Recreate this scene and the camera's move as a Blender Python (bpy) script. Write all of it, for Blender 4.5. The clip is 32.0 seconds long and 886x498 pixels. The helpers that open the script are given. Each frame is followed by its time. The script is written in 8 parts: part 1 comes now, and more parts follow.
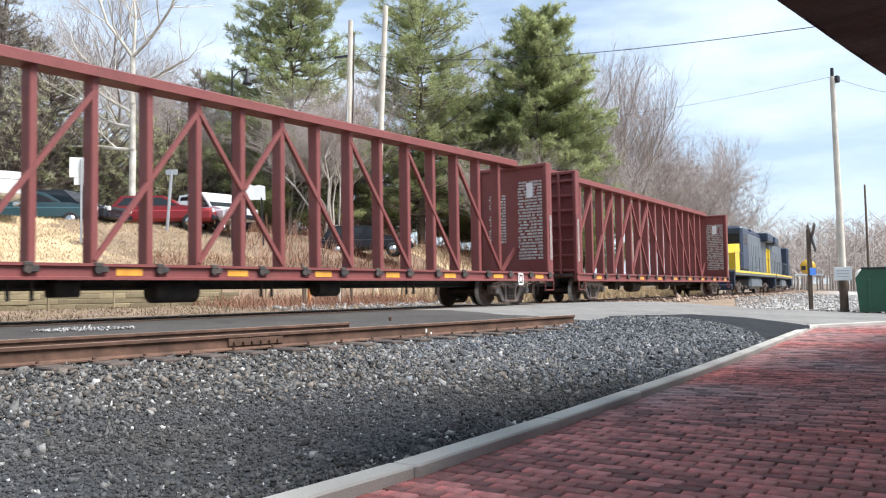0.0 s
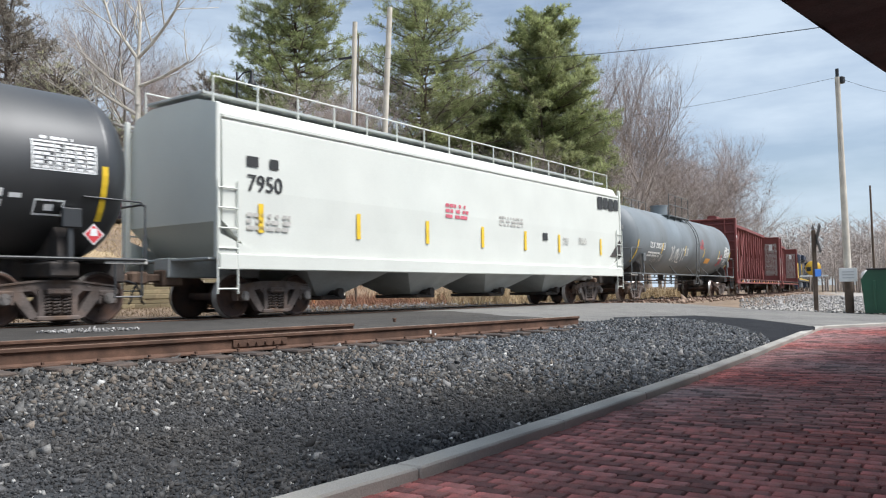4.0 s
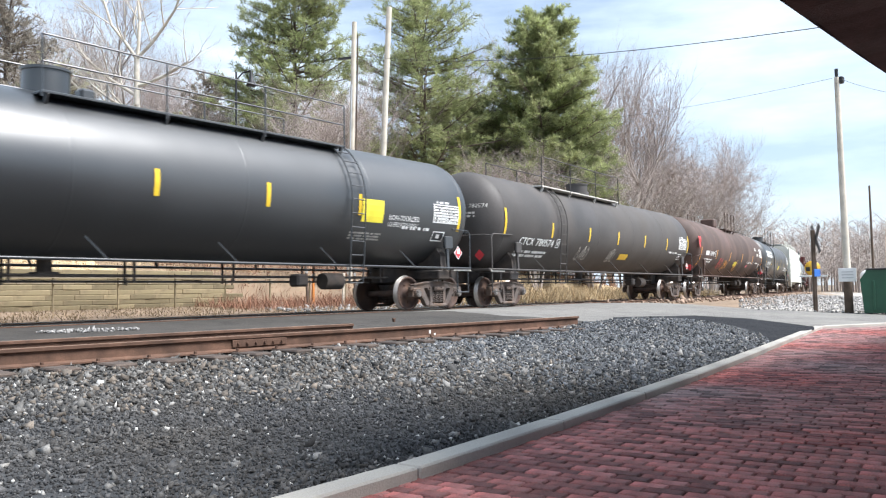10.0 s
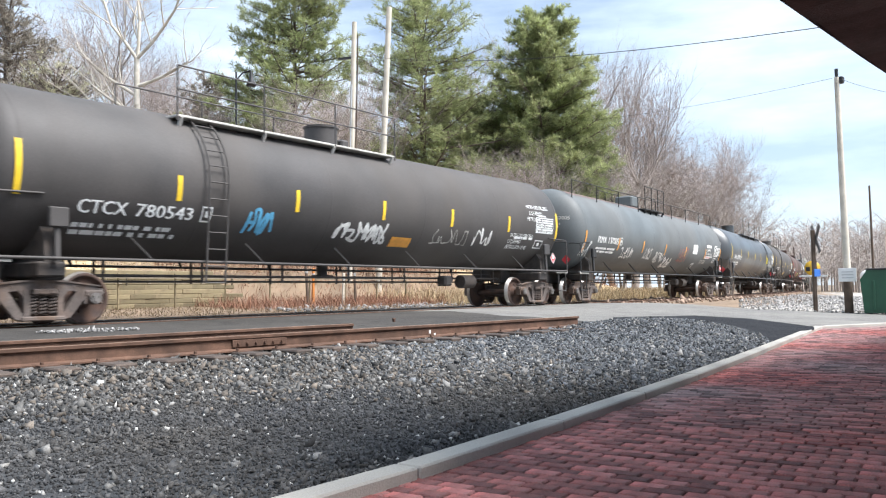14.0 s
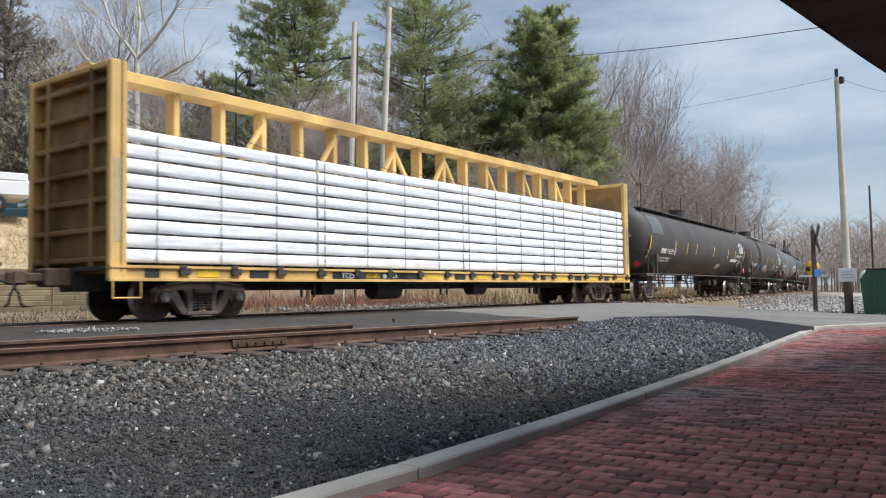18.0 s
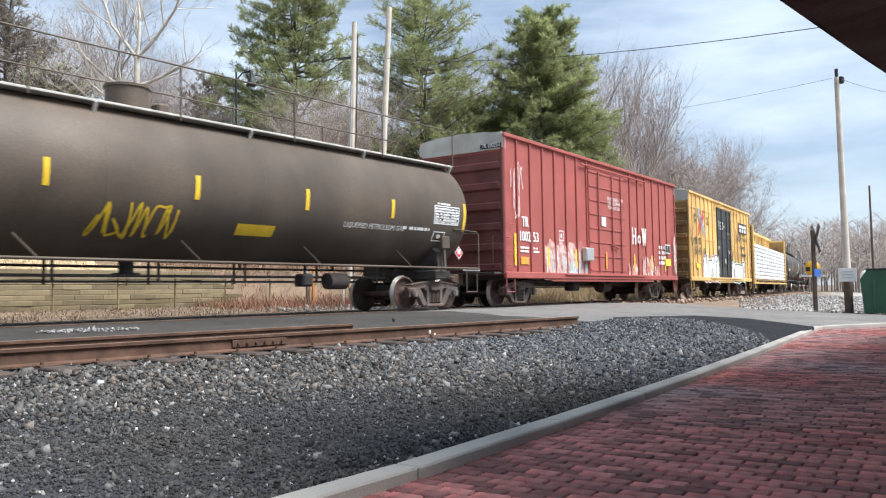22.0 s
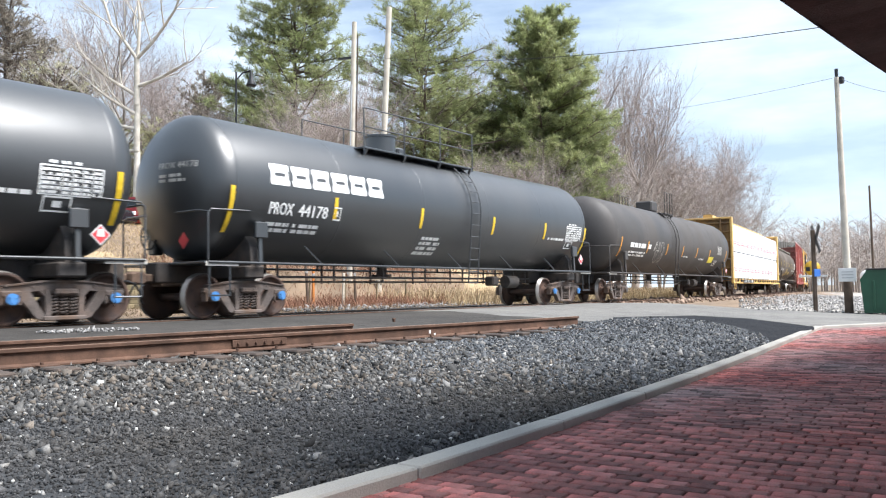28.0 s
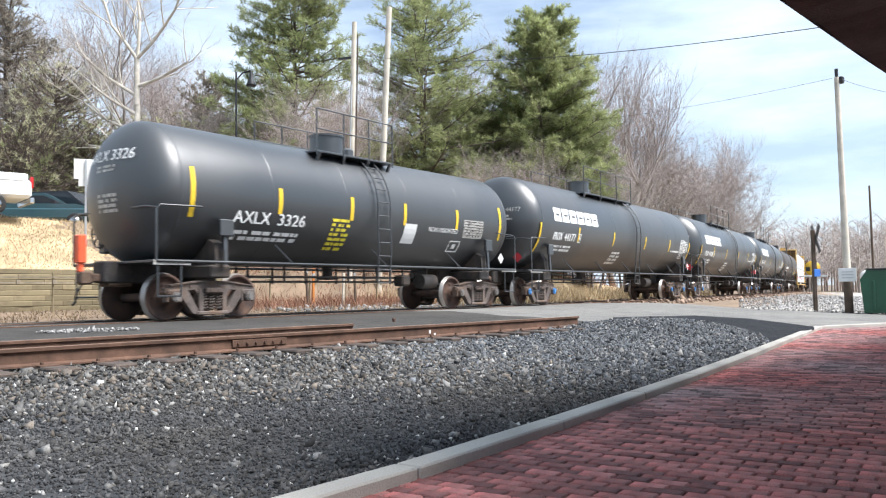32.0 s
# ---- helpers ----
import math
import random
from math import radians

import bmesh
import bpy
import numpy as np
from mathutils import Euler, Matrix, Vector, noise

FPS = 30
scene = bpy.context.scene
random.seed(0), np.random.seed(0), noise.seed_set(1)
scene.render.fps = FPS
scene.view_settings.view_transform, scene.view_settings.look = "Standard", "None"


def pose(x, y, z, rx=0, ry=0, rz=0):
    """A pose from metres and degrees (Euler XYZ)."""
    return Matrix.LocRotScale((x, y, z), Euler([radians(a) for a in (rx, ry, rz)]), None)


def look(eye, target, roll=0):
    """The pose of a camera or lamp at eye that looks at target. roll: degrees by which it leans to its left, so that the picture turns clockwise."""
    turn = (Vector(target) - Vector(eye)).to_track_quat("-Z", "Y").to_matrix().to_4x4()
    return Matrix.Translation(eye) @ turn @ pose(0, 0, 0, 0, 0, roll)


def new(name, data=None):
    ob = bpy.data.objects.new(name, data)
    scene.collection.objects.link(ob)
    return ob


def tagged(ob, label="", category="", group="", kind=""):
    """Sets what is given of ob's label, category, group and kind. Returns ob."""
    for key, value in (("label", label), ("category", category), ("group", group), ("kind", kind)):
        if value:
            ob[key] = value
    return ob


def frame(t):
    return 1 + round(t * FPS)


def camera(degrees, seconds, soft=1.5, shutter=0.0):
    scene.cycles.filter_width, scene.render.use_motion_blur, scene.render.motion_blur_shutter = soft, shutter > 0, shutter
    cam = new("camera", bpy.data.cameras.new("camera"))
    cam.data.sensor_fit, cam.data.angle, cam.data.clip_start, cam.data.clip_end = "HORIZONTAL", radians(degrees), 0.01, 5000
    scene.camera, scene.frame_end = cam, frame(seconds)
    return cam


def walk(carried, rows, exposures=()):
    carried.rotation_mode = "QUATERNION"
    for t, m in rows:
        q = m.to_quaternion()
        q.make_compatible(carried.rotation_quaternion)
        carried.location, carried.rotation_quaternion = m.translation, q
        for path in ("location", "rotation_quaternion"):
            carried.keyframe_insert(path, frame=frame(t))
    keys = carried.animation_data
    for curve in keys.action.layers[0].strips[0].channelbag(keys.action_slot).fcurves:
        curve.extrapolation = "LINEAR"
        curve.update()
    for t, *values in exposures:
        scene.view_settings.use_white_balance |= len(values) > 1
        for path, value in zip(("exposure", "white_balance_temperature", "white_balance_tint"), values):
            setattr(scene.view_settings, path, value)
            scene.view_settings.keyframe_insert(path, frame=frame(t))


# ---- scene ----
from math import sin, cos, pi, sqrt, atan2

# ---- camera: on a low support under the station roof, settling in the first seconds ----
EYE = (0.0, 0.0, 0.45)
YAW, PITCH, ROLL = 46.194, 3.113, -0.904


def aim(dyaw=0.0, dpitch=0.0):
    w, p = radians(YAW + dyaw), radians(PITCH + dpitch)
    return look(EYE, (EYE[0] + 10 * cos(w) * cos(p), EYE[1] + 10 * sin(w) * cos(p), EYE[2] + 10 * sin(p)), ROLL)


cam = camera(57.474, 32.0, soft=1.15, shutter=0.14)
walk(cam, [(0.0, aim(-0.26, -0.09)), (0.5, aim(-0.07, -0.01)), (1.0, aim(0.03, 0)), (1.5, aim(0.08, 0)), (2.0, aim(0.12, 0)),
           (2.5, aim(0.09, 0)), (3.0, aim(0.06, 0)), (3.5, aim(0.05, 0)), (5.5, aim(0.01, 0)), (6.5, aim()), (32.0, aim())],
     exposures=[(0.0, 0.7, 6200, 11), (1, 0.75, 6200, 11), (2, 0.7, 6200, 11), (3, 0.2, 6200, 11), (3.5, 0.15, 6200, 11), (5.5, 0.35, 6200, 11), (6, 0.55, 6200, 11), (7, 0.7, 6200, 11), (9, 0.8, 6200, 11), (14.5, 0.8, 6200, 11), (16.5, 0.95, 6200, 11), (17, 1.05, 6200, 11), (17.2, 1.0, 6200, 11), (17.4, 0.7, 6200, 11), (17.6, 0.3, 6200, 11), (17.8, 0.05, 6200, 11), (18, -0.05, 6200, 11), (19.5, -0.1, 6200, 11), (20.5, 0.05, 6200, 11), (21, 0.15, 6200, 11), (22, 0.45, 6200, 11), (22.5, 0.55, 6200, 11), (23, 0.65, 6200, 11), (23.4, 0.6, 6200, 11), (23.6, 0.25, 6200, 11), (23.8, -0.1, 6200, 11), (24, -0.3, 6200, 11), (24.5, -0.45, 6200, 11), (25, -0.35, 6200, 11), (25.5, -0.1, 6200, 11), (27.5, 0.6, 6200, 11), (28, 0.75, 6200, 11), (32, 0.75, 6200, 11)])

# ---- daylight: thin cloud, sun high behind the station ----
SUN_AZ, SUN_EL = -62.0, 57.0
world = bpy.data.worlds.new("sky")
scene.world = world
world.use_nodes = True
wn, wl = world.node_tree.nodes, world.node_tree.links
wn.clear()
w_out = wn.new("ShaderNodeOutputWorld")
w_bg = wn.new("ShaderNodeBackground")
w_sky = wn.new("ShaderNodeTexSky")
w_sky.sky_type, w_sky.sun_disc = "NISHITA", False
w_sky.sun_elevation, w_sky.sun_rotation = radians(SUN_EL), radians(90.0 - SUN_AZ)
w_sky.air_density, w_sky.dust_density, w_sky.ozone_density = 1.0, 1.2, 1.0
w_co = wn.new("ShaderNodeTexCoord")
w_map = wn.new("ShaderNodeMapping")
w_map.inputs["Scale"].default_value = (1.6, 1.6, 7.0)
w_noise = wn.new("ShaderNodeTexNoise")
w_noise.inputs["Scale"].default_value, w_noise.inputs["Detail"].default_value = 1.7, 7.0
w_noise.inputs["Roughness"].default_value = 0.55
w_ramp = wn.new("ShaderNodeValToRGB")
w_ramp.color_ramp.elements[0].position, w_ramp.color_ramp.elements[1].position = 0.38, 0.62
w_ramp.color_ramp.elements[0].color, w_ramp.color_ramp.elements[1].color = (0.30, 0.30, 0.30, 1), (0.95, 0.95, 0.95, 1)
w_mix = wn.new("ShaderNodeMixRGB")
w_mix.inputs[2].default_value = (6.3, 7.3, 8.2, 1)
wl.new(w_co.outputs["Generated"], w_map.inputs["Vector"])
wl.new(w_map.outputs[0], w_noise.inputs["Vector"])
wl.new(w_noise.outputs[0], w_ramp.inputs[0])
wl.new(w_ramp.outputs[0], w_mix.inputs[0])
wl.new(w_sky.outputs[0], w_mix.inputs[1])
wl.new(w_mix.outputs[0], w_bg.inputs["Color"])
w_bg.inputs["Strength"].default_value = 0.10
wl.new(w_bg.outputs[0], w_out.inputs[0])
sun_lamp = bpy.data.lights.new("sun", "SUN")
sun_lamp.energy, sun_lamp.angle, sun_lamp.color = 5.0, radians(30.0), (1.0, 0.97, 0.92)
sun_ob = new("sun", sun_lamp)
sun_ob.matrix_world = look((cos(radians(SUN_AZ)) * cos(radians(SUN_EL)) * 60, sin(radians(SUN_AZ)) * cos(radians(SUN_EL)) * 60, sin(radians(SUN_EL)) * 60), (0, 0, 0))

# ---- materials ----
MATS = {}


def mat(name, color, rough=0.6, metal=0.0, spread=0.25, scale=6.0, fine=60.0, bump=0.15, dirt=None, dirt_scale=1.2, dirt_amount=0.5,
        gloss=0.5, rand=0.0, island=0.0, streak=False, leafy=0.0):
    """A surface in one base colour that varies at two scales, with a dirt or rust colour in patches, and fine relief."""
    if name in MATS:
        return MATS[name]
    m = bpy.data.materials.new(name)
    m.use_nodes = True
    n, l = m.node_tree.nodes, m.node_tree.links
    b = n["Principled BSDF"]
    b.inputs["Roughness"].default_value, b.inputs["Metallic"].default_value = rough, metal
    b.inputs["Specular IOR Level"].default_value = gloss
    co = n.new("ShaderNodeTexCoord")

    def noise_at(s, detail=4.0, stretch=None):
        t = n.new("ShaderNodeTexNoise")
        t.inputs["Scale"].default_value, t.inputs["Detail"].default_value = s, detail
        if stretch:
            mp = n.new("ShaderNodeMapping")
            mp.inputs["Scale"].default_value = stretch
            l.new(co.outputs["Object"], mp.inputs[0])
            l.new(mp.outputs[0], t.inputs["Vector"])
        else:
            l.new(co.outputs["Object"], t.inputs["Vector"])
        return t.outputs[0]

    def ramp(src, a, z, lo, hi):
        r = n.new("ShaderNodeMapRange")
        r.inputs[1].default_value, r.inputs[2].default_value, r.inputs[3].default_value, r.inputs[4].default_value = a, z, lo, hi
        l.new(src, r.inputs[0])
        return r.outputs[0]

    def blend(fac, one, two, kind="MIX"):
        x = n.new("ShaderNodeMixRGB")
        x.blend_type = kind
        for i, v in enumerate((fac, one, two)):
            if isinstance(v, (float, int)):
                x.inputs[i].default_value = v
            elif isinstance(v, tuple):
                x.inputs[i].default_value = (*v, 1)
            else:
                l.new(v, x.inputs[i])
        return x.outputs[0]

    broad, grain = noise_at(scale), noise_at(fine, 3.0)
    c = blend(1.0, color, ramp(broad, 0.3, 0.7, 1 - spread, 1 + spread), "MULTIPLY")
    c = blend(1.0, c, ramp(grain, 0.25, 0.75, 1 - spread * 0.7, 1 + spread * 0.7), "MULTIPLY")
    if dirt:
        d = noise_at(dirt_scale, 6.0, (0.5, 0.5, 0.12) if streak else None)
        c = blend(ramp(d, 0.42, 0.72, 0.0, dirt_amount), c, dirt)
        l.new(ramp(d, 0.42, 0.72, rough, min(1.0, rough + 0.25)), b.inputs["Roughness"])
    if rand:
        info = n.new("ShaderNodeObjectInfo")
        c = blend(1.0, c, ramp(info.outputs["Random"], 0, 1, 1 - rand, 1 + rand), "MULTIPLY")
    if island:
        geo = n.new("ShaderNodeNewGeometry")
        c = blend(1.0, c, ramp(geo.outputs["Random Per Island"], 0, 1, 1 - island, 1 + island), "MULTIPLY")
    l.new(c, b.inputs["Base Color"])
    if leafy:
        tr, mx = n.new("ShaderNodeBsdfTranslucent"), n.new("ShaderNodeMixShader")
        mx.inputs[0].default_value = leafy
        l.new(c, tr.inputs["Color"])
        l.new(b.outputs[0], mx.inputs[1])
        l.new(tr.outputs[0], mx.inputs[2])
        l.new(mx.outputs[0], n["Material Output"].inputs[0])
    if bump:
        bp = n.new("ShaderNodeBump")
        bp.inputs["Strength"].default_value, bp.inputs["Distance"].default_value = bump, 0.01
        l.new(grain, bp.inputs["Height"])
        l.new(bp.outputs[0], b.inputs["Normal"])
    MATS[name] = m
    return m


M_TRUCK = mat("cast_steel_rusty", (0.12, 0.097, 0.086), 0.8, 0.1, 0.35, 5, 50, 0.3, dirt=(0.2, 0.12, 0.075), dirt_scale=3.0)
M_WHEEL = mat("wheel_steel_rusty", (0.085, 0.056, 0.047), 0.75, 0.2, 0.3, 4, 60, 0.25, dirt=(0.17, 0.095, 0.06), dirt_scale=4.0)
M_UNDER = mat("underframe_grime", (0.045, 0.04, 0.038), 0.8, 0.0, 0.4, 4, 50, 0.2, dirt=(0.12, 0.085, 0.06), dirt_scale=2.0)
M_COUPLER = mat("coupler_steel", (0.13, 0.085, 0.06), 0.8, 0.2, 0.3, 6, 60, 0.3)
M_BLACK = mat("tank_black_paint", (0.015, 0.0165, 0.018), 0.42, 0.0, 0.25, 0.7, 30, 0.03, gloss=0.9, dirt=(0.055, 0.052, 0.05), dirt_scale=0.9, dirt_amount=0.45, streak=True)
M_BLACKNEW = mat("tank_black_paint_clean", (0.012, 0.0145, 0.017), 0.40, 0.0, 0.15, 0.6, 30, 0.02, gloss=1.0, dirt=(0.028, 0.031, 0.034), dirt_scale=0.8, dirt_amount=0.3, streak=True)
for m_, coat_ in ((M_BLACKNEW, 0.6), (M_BLACK, 0.25)):
    m_.node_tree.nodes["Principled BSDF"].inputs["Coat Weight"].default_value = coat_
    m_.node_tree.nodes["Principled BSDF"].inputs["Coat Roughness"].default_value = 0.34
M_CHARCOAL = mat("tank_weathered_charcoal", (0.054, 0.049, 0.047), 0.55, 0.0, 0.25, 0.8, 30, 0.04, dirt=(0.10, 0.086, 0.075), dirt_scale=0.9, dirt_amount=0.5, streak=True)
M_DARKGREY = mat("tank_blue_grey_weathered", (0.108, 0.120, 0.123), 0.5, 0.0, 0.2, 0.8, 30, 0.04, dirt=(0.13, 0.12, 0.11), dirt_scale=0.7, dirt_amount=0.4, streak=True)
M_BROWN = mat("tank_rust_brown_weathered", (0.095, 0.055, 0.043), 0.6, 0.0, 0.3, 0.8, 30, 0.05, dirt=(0.045, 0.035, 0.03), dirt_scale=0.8, dirt_amount=0.7, streak=True)
M_OLIVE = mat("tank_brown_olive_weathered", (0.105, 0.078, 0.056), 0.6, 0.0, 0.3, 0.8, 30, 0.05, dirt=(0.058, 0.046, 0.036), dirt_scale=0.8, dirt_amount=0.7, streak=True)
M_GREY = mat("tank_grey_paint", (0.175, 0.20, 0.215), 0.5, 0.0, 0.15, 0.8, 30, 0.03, dirt=(0.13, 0.13, 0.125), dirt_scale=0.9, dirt_amount=0.6, streak=True)
M_HOPPER = mat("hopper_white_paint", (0.66, 0.67, 0.61), 0.5, 0.0, 0.05, 0.8, 30, 0.02, dirt=(0.6, 0.6, 0.55), dirt_scale=0.8, dirt_amount=0.35, streak=True)
M_HOPGREY = mat("hopper_grey_end", (0.42, 0.44, 0.43), 0.6, 0.0, 0.15, 1, 30, 0.03, dirt=(0.3, 0.28, 0.25), dirt_amount=0.4)
M_RED = mat("centerbeam_red_brown", (0.21, 0.052, 0.047), 0.6, 0.0, 0.25, 1.2, 30, 0.05, dirt=(0.1, 0.04, 0.034), dirt_scale=1.2, dirt_amount=0.6)
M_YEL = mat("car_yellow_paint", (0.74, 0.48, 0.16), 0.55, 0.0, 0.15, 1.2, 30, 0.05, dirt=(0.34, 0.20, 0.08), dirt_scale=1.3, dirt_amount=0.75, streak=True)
# end-wall yellow: grime, and the unlit end's shade mixed into the base colour
M_YELEND = mat("car_yellow_end_grime_shade", (0.34, 0.195, 0.065), 0.65, 0.0, 0.25, 1.2, 30, 0.06, dirt=(0.10, 0.06, 0.035), dirt_scale=0.8, dirt_amount=0.95)
M_BOXRED = mat("boxcar_faded_red", (0.36, 0.085, 0.07), 0.6, 0.0, 0.14, 1.0, 30, 0.05, dirt=(0.27, 0.075, 0.062), dirt_scale=0.8, dirt_amount=0.6, streak=True)
# end-wall red: darker base colour carries the end's shade besides the dirt
M_BOXREDEND = mat("boxcar_red_end_grime_shade", (0.17, 0.05, 0.043), 0.7, 0.0, 0.2, 1.0, 30, 0.05, dirt=(0.1, 0.04, 0.03), dirt_amount=0.7)
M_DOORBLK = mat("boxcar_door_black", (0.028, 0.03, 0.03), 0.5, 0.0, 0.25, 1.2, 30, 0.05, dirt=(0.07, 0.065, 0.06), dirt_amount=0.4)
M_ROOFG = mat("galvanised_roof", (0.5, 0.49, 0.45), 0.45, 0.5, 0.15, 1.5, 30, 0.05, dirt=(0.33, 0.29, 0.24), dirt_amount=0.5)
M_WRAP = mat("lumber_wrap_white", (0.84, 0.85, 0.86), 0.45, 0.0, 0.06, 2.0, 14, 0.6)
M_WRAPEND = mat("lumber_stack_shadow_wood", (0.32, 0.24, 0.15), 0.8, 0.0, 0.3, 8, 60, 0.2)
M_STRAP = mat("lumber_strap_dark", (0.06, 0.06, 0.06), 0.7, 0.0, 0.1, 6, 60, 0.0)
M_STRIPE = mat("reflective_yellow", (0.78, 0.52, 0.03), 0.4, 0.0, 0.1, 6, 60, 0.0)
M_STRIPEOR = mat("reflective_orange", (0.72, 0.32, 0.04), 0.45, 0.0, 0.15, 6, 60, 0.0)
M_WHITE = mat("stencil_white", (0.82, 0.82, 0.80), 0.55, 0.0, 0.12, 5, 60, 0.0)
M_CREAM = mat("stencil_faded", (0.48, 0.46, 0.42), 0.6, 0.0, 0.2, 5, 60, 0.0)
M_STENBLK = mat("stencil_black", (0.03, 0.03, 0.03), 0.6, 0.0, 0.2, 5, 60, 0.0)
M_REDMARK = mat("mark_red", (0.6, 0.05, 0.06), 0.5, 0.0, 0.1, 5, 60, 0.0)
M_BLUEMARK = mat("mark_blue", (0.16, 0.3, 0.55), 0.5, 0.0, 0.1, 5, 60, 0.0)
M_SIGNYEL = mat("label_yellow", (0.8, 0.68, 0.05), 0.5, 0.0, 0.1, 5, 60, 0.0)
M_PINK = mat("wrap_print_red", (0.60, 0.13, 0.17), 0.5, 0.0, 0.15, 5, 60, 0.0)
M_PINKPALE = mat("wrap_print_pale_pink", (0.80, 0.68, 0.70), 0.5, 0.0, 0.1, 5, 60, 0.0)
M_WRAPBLUE = mat("wrap_print_grey_blue", (0.58, 0.62, 0.68), 0.5, 0.0, 0.15, 5, 60, 0.0)
M_GRAFW = mat("spray_white", (0.74, 0.73, 0.70), 0.6, 0.0, 0.2, 7, 60, 0.0)
M_GRAFMINT = mat("spray_mint", (0.45, 0.62, 0.5), 0.6, 0.0, 0.2, 7, 60, 0.0)
M_GRAFPINK = mat("spray_pale_pink", (0.72, 0.56, 0.52), 0.6, 0.0, 0.15, 4, 60, 0.0)
M_GRAFRED = mat("spray_red", (0.5, 0.06, 0.06), 0.6, 0.0, 0.25, 7, 60, 0.0)
M_GRAFBLUE = mat("spray_light_blue", (0.12, 0.4, 0.62), 0.6, 0.0, 0.2, 7, 60, 0.0)
M_CAPBLUE = mat("bearing_cap_blue", (0.08, 0.25, 0.55), 0.5, 0.0, 0.15, 8, 60, 0.0)
M_LOCOBLUE = mat("loco_blue", (0.02, 0.032, 0.06), 0.45, 0.0, 0.2, 1, 30, 0.02)
M_LOCOGREY = mat("loco_grey", (0.10, 0.115, 0.13), 0.5, 0.0, 0.2, 1, 30, 0.02)
M_LOCOYEL = mat("loco_yellow", (0.75, 0.5, 0.03), 0.45, 0.0, 0.1, 1, 30, 0.02)
M_GLASSDK = mat("window_dark_glass", (0.02, 0.025, 0.03), 0.08, 0.0, 0.1, 1, 30, 0.0)
M_EOT = mat("end_device_orange_red", (0.75, 0.11, 0.04), 0.45, 0.0, 0.1, 5, 60, 0.0)
M_STEELBR = mat("rail_rust", (0.135, 0.075, 0.05), 0.75, 0.3, 0.3, 6, 80, 0.3, dirt=(0.06, 0.04, 0.032), dirt_scale=2.5, dirt_amount=0.6)
M_RAILTOP = mat("rail_head_worn", (0.33, 0.22, 0.15), 0.45, 0.5, 0.25, 5, 80, 0.1)
M_RAILSHINE = mat("rail_head_bright", (0.42, 0.40, 0.38), 0.3, 0.8, 0.15, 5, 80, 0.05)
M_TIE = mat("tie_creosote_wood", (0.07, 0.052, 0.042), 0.85, 0.0, 0.4, 5, 60, 0.4, rand=0.25)
M_STONE = mat("ballast_stone", (0.074, 0.071, 0.067), 0.85, 0.0, 0.35, 20, 90, 0.4, island=0.85)
M_STONEWARM = mat("ballast_stone_rusty_tan", (0.11, 0.092, 0.075), 0.88, 0.0, 0.35, 20, 90, 0.4, island=0.6)
M_STONELIGHT = mat("ballast_stone_light_grey", (0.175, 0.168, 0.158), 0.85, 0.0, 0.3, 20, 90, 0.4, island=0.5)
M_STONEBLUE = mat("crossing_gravel_blue_grey", (0.09, 0.095, 0.102), 0.95, 0.0, 0.3, 20, 90, 0.4, island=0.8, gloss=0.15)
M_FINES = mat("gravel_fines", (0.036, 0.037, 0.039), 0.9, 0.0, 0.4, 12, 140, 0.7, dirt=(0.085, 0.072, 0.058), dirt_scale=0.5, dirt_amount=0.6)
M_ASPH = mat("asphalt_worn", (0.046, 0.042, 0.038), 0.9, 0.0, 0.3, 2.5, 170, 0.5, gloss=0.3, dirt=(0.078, 0.071, 0.064), dirt_scale=0.4, dirt_amount=0.7)
# crossing asphalt, paler than the lane and the apron
M_CROSS = mat("asphalt_crossing_pale", (0.145, 0.138, 0.127), 0.85, 0.0, 0.25, 2.0, 170, 0.5, dirt=(0.22, 0.21, 0.19), dirt_scale=0.35, dirt_amount=0.7)
M_CONC = mat("concrete_kerb", (0.42, 0.395, 0.35), 0.85, 0.0, 0.18, 3, 110, 0.4, dirt=(0.18, 0.175, 0.165), dirt_scale=1.5, dirt_amount=0.6, rand=0.1)
M_BRICK = mat("paver_brick_red", (0.29, 0.078, 0.066), 0.8, 0.0, 0.45, 14, 120, 0.8, dirt=(0.23, 0.185, 0.178), dirt_scale=0.38, dirt_amount=1.0, rand=0.6)
M_BRICKJ = mat("paver_brick_red_field", (0.29, 0.078, 0.066), 0.8, 0.0, 0.45, 14, 120, 0.8, dirt=(0.23, 0.185, 0.178), dirt_scale=0.38, dirt_amount=1.0, island=0.6)
M_SAND = mat("joint_sand_dark", (0.03, 0.02, 0.019), 0.95, 0.0, 0.3, 20, 120, 0.5)
M_STRAW = mat("dry_grass_straw", (0.46, 0.345, 0.205), 0.95, 0.0, 0.3, 0.9, 45, 0.8, dirt=(0.33, 0.25, 0.15), dirt_scale=0.35, dirt_amount=0.7)
M_STRAWBL = mat("dry_grass_blades", (0.45, 0.345, 0.205), 0.9, 0.0, 0.2, 0.5, 40, 0.0, island=0.4)
M_DIRT = mat("bare_dirt_brown", (0.19, 0.135, 0.09), 0.95, 0.0, 0.35, 1.2, 50, 0.7, dirt=(0.24, 0.17, 0.11), dirt_scale=0.5, dirt_amount=0.6)
M_LOT = mat("parking_lot_asphalt", (0.13, 0.13, 0.13), 0.9, 0.0, 0.2, 1.0, 90, 0.3)
M_PALEGRV = mat("pale_gravel_lot", (0.36, 0.335, 0.30), 0.95, 0.0, 0.25, 3.0, 60, 0.6, dirt=(0.25, 0.22, 0.19), dirt_scale=0.3, dirt_amount=0.7)
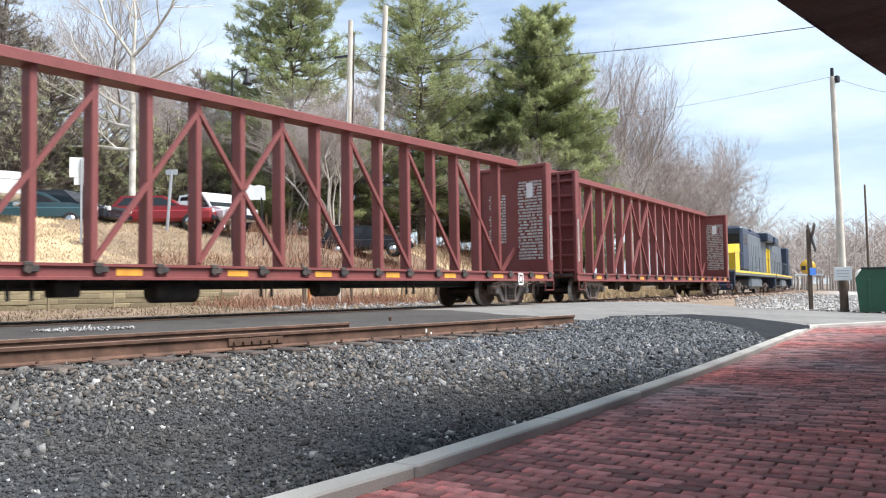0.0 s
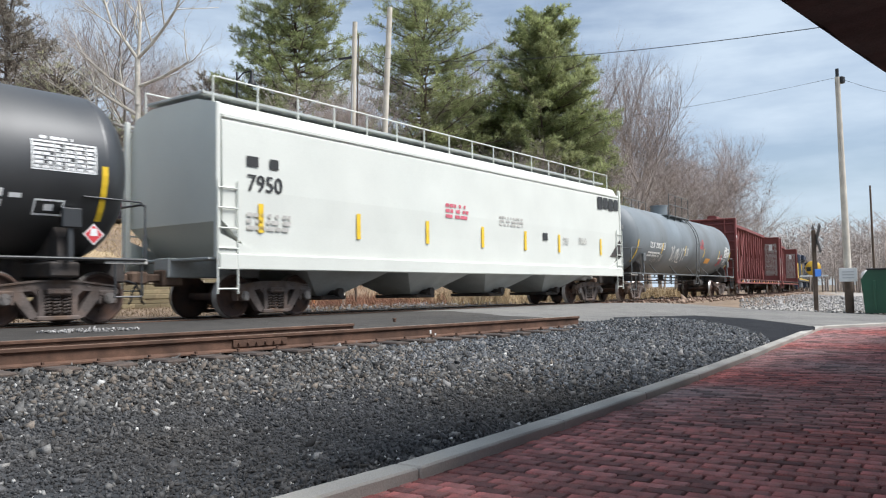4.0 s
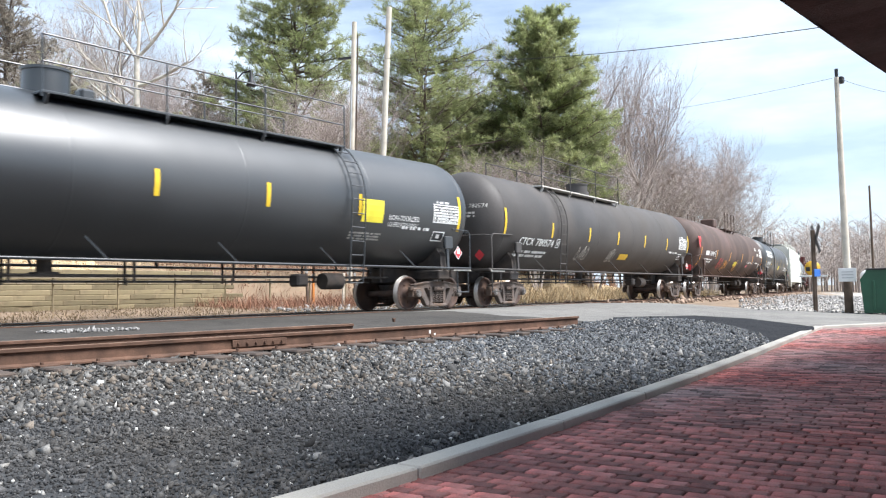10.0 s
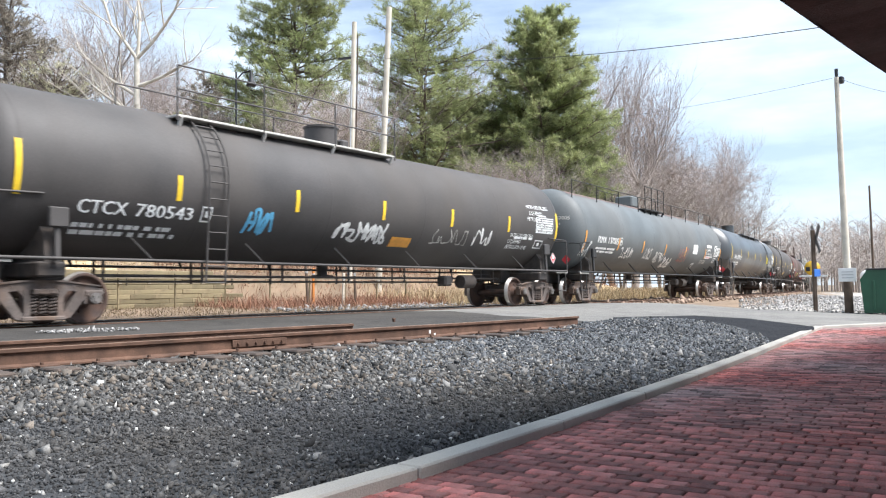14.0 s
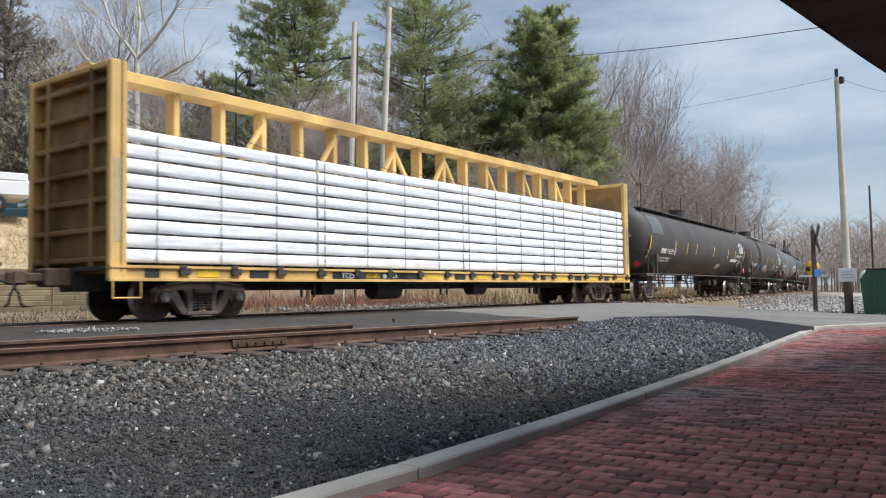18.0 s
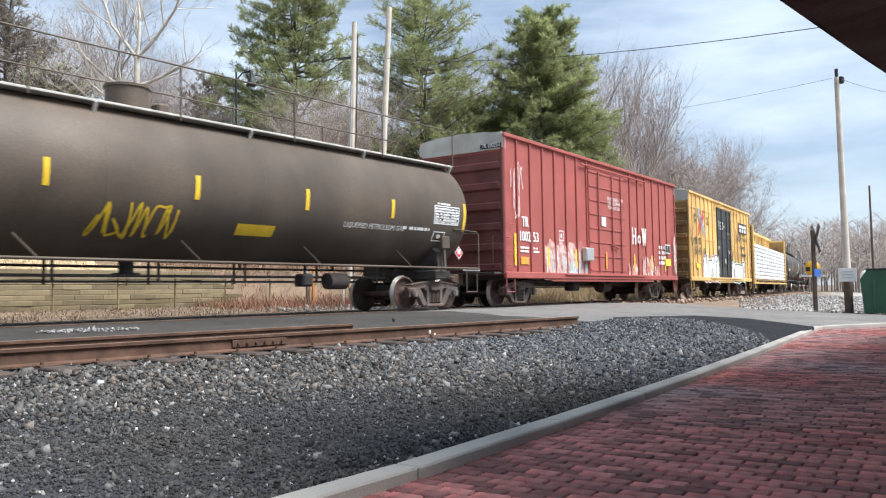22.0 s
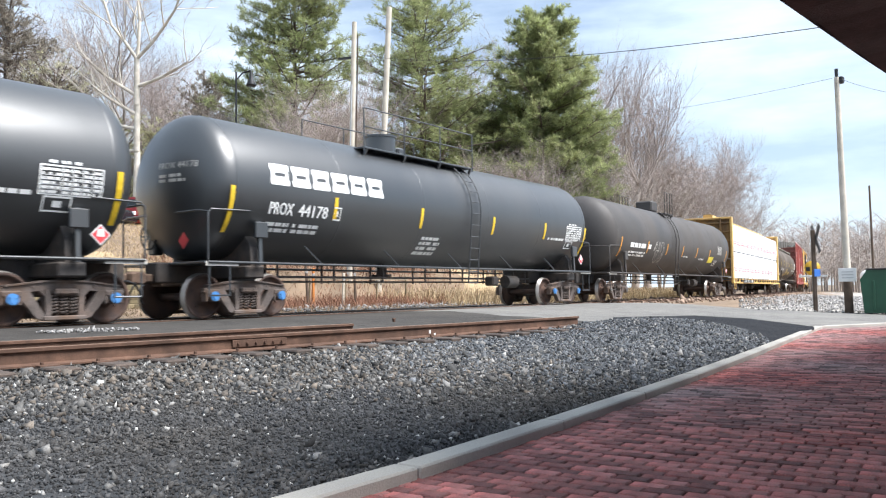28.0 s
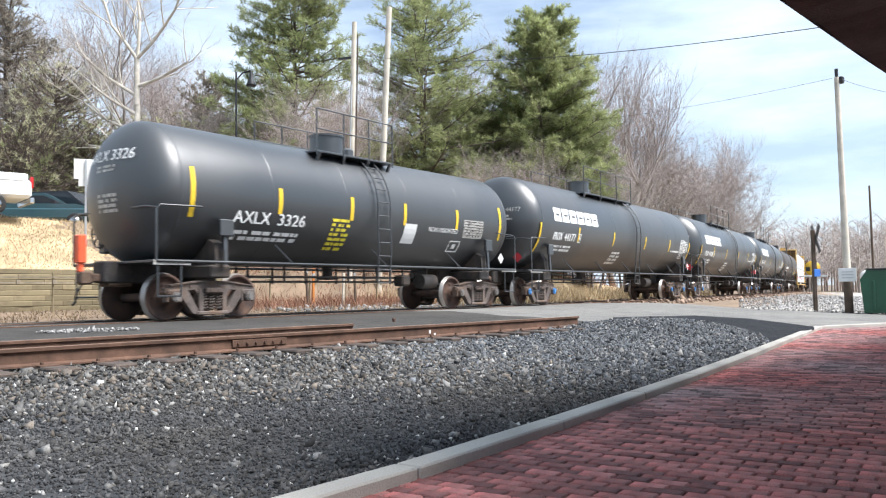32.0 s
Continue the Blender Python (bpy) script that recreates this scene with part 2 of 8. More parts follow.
M_WOODS = mat("woodland_floor", (0.16, 0.12, 0.08), 0.95, 0.0, 0.3, 0.5, 20, 0.5)
M_BLOCK = mat("retaining_block_tan", (0.24, 0.19, 0.115), 0.9, 0.0, 0.3, 2.5, 60, 0.4, dirt=(0.15, 0.135, 0.075), dirt_scale=0.9, dirt_amount=0.8, rand=0.25)
M_FENCE = mat("fence_dark_wood", (0.22, 0.185, 0.135), 0.85, 0.0, 0.3, 5, 60, 0.3, rand=0.2)
M_POLE = mat("pole_weathered_wood", (0.60, 0.54, 0.45), 0.85, 0.0, 0.2, 2, 60, 0.4, dirt=(0.3, 0.25, 0.2), dirt_scale=0.8, dirt_amount=0.6, streak=True)
M_POLEDK = mat("post_dark_wood", (0.10, 0.07, 0.05), 0.85, 0.0, 0.3, 3, 60, 0.3)
M_BARK = mat("pine_bark", (0.13, 0.10, 0.08), 0.9, 0.0, 0.3, 5, 40, 0.5)
M_BAREBARK = mat("bare_tree_bark", (0.40, 0.345, 0.30), 0.9, 0.0, 0.25, 3, 40, 0.3)
M_PALEBARK = mat("sycamore_pale_bark", (0.62, 0.57, 0.49), 0.85, 0.0, 0.25, 2, 30, 0.3, dirt=(0.3, 0.26, 0.2), dirt_scale=1.5, dirt_amount=0.7)
M_TWIG = mat("twig_reddish_grey", (0.37, 0.31, 0.285), 0.9, 0.0, 0.2, 2, 40, 0.0, rand=0.15)
M_NEEDLE = mat("pine_needles", (0.31, 0.345, 0.16), 0.7, 0.0, 0.35, 0.6, 6, 0.0, island=0.5, dirt=(0.42, 0.43, 0.225), dirt_scale=0.25, dirt_amount=0.7, leafy=0.62)
M_NEEDLEDK = mat("conifer_dark", (0.30, 0.265, 0.215), 0.75, 0.0, 0.3, 0.6, 6, 0.0, island=0.4, leafy=0.35)
M_BRUSH = mat("brush_olive", (0.46, 0.44, 0.28), 0.85, 0.0, 0.3, 0.6, 6, 0.0, island=0.4, leafy=0.5)
M_BRAMBLE = mat("bramble_red_brown", (0.24, 0.12, 0.075), 0.9, 0.0, 0.25, 0.6, 6, 0.0, island=0.35)
M_ROOFWOOD = mat("station_soffit_brown", (0.10, 0.055, 0.045), 0.8, 0.0, 0.3, 4, 50, 0.4)
M_STATION = mat("station_wall_brick", (0.30, 0.13, 0.10), 0.85, 0.0, 0.25, 4, 60, 0.4)
M_GREENBIN = mat("bin_green_paint", (0.02, 0.085, 0.045), 0.5, 0.0, 0.2, 2, 40, 0.05, dirt=(0.05, 0.07, 0.05), dirt_amount=0.4)
M_SIGNW = mat("sign_white", (0.75, 0.75, 0.73), 0.5, 0.0, 0.06, 3, 40, 0.0)
M_SIGNGREY = mat("sign_back_aluminium", (0.5, 0.5, 0.5), 0.4, 0.6, 0.1, 3, 40, 0.0)
M_SIGNBLUE = mat("sign_blue", (0.06, 0.2, 0.62), 0.5, 0.0, 0.06, 3, 40, 0.0)
M_SIGNAMBER = mat("sign_yellow", (0.6, 0.36, 0.03), 0.5, 0.0, 0.06, 3, 40, 0.0)
M_IRON = mat("black_iron", (0.02, 0.02, 0.022), 0.5, 0.2, 0.2, 5, 60, 0.0)
M_WIRE = mat("cable_black", (0.03, 0.03, 0.033), 0.7, 0.0, 0.1, 5, 60, 0.0)
M_CARWHITE = mat("vehicle_white", (0.78, 0.78, 0.78), 0.3, 0.0, 0.03, 1, 30, 0.0)
M_CARTEAL = mat("vehicle_dark_teal", (0.03, 0.07, 0.085), 0.3, 0.0, 0.05, 1, 30, 0.0)
M_CARBLACK = mat("vehicle_black", (0.015, 0.016, 0.02), 0.25, 0.0, 0.05, 1, 30, 0.0)
M_CARRED = mat("vehicle_dark_red", (0.25, 0.02, 0.025), 0.3, 0.0, 0.05, 1, 30, 0.0)
M_CARSILV = mat("vehicle_silver", (0.45, 0.47, 0.48), 0.3, 0.6, 0.05, 1, 30, 0.0)
M_TYRE = mat("tyre_rubber", (0.02, 0.02, 0.02), 0.85, 0.0, 0.1, 5, 60, 0.1)
M_CHROME = mat("chrome_trim", (0.6, 0.6, 0.6), 0.2, 1.0, 0.05, 5, 60, 0.0)
M_TAIL = mat("tail_lamp_red", (0.5, 0.02, 0.02), 0.25, 0.0, 0.05, 5, 60, 0.0)
M_HOUSE = mat("house_siding_pale", (0.5, 0.45, 0.36), 0.8, 0.0, 0.1, 2, 40, 0.1)
M_HOUSEROOF = mat("house_shingle", (0.13, 0.11, 0.10), 0.9, 0.0, 0.2, 3, 40, 0.3)
M_EXCAV = mat("machine_orange", (0.55, 0.2, 0.05), 0.5, 0.0, 0.1, 3, 40, 0.0)
M_STONEDK = mat("fine_gravel_stone", (0.056, 0.056, 0.058), 0.88, 0.0, 0.3, 20, 90, 0.3, island=0.65, dirt=(0.10, 0.088, 0.072), dirt_scale=0.7, dirt_amount=0.5)
M_STONEPALE = mat("pale_stone", (0.40, 0.39, 0.37), 0.88, 0.0, 0.25, 10, 60, 0.3, island=0.45)
M_STONERUST = mat("rusty_ballast", (0.24, 0.17, 0.125), 0.9, 0.0, 0.25, 6, 60, 0.3, island=0.4)
M_PALETWIG = mat("sycamore_pale_twigs", (0.44, 0.39, 0.34), 0.9, 0.0, 0.2, 2, 40, 0.0)
M_FARWOOD = mat("far_wood_twigs", (0.40, 0.345, 0.31), 0.9, 0.0, 0.2, 0.1, 4, 0.0, island=0.25)
M_ASPHDK = mat("asphalt_apron_dark", (0.025, 0.026, 0.029), 0.95, 0.0, 0.25, 2.5, 170, 0.5, gloss=0.08)
M_WASH = mat("faded_spray_wash", (0.42, 0.15, 0.13), 0.65, 0.0, 0.2, 3, 60, 0.0, dirt=(0.72, 0.62, 0.55), dirt_scale=2.6, dirt_amount=1.0)
M_WASHBLUE = mat("faded_spray_wash_blue", (0.40, 0.47, 0.50), 0.65, 0.0, 0.2, 3, 60, 0.0, dirt=(0.7, 0.68, 0.62), dirt_scale=3.0, dirt_amount=0.9)
# crossbuck blades: the dark grey stands in for their backlit faces
M_SIGNDK = mat("sign_blade_backlit_grey", (0.16, 0.15, 0.145), 0.6, 0.0, 0.25, 5, 40, 0.0)
M_STONEGREY = mat("grey_broken_stone", (0.27, 0.26, 0.25), 0.9, 0.0, 0.25, 10, 60, 0.3, island=0.45)
M_VERGEBL = mat("verge_grass_blades", (0.20, 0.145, 0.088), 0.9, 0.0, 0.2, 0.5, 40, 0.0, island=0.4)
M_CAPGREY = mat("bearing_cap_greasy_steel", (0.22, 0.20, 0.185), 0.5, 0.4, 0.25, 8, 60, 0.1)
M_RUSTTOP = mat("roof_rust_stain", (0.17, 0.105, 0.085), 0.7, 0.0, 0.35, 2.0, 25, 0.1, dirt=(0.115, 0.117, 0.115), dirt_scale=2.2, dirt_amount=1.0)
M_SCUFF = mat("dull_black_overspray", (0.022, 0.022, 0.022), 0.7, 0.0, 0.3, 3, 40, 0.0)
M_WHEELRIM = mat("wheel_tread_worn", (0.42, 0.39, 0.36), 0.4, 0.6, 0.15, 6, 60, 0.05)

# ---- mesh building ----
class Shape:
    """Collects vertices and faces; mesh() makes one mesh of them."""

    def __init__(self):
        self.v, self.f, self.smooth = [], [], []

    def put(self, verts, faces, smooth=False):
        k = len(self.v)
        self.v += [tuple(p) for p in verts]
        self.f += [tuple(i + k for i in f) for f in faces]
        self.smooth += [smooth] * len(faces)
        return self

    def box(self, c, s, bevel=0.0, m=None):
        """A box about c of full size s, its edges chamfered."""
        hx, hy, hz = s[0] / 2, s[1] / 2, s[2] / 2
        b = min(bevel, hx * 0.45, hy * 0.45, hz * 0.45)
        if b <= 0:
            vs = [Vector((x * hx, y * hy, z * hz)) for x in (-1, 1) for y in (-1, 1) for z in (-1, 1)]
            fs = [(0, 1, 3, 2), (4, 6, 7, 5), (0, 4, 5, 1), (2, 3, 7, 6), (0, 2, 6, 4), (1, 5, 7, 3)]
        else:
            vs, idx, fs = [], {}, []
            for x in (-1, 1):
                for y in (-1, 1):
                    for z in (-1, 1):
                        for a in range(3):
                            h = [hx - b, hy - b, hz - b]
                            h[a] += b
                            idx[(x, y, z, a)] = len(vs)
                            vs.append(Vector((x * h[0], y * h[1], z * h[2])))
            for a in range(3):
                p, q = (a + 1) % 3, (a + 2) % 3
                for sgn in (-1, 1):
                    ring = []
                    for u, w in ((-1, -1), (1, -1), (1, 1), (-1, 1)):
                        k = [0, 0, 0]
                        k[a], k[p], k[q] = sgn, u, w
                        ring.append(idx[(*k, a)])
                    fs.append(tuple(ring if sgn > 0 else ring[::-1]))
                for u in (-1, 1):
                    for w in (-1, 1):
                        k0, k1 = [0, 0, 0], [0, 0, 0]
                        k0[a], k1[a] = -1, 1
                        for k in (k0, k1):
                            k[p], k[q] = u, w
                        f = (idx[(*k0, p)], idx[(*k1, p)], idx[(*k1, q)], idx[(*k0, q)])
                        fs.append(f if u * w < 0 else f[::-1])
            for x in (-1, 1):
                for y in (-1, 1):
                    for z in (-1, 1):
                        f = tuple(idx[(x, y, z, a)] for a in range(3))
                        fs.append(f if x * y * z > 0 else f[::-1])
        c = Vector(c)
        vs = [c + (m @ p if m else p) for p in vs]
        return self.put(vs, fs)

    def beam(self, a, b, w, h, up=(0, 0, 1)):
        """A bar of section w by h from a to b."""
        a, b = Vector(a), Vector(b)
        d = b - a
        z = d.normalized()
        x = z.cross(Vector(up))
        if x.length < 1e-4:
            x = Vector((1, 0, 0))
        x.normalize()
        y = x.cross(z)
        vs = [p + x * (sx * w / 2) + y * (sy * h / 2) for p in (a, b) for sx, sy in ((-1, -1), (1, -1), (1, 1), (-1, 1))]
        return self.put(vs, [(3, 2, 1, 0), (4, 5, 6, 7), (0, 1, 5, 4), (1, 2, 6, 5), (2, 3, 7, 6), (3, 0, 4, 7)])

    def tube(self, pts, r, n=8, r2=None, cap=True):
        """A round bar along the points; its radius goes from r to r2."""
        pts = [Vector(p) for p in pts]
        r2 = r if r2 is None else r2
        vs, fs, k = [], [], len(pts)
        side = None
        for i, p in enumerate(pts):
            d = (pts[min(i + 1, k - 1)] - pts[max(i - 1, 0)]).normalized()
            if side is None:
                side = d.orthogonal().normalized()
            side = (side - d * side.dot(d)).normalized()
            up = d.cross(side)
            q = r + (r2 - r) * i / max(1, k - 1)
            for j in range(n):
                a = 2 * pi * j / n
                vs.append(p + side * (cos(a) * q) + up * (sin(a) * q))
        for i in range(k - 1):
            for j in range(n):
                fs.append((i * n + j, i * n + (j + 1) % n, (i + 1) * n + (j + 1) % n, (i + 1) * n + j))
        self.put(vs, fs, n > 5)
        if cap:
            self.put(vs[:n], [tuple(range(n))[::-1]])
            self.put(vs[-n:], [tuple(range(n))])
        return self

    def turned(self, prof, n=24, m=None, axis="x"):
        """A profile of (along, radius) turned about the x, y or z axis."""
        vs, fs = [], []
        for a, r in prof:
            for j in range(n):
                t = 2 * pi * j / n
                p = Vector({"x": (a, r * cos(t), r * sin(t)), "y": (r * sin(t), a, r * cos(t)), "z": (r * cos(t), r * sin(t), a)}[axis])
                vs.append(m @ p if m else p)
        for i in range(len(prof) - 1):
            for j in range(n):
                fs.append((i * n + j, i * n + (j + 1) % n, (i + 1) * n + (j + 1) % n, (i + 1) * n + j))
        return self.put(vs, fs, True)

    def prism(self, poly, lo, hi, axis="y"):
        """A flat outline (u, w) drawn out along an axis: y takes (x, z), x takes (y, z), z takes (x, y)."""
        def at(u, w, k):
            return {"y": (u, k, w), "x": (k, u, w), "z": (u, w, k)}[axis]
        n = len(poly)
        vs = [at(u, w, lo) for u, w in poly] + [at(u, w, hi) for u, w in poly]
        fs = [tuple(range(n)), tuple(range(2 * n - 1, n - 1, -1))] + [(i, i + n, (i + 1) % n + n, (i + 1) % n) for i in range(n)]
        return self.put(vs, fs)

    def sheet(self, fn, nu, nv, smooth=False):
        """A grid of points fn(u, v) over 0..1."""
        vs = [fn(i / nu, j / nv) for i in range(nu + 1) for j in range(nv + 1)]
        w = nv + 1
        return self.put(vs, [(i * w + j, (i + 1) * w + j, (i + 1) * w + j + 1, i * w + j + 1) for i in range(nu) for j in range(nv)], smooth)

    def mesh(self, name="mesh"):
        me = bpy.data.meshes.new(name)
        me.from_pydata(self.v, [], self.f)
        me.polygons.foreach_set("use_smooth", self.smooth)
        me.update()
        return me


def part(name, shape, material, parent=None, label="", at=None):
    """Links a shape, or a mesh that is shared, as one mesh object."""
    me = shape.mesh(name) if isinstance(shape, Shape) else shape
    if not me.materials:
        me.materials.append(material)
    ob = new(name, me)
    if parent is not None:
        ob.parent = parent
    if at is not None:
        ob.matrix_basis = at
    if label:
        ob["label"] = label
    return ob


def thing(name, label, category, group="", at=None, kind=""):
    ob = new(name)
    ob.empty_display_size = 0.3
    if at is not None:
        ob.matrix_basis = at
    return tagged(ob, label, category, group, kind)


def np_mesh(name, verts, faces, material):
    """A mesh from arrays, all faces with as many corners."""
    me = bpy.data.meshes.new(name)
    k, c = faces.shape
    me.vertices.add(len(verts))
    me.vertices.foreach_set("co", verts.astype(np.float32).ravel())
    me.loops.add(k * c)
    me.loops.foreach_set("vertex_index", faces.astype(np.int32).ravel())
    me.polygons.add(k)
    me.polygons.foreach_set("loop_start", np.arange(0, k * c, c, dtype=np.int32))
    me.update(calc_edges=True)
    me.materials.append(material)
    return me


FONT = {}


def letters(text, size=1.0):
    """Flat outlines of a text with the built-in font: points (u, w) from its lower left corner, faces, and its width."""
    if text not in FONT:
        cu = bpy.data.curves.new("letters", "FONT")
        cu.body, cu.resolution_u, cu.size = text, 2, 1.0
        ob = new("letters", cu)
        me = bpy.data.meshes.new_from_object(ob.evaluated_get(bpy.context.evaluated_depsgraph_get()))
        FONT[text] = ([(v.co.x, v.co.y) for v in me.vertices], [tuple(p.vertices) for p in me.polygons])
        bpy.data.objects.remove(ob)
        bpy.data.curves.remove(cu)
        bpy.data.meshes.remove(me)
    vs, fs = FONT[text]
    s = size / 0.7
    return [(u * s, w * s) for u, w in vs], fs


rng = np.random.default_rng(7)

# ---- plan: the main track, its curve and the lie of the land ----
_S = np.arange(-460.0, 520.0, 0.5)
_K = 0.0033 * np.clip((_S + 56.85) / 40, 0, 1) + (0.0005 - 0.0033) * np.clip((_S - 43.15) / 40, 0, 1)
_TH = np.concatenate([[0], np.cumsum((_K[1:] + _K[:-1]) / 2 * 0.5)])
_X = _S[0] + np.concatenate([[0], np.cumsum((np.cos(_TH[1:]) + np.cos(_TH[:-1])) / 2 * 0.5)])
_Y = 12.55 + np.concatenate([[0], np.cumsum((np.sin(_TH[1:]) + np.sin(_TH[:-1])) / 2 * 0.5)])


def track_at(s):
    """Place and heading of the main track at s metres along it."""
    return float(np.interp(s, _S, _X)), float(np.interp(s, _S, _Y)), float(np.interp(s, _S, _TH))


def beside(s, d, z=0.0):
    """A point d metres to the far side of the main track."""
    x, y, th = track_at(s)
    return Vector((x - sin(th) * d, y + cos(th) * d, z))


def across(x, y):
    """Signed distance from the main track, positive on its far side."""
    return (np.asarray(y) - np.interp(x, _X, _Y)) * np.cos(np.interp(x, _X, _TH))


def ground_z(x, y):
    d, x, y = across(x, y), np.asarray(x, float), np.asarray(y, float)
    prof = np.interp(d, [-60, -13, -11.5, -7.6, -4.2, -2.4, 2.4, 4, 8.8, 9.4, 15.0, 19, 60, 200], [-0.6, -0.42, -0.39, -0.22, -0.2, -0.12, -0.12, -0.05, 0.15, 1.3, 3.4, 2.9, 3.4, 6.0])
    low = np.interp(d, [-60, -13, -11.5, -7.6, -4.2, -2.4, 2.4, 4, 9, 20, 60, 200], [-0.6, -0.42, -0.39, -0.3, -0.25, -0.2, -0.2, -0.2, 0.0, 0.5, 1.0, 3.0])
    k = np.clip((x - 34) / 40, 0, 1)
    k = k * k * (3 - 2 * k)
    far = np.hypot(x, y)
    z = prof * (1 - k) + low * k
    z = z + 0.13 * np.exp(-((x - 13.4) / 2.2) ** 2 - ((y - 8.5) / 1.0) ** 2)
    z = z - 0.16 * np.clip((far - 18) / 13, 0, 1) * (d < -3) * np.clip((-d - 3) / 4, 0, 1)
    return z

# ---- ground: one sheet out to the horizon ----
def spaced(lo, hi, step, far):
    mid = list(np.arange(lo, hi + 1e-6, step))
    out, k, w = [], step, 0.0
    while w < far:
        k *= 1.35
        w += k
        out.append(w)
    return np.array([lo - w for w in out[::-1]] + mid + [hi + w for w in out])


gx, gy = spaced(-14.0, 60.0, 0.5, 2600.0), spaced(-8.0, 46.0, 0.5, 2600.0)
GX, GY = np.meshgrid(gx, gy, indexing="ij")
GZ = ground_z(GX, GY)
GZ = GZ - 0.08 * ((GY < np.interp(GX, [-4, 1.7, 6.8, 17.1], [2.5, 2.83, 3.98, 6.82]) + 0.1) & (GX > -4) & (GX < 20))
GZ = GZ + 0.02 * np.sin(GX * 1.7) * np.sin(GY * 1.3) * (across(GX, GY) > 3)
GZ = GZ - 0.12 * ((GX > np.interp(GY, [5.0, 5.35, 5.8, 7.2, 8.1, 8.7, 9.1, 10.0, 10.7], [10.4, 12.0, 12.7, 14.5, 15.1, 14.9, 13.2, 14.6, 15.6]) + 0.4) & (GX < 26) & (GY > 5.2) & (across(GX, GY) < 2.5))
nx, ny = len(gx), len(gy)
ii, jj = np.meshgrid(np.arange(nx - 1), np.arange(ny - 1), indexing="ij")
quads = np.stack([ii * ny + jj, (ii + 1) * ny + jj, (ii + 1) * ny + jj + 1, ii * ny + jj + 1], -1).reshape(-1, 4)
g_me = np_mesh("ground", np.stack([GX, GY, GZ], -1).reshape(-1, 3), quads, M_FINES)
for extra in (M_STRAW, M_LOT, M_WOODS, M_PALEGRV, M_DIRT):
    g_me.materials.append(extra)
cx, cy = (gx[:-1] + gx[1:]) / 2, (gy[:-1] + gy[1:]) / 2
CX, CY = np.meshgrid(cx, cy, indexing="ij")
CD = across(CX, CY)
slot = np.zeros(CX.shape, int)
slot[(CD > 2.6)] = 1
slot[(CD > 2.6) & (CD < 8.8)] = 5
slot[(CD > 3.0) & (CD < 15) & (CX > 10.5 + 0.4 * np.sin(CY * 3)) & (CX < 30)] = 5
slot[(CD > 17.5) & (CD < 40) & (CX < 34)] = 2
slot[(CD > 40) | ((CX > 60) & (CD > 6)) | (CX > 130) | (CX < -80)] = 3
slot[(CX > 21) & (CD < -3.0) & (CY > -30) & (CX < 130)] = 4
slot[(CX > 21) & (CD > -5.5) & (CD <= 3.3) & (CX < 130)] = 5
g_me.polygons.foreach_set("material_index", slot.reshape(-1).astype(np.int32))
g_me.polygons.foreach_set("use_smooth", np.ones(len(quads), bool))
ground = tagged(new("ground", g_me), "grey gravel, straw-coloured grass and bare soil", "ground", kind="structure")

# asphalt of the level crossing and the drive beside the tracks
SID_A, SID_B = Vector((3.0, 9.72)), Vector((13.3, 10.42))
SID_DIR = (SID_B - SID_A).normalized()
SID_N = Vector((-SID_DIR.y, SID_DIR.x))


def siding(x, off):
    """A point of the siding's far rail line, moved off metres away from the platform."""
    t = (x - SID_A.x) / SID_DIR.x
    p = SID_A + SID_DIR * t + SID_N * off
    return p


def road_z(x, y):
    d = across(x, y)
    z = np.interp(d, [-13, -11.5, -9.5, -5.2, -4.4, -2.2, 2.3, 3.2], [-0.40, -0.37, -0.3, -0.09, -0.06, -0.022, -0.022, -0.06])
    far = np.hypot(x, y)
    return z - 0.16 * np.clip((far - 18) / 13, 0, 1) * np.clip((-np.asarray(d) - 3) / 4, 0, 1)


def kerb_y(x):
    """The kerb's outer edge, gently curved."""
    return np.interp(x, [-3, 0.0, 1.0, 1.74, 2.9, 4.3, 6.83, 9.3, 14.05, 17.2, 18.2], [2.42, 2.60, 2.72, 2.83, 3.03, 3.36, 3.98, 4.64, 5.96, 6.83, 7.1])


EDGE_Y, EDGE_X = [5.0, 5.35, 5.8, 7.2, 8.1, 8.7, 9.1, 10.0, 10.7], [10.4, 12.0, 12.7, 14.5, 15.1, 14.9, 13.2, 14.6, 15.6]


def edge_x(y):
    return float(np.interp(y, EDGE_Y, EDGE_X))


def apron_x(y):
    return float(np.interp(y, [6.2, 6.6, 8.0, 9.3, 10.7], [15.6, 16.6, 18.2, 19.3, 19.3]))


def road_at(x, y, lift=0.0):
    return (x, y, float(road_z(x, y)) + lift)


asph = Shape()


def seam(v):
    """Where the dark asphalt gives way to the paler crossing, a ragged line."""
    return 13.2 + 2.2 * v + 0.25 * sin(v * 17) + 0.12 * sin(v * 41)


def lane(u, v):
    x = -3.0 + u * (seam(v) + 3.0)
    near = siding(x, 0.09).y if x < 8.6 else siding(x, -1.44).y if x < 13.0 else float(np.interp(x, [13.0, 14.6, 15.6], [9.0, 10.0, 10.7]))
    near = min(near, 10.7)
    far = float(np.interp(x, _X, _Y)) + 2.9
    return road_at(x, near + (far - near) * v)


asph.sheet(lane, 44, 40)
cross = Shape()


def crossing(u, v):
    x = seam(v) + u * (29.2 - 6.0 * v + 0.3 * sin(v * 19) - seam(v))
    near = siding(x, -1.44).y if x < 13.0 else float(np.interp(x, [13.0, 14.6, 15.6], [9.0, 10.0, 10.7]))
    far = float(np.interp(x, _X, _Y)) + 2.9
    return road_at(x, near + (far - near) * v)


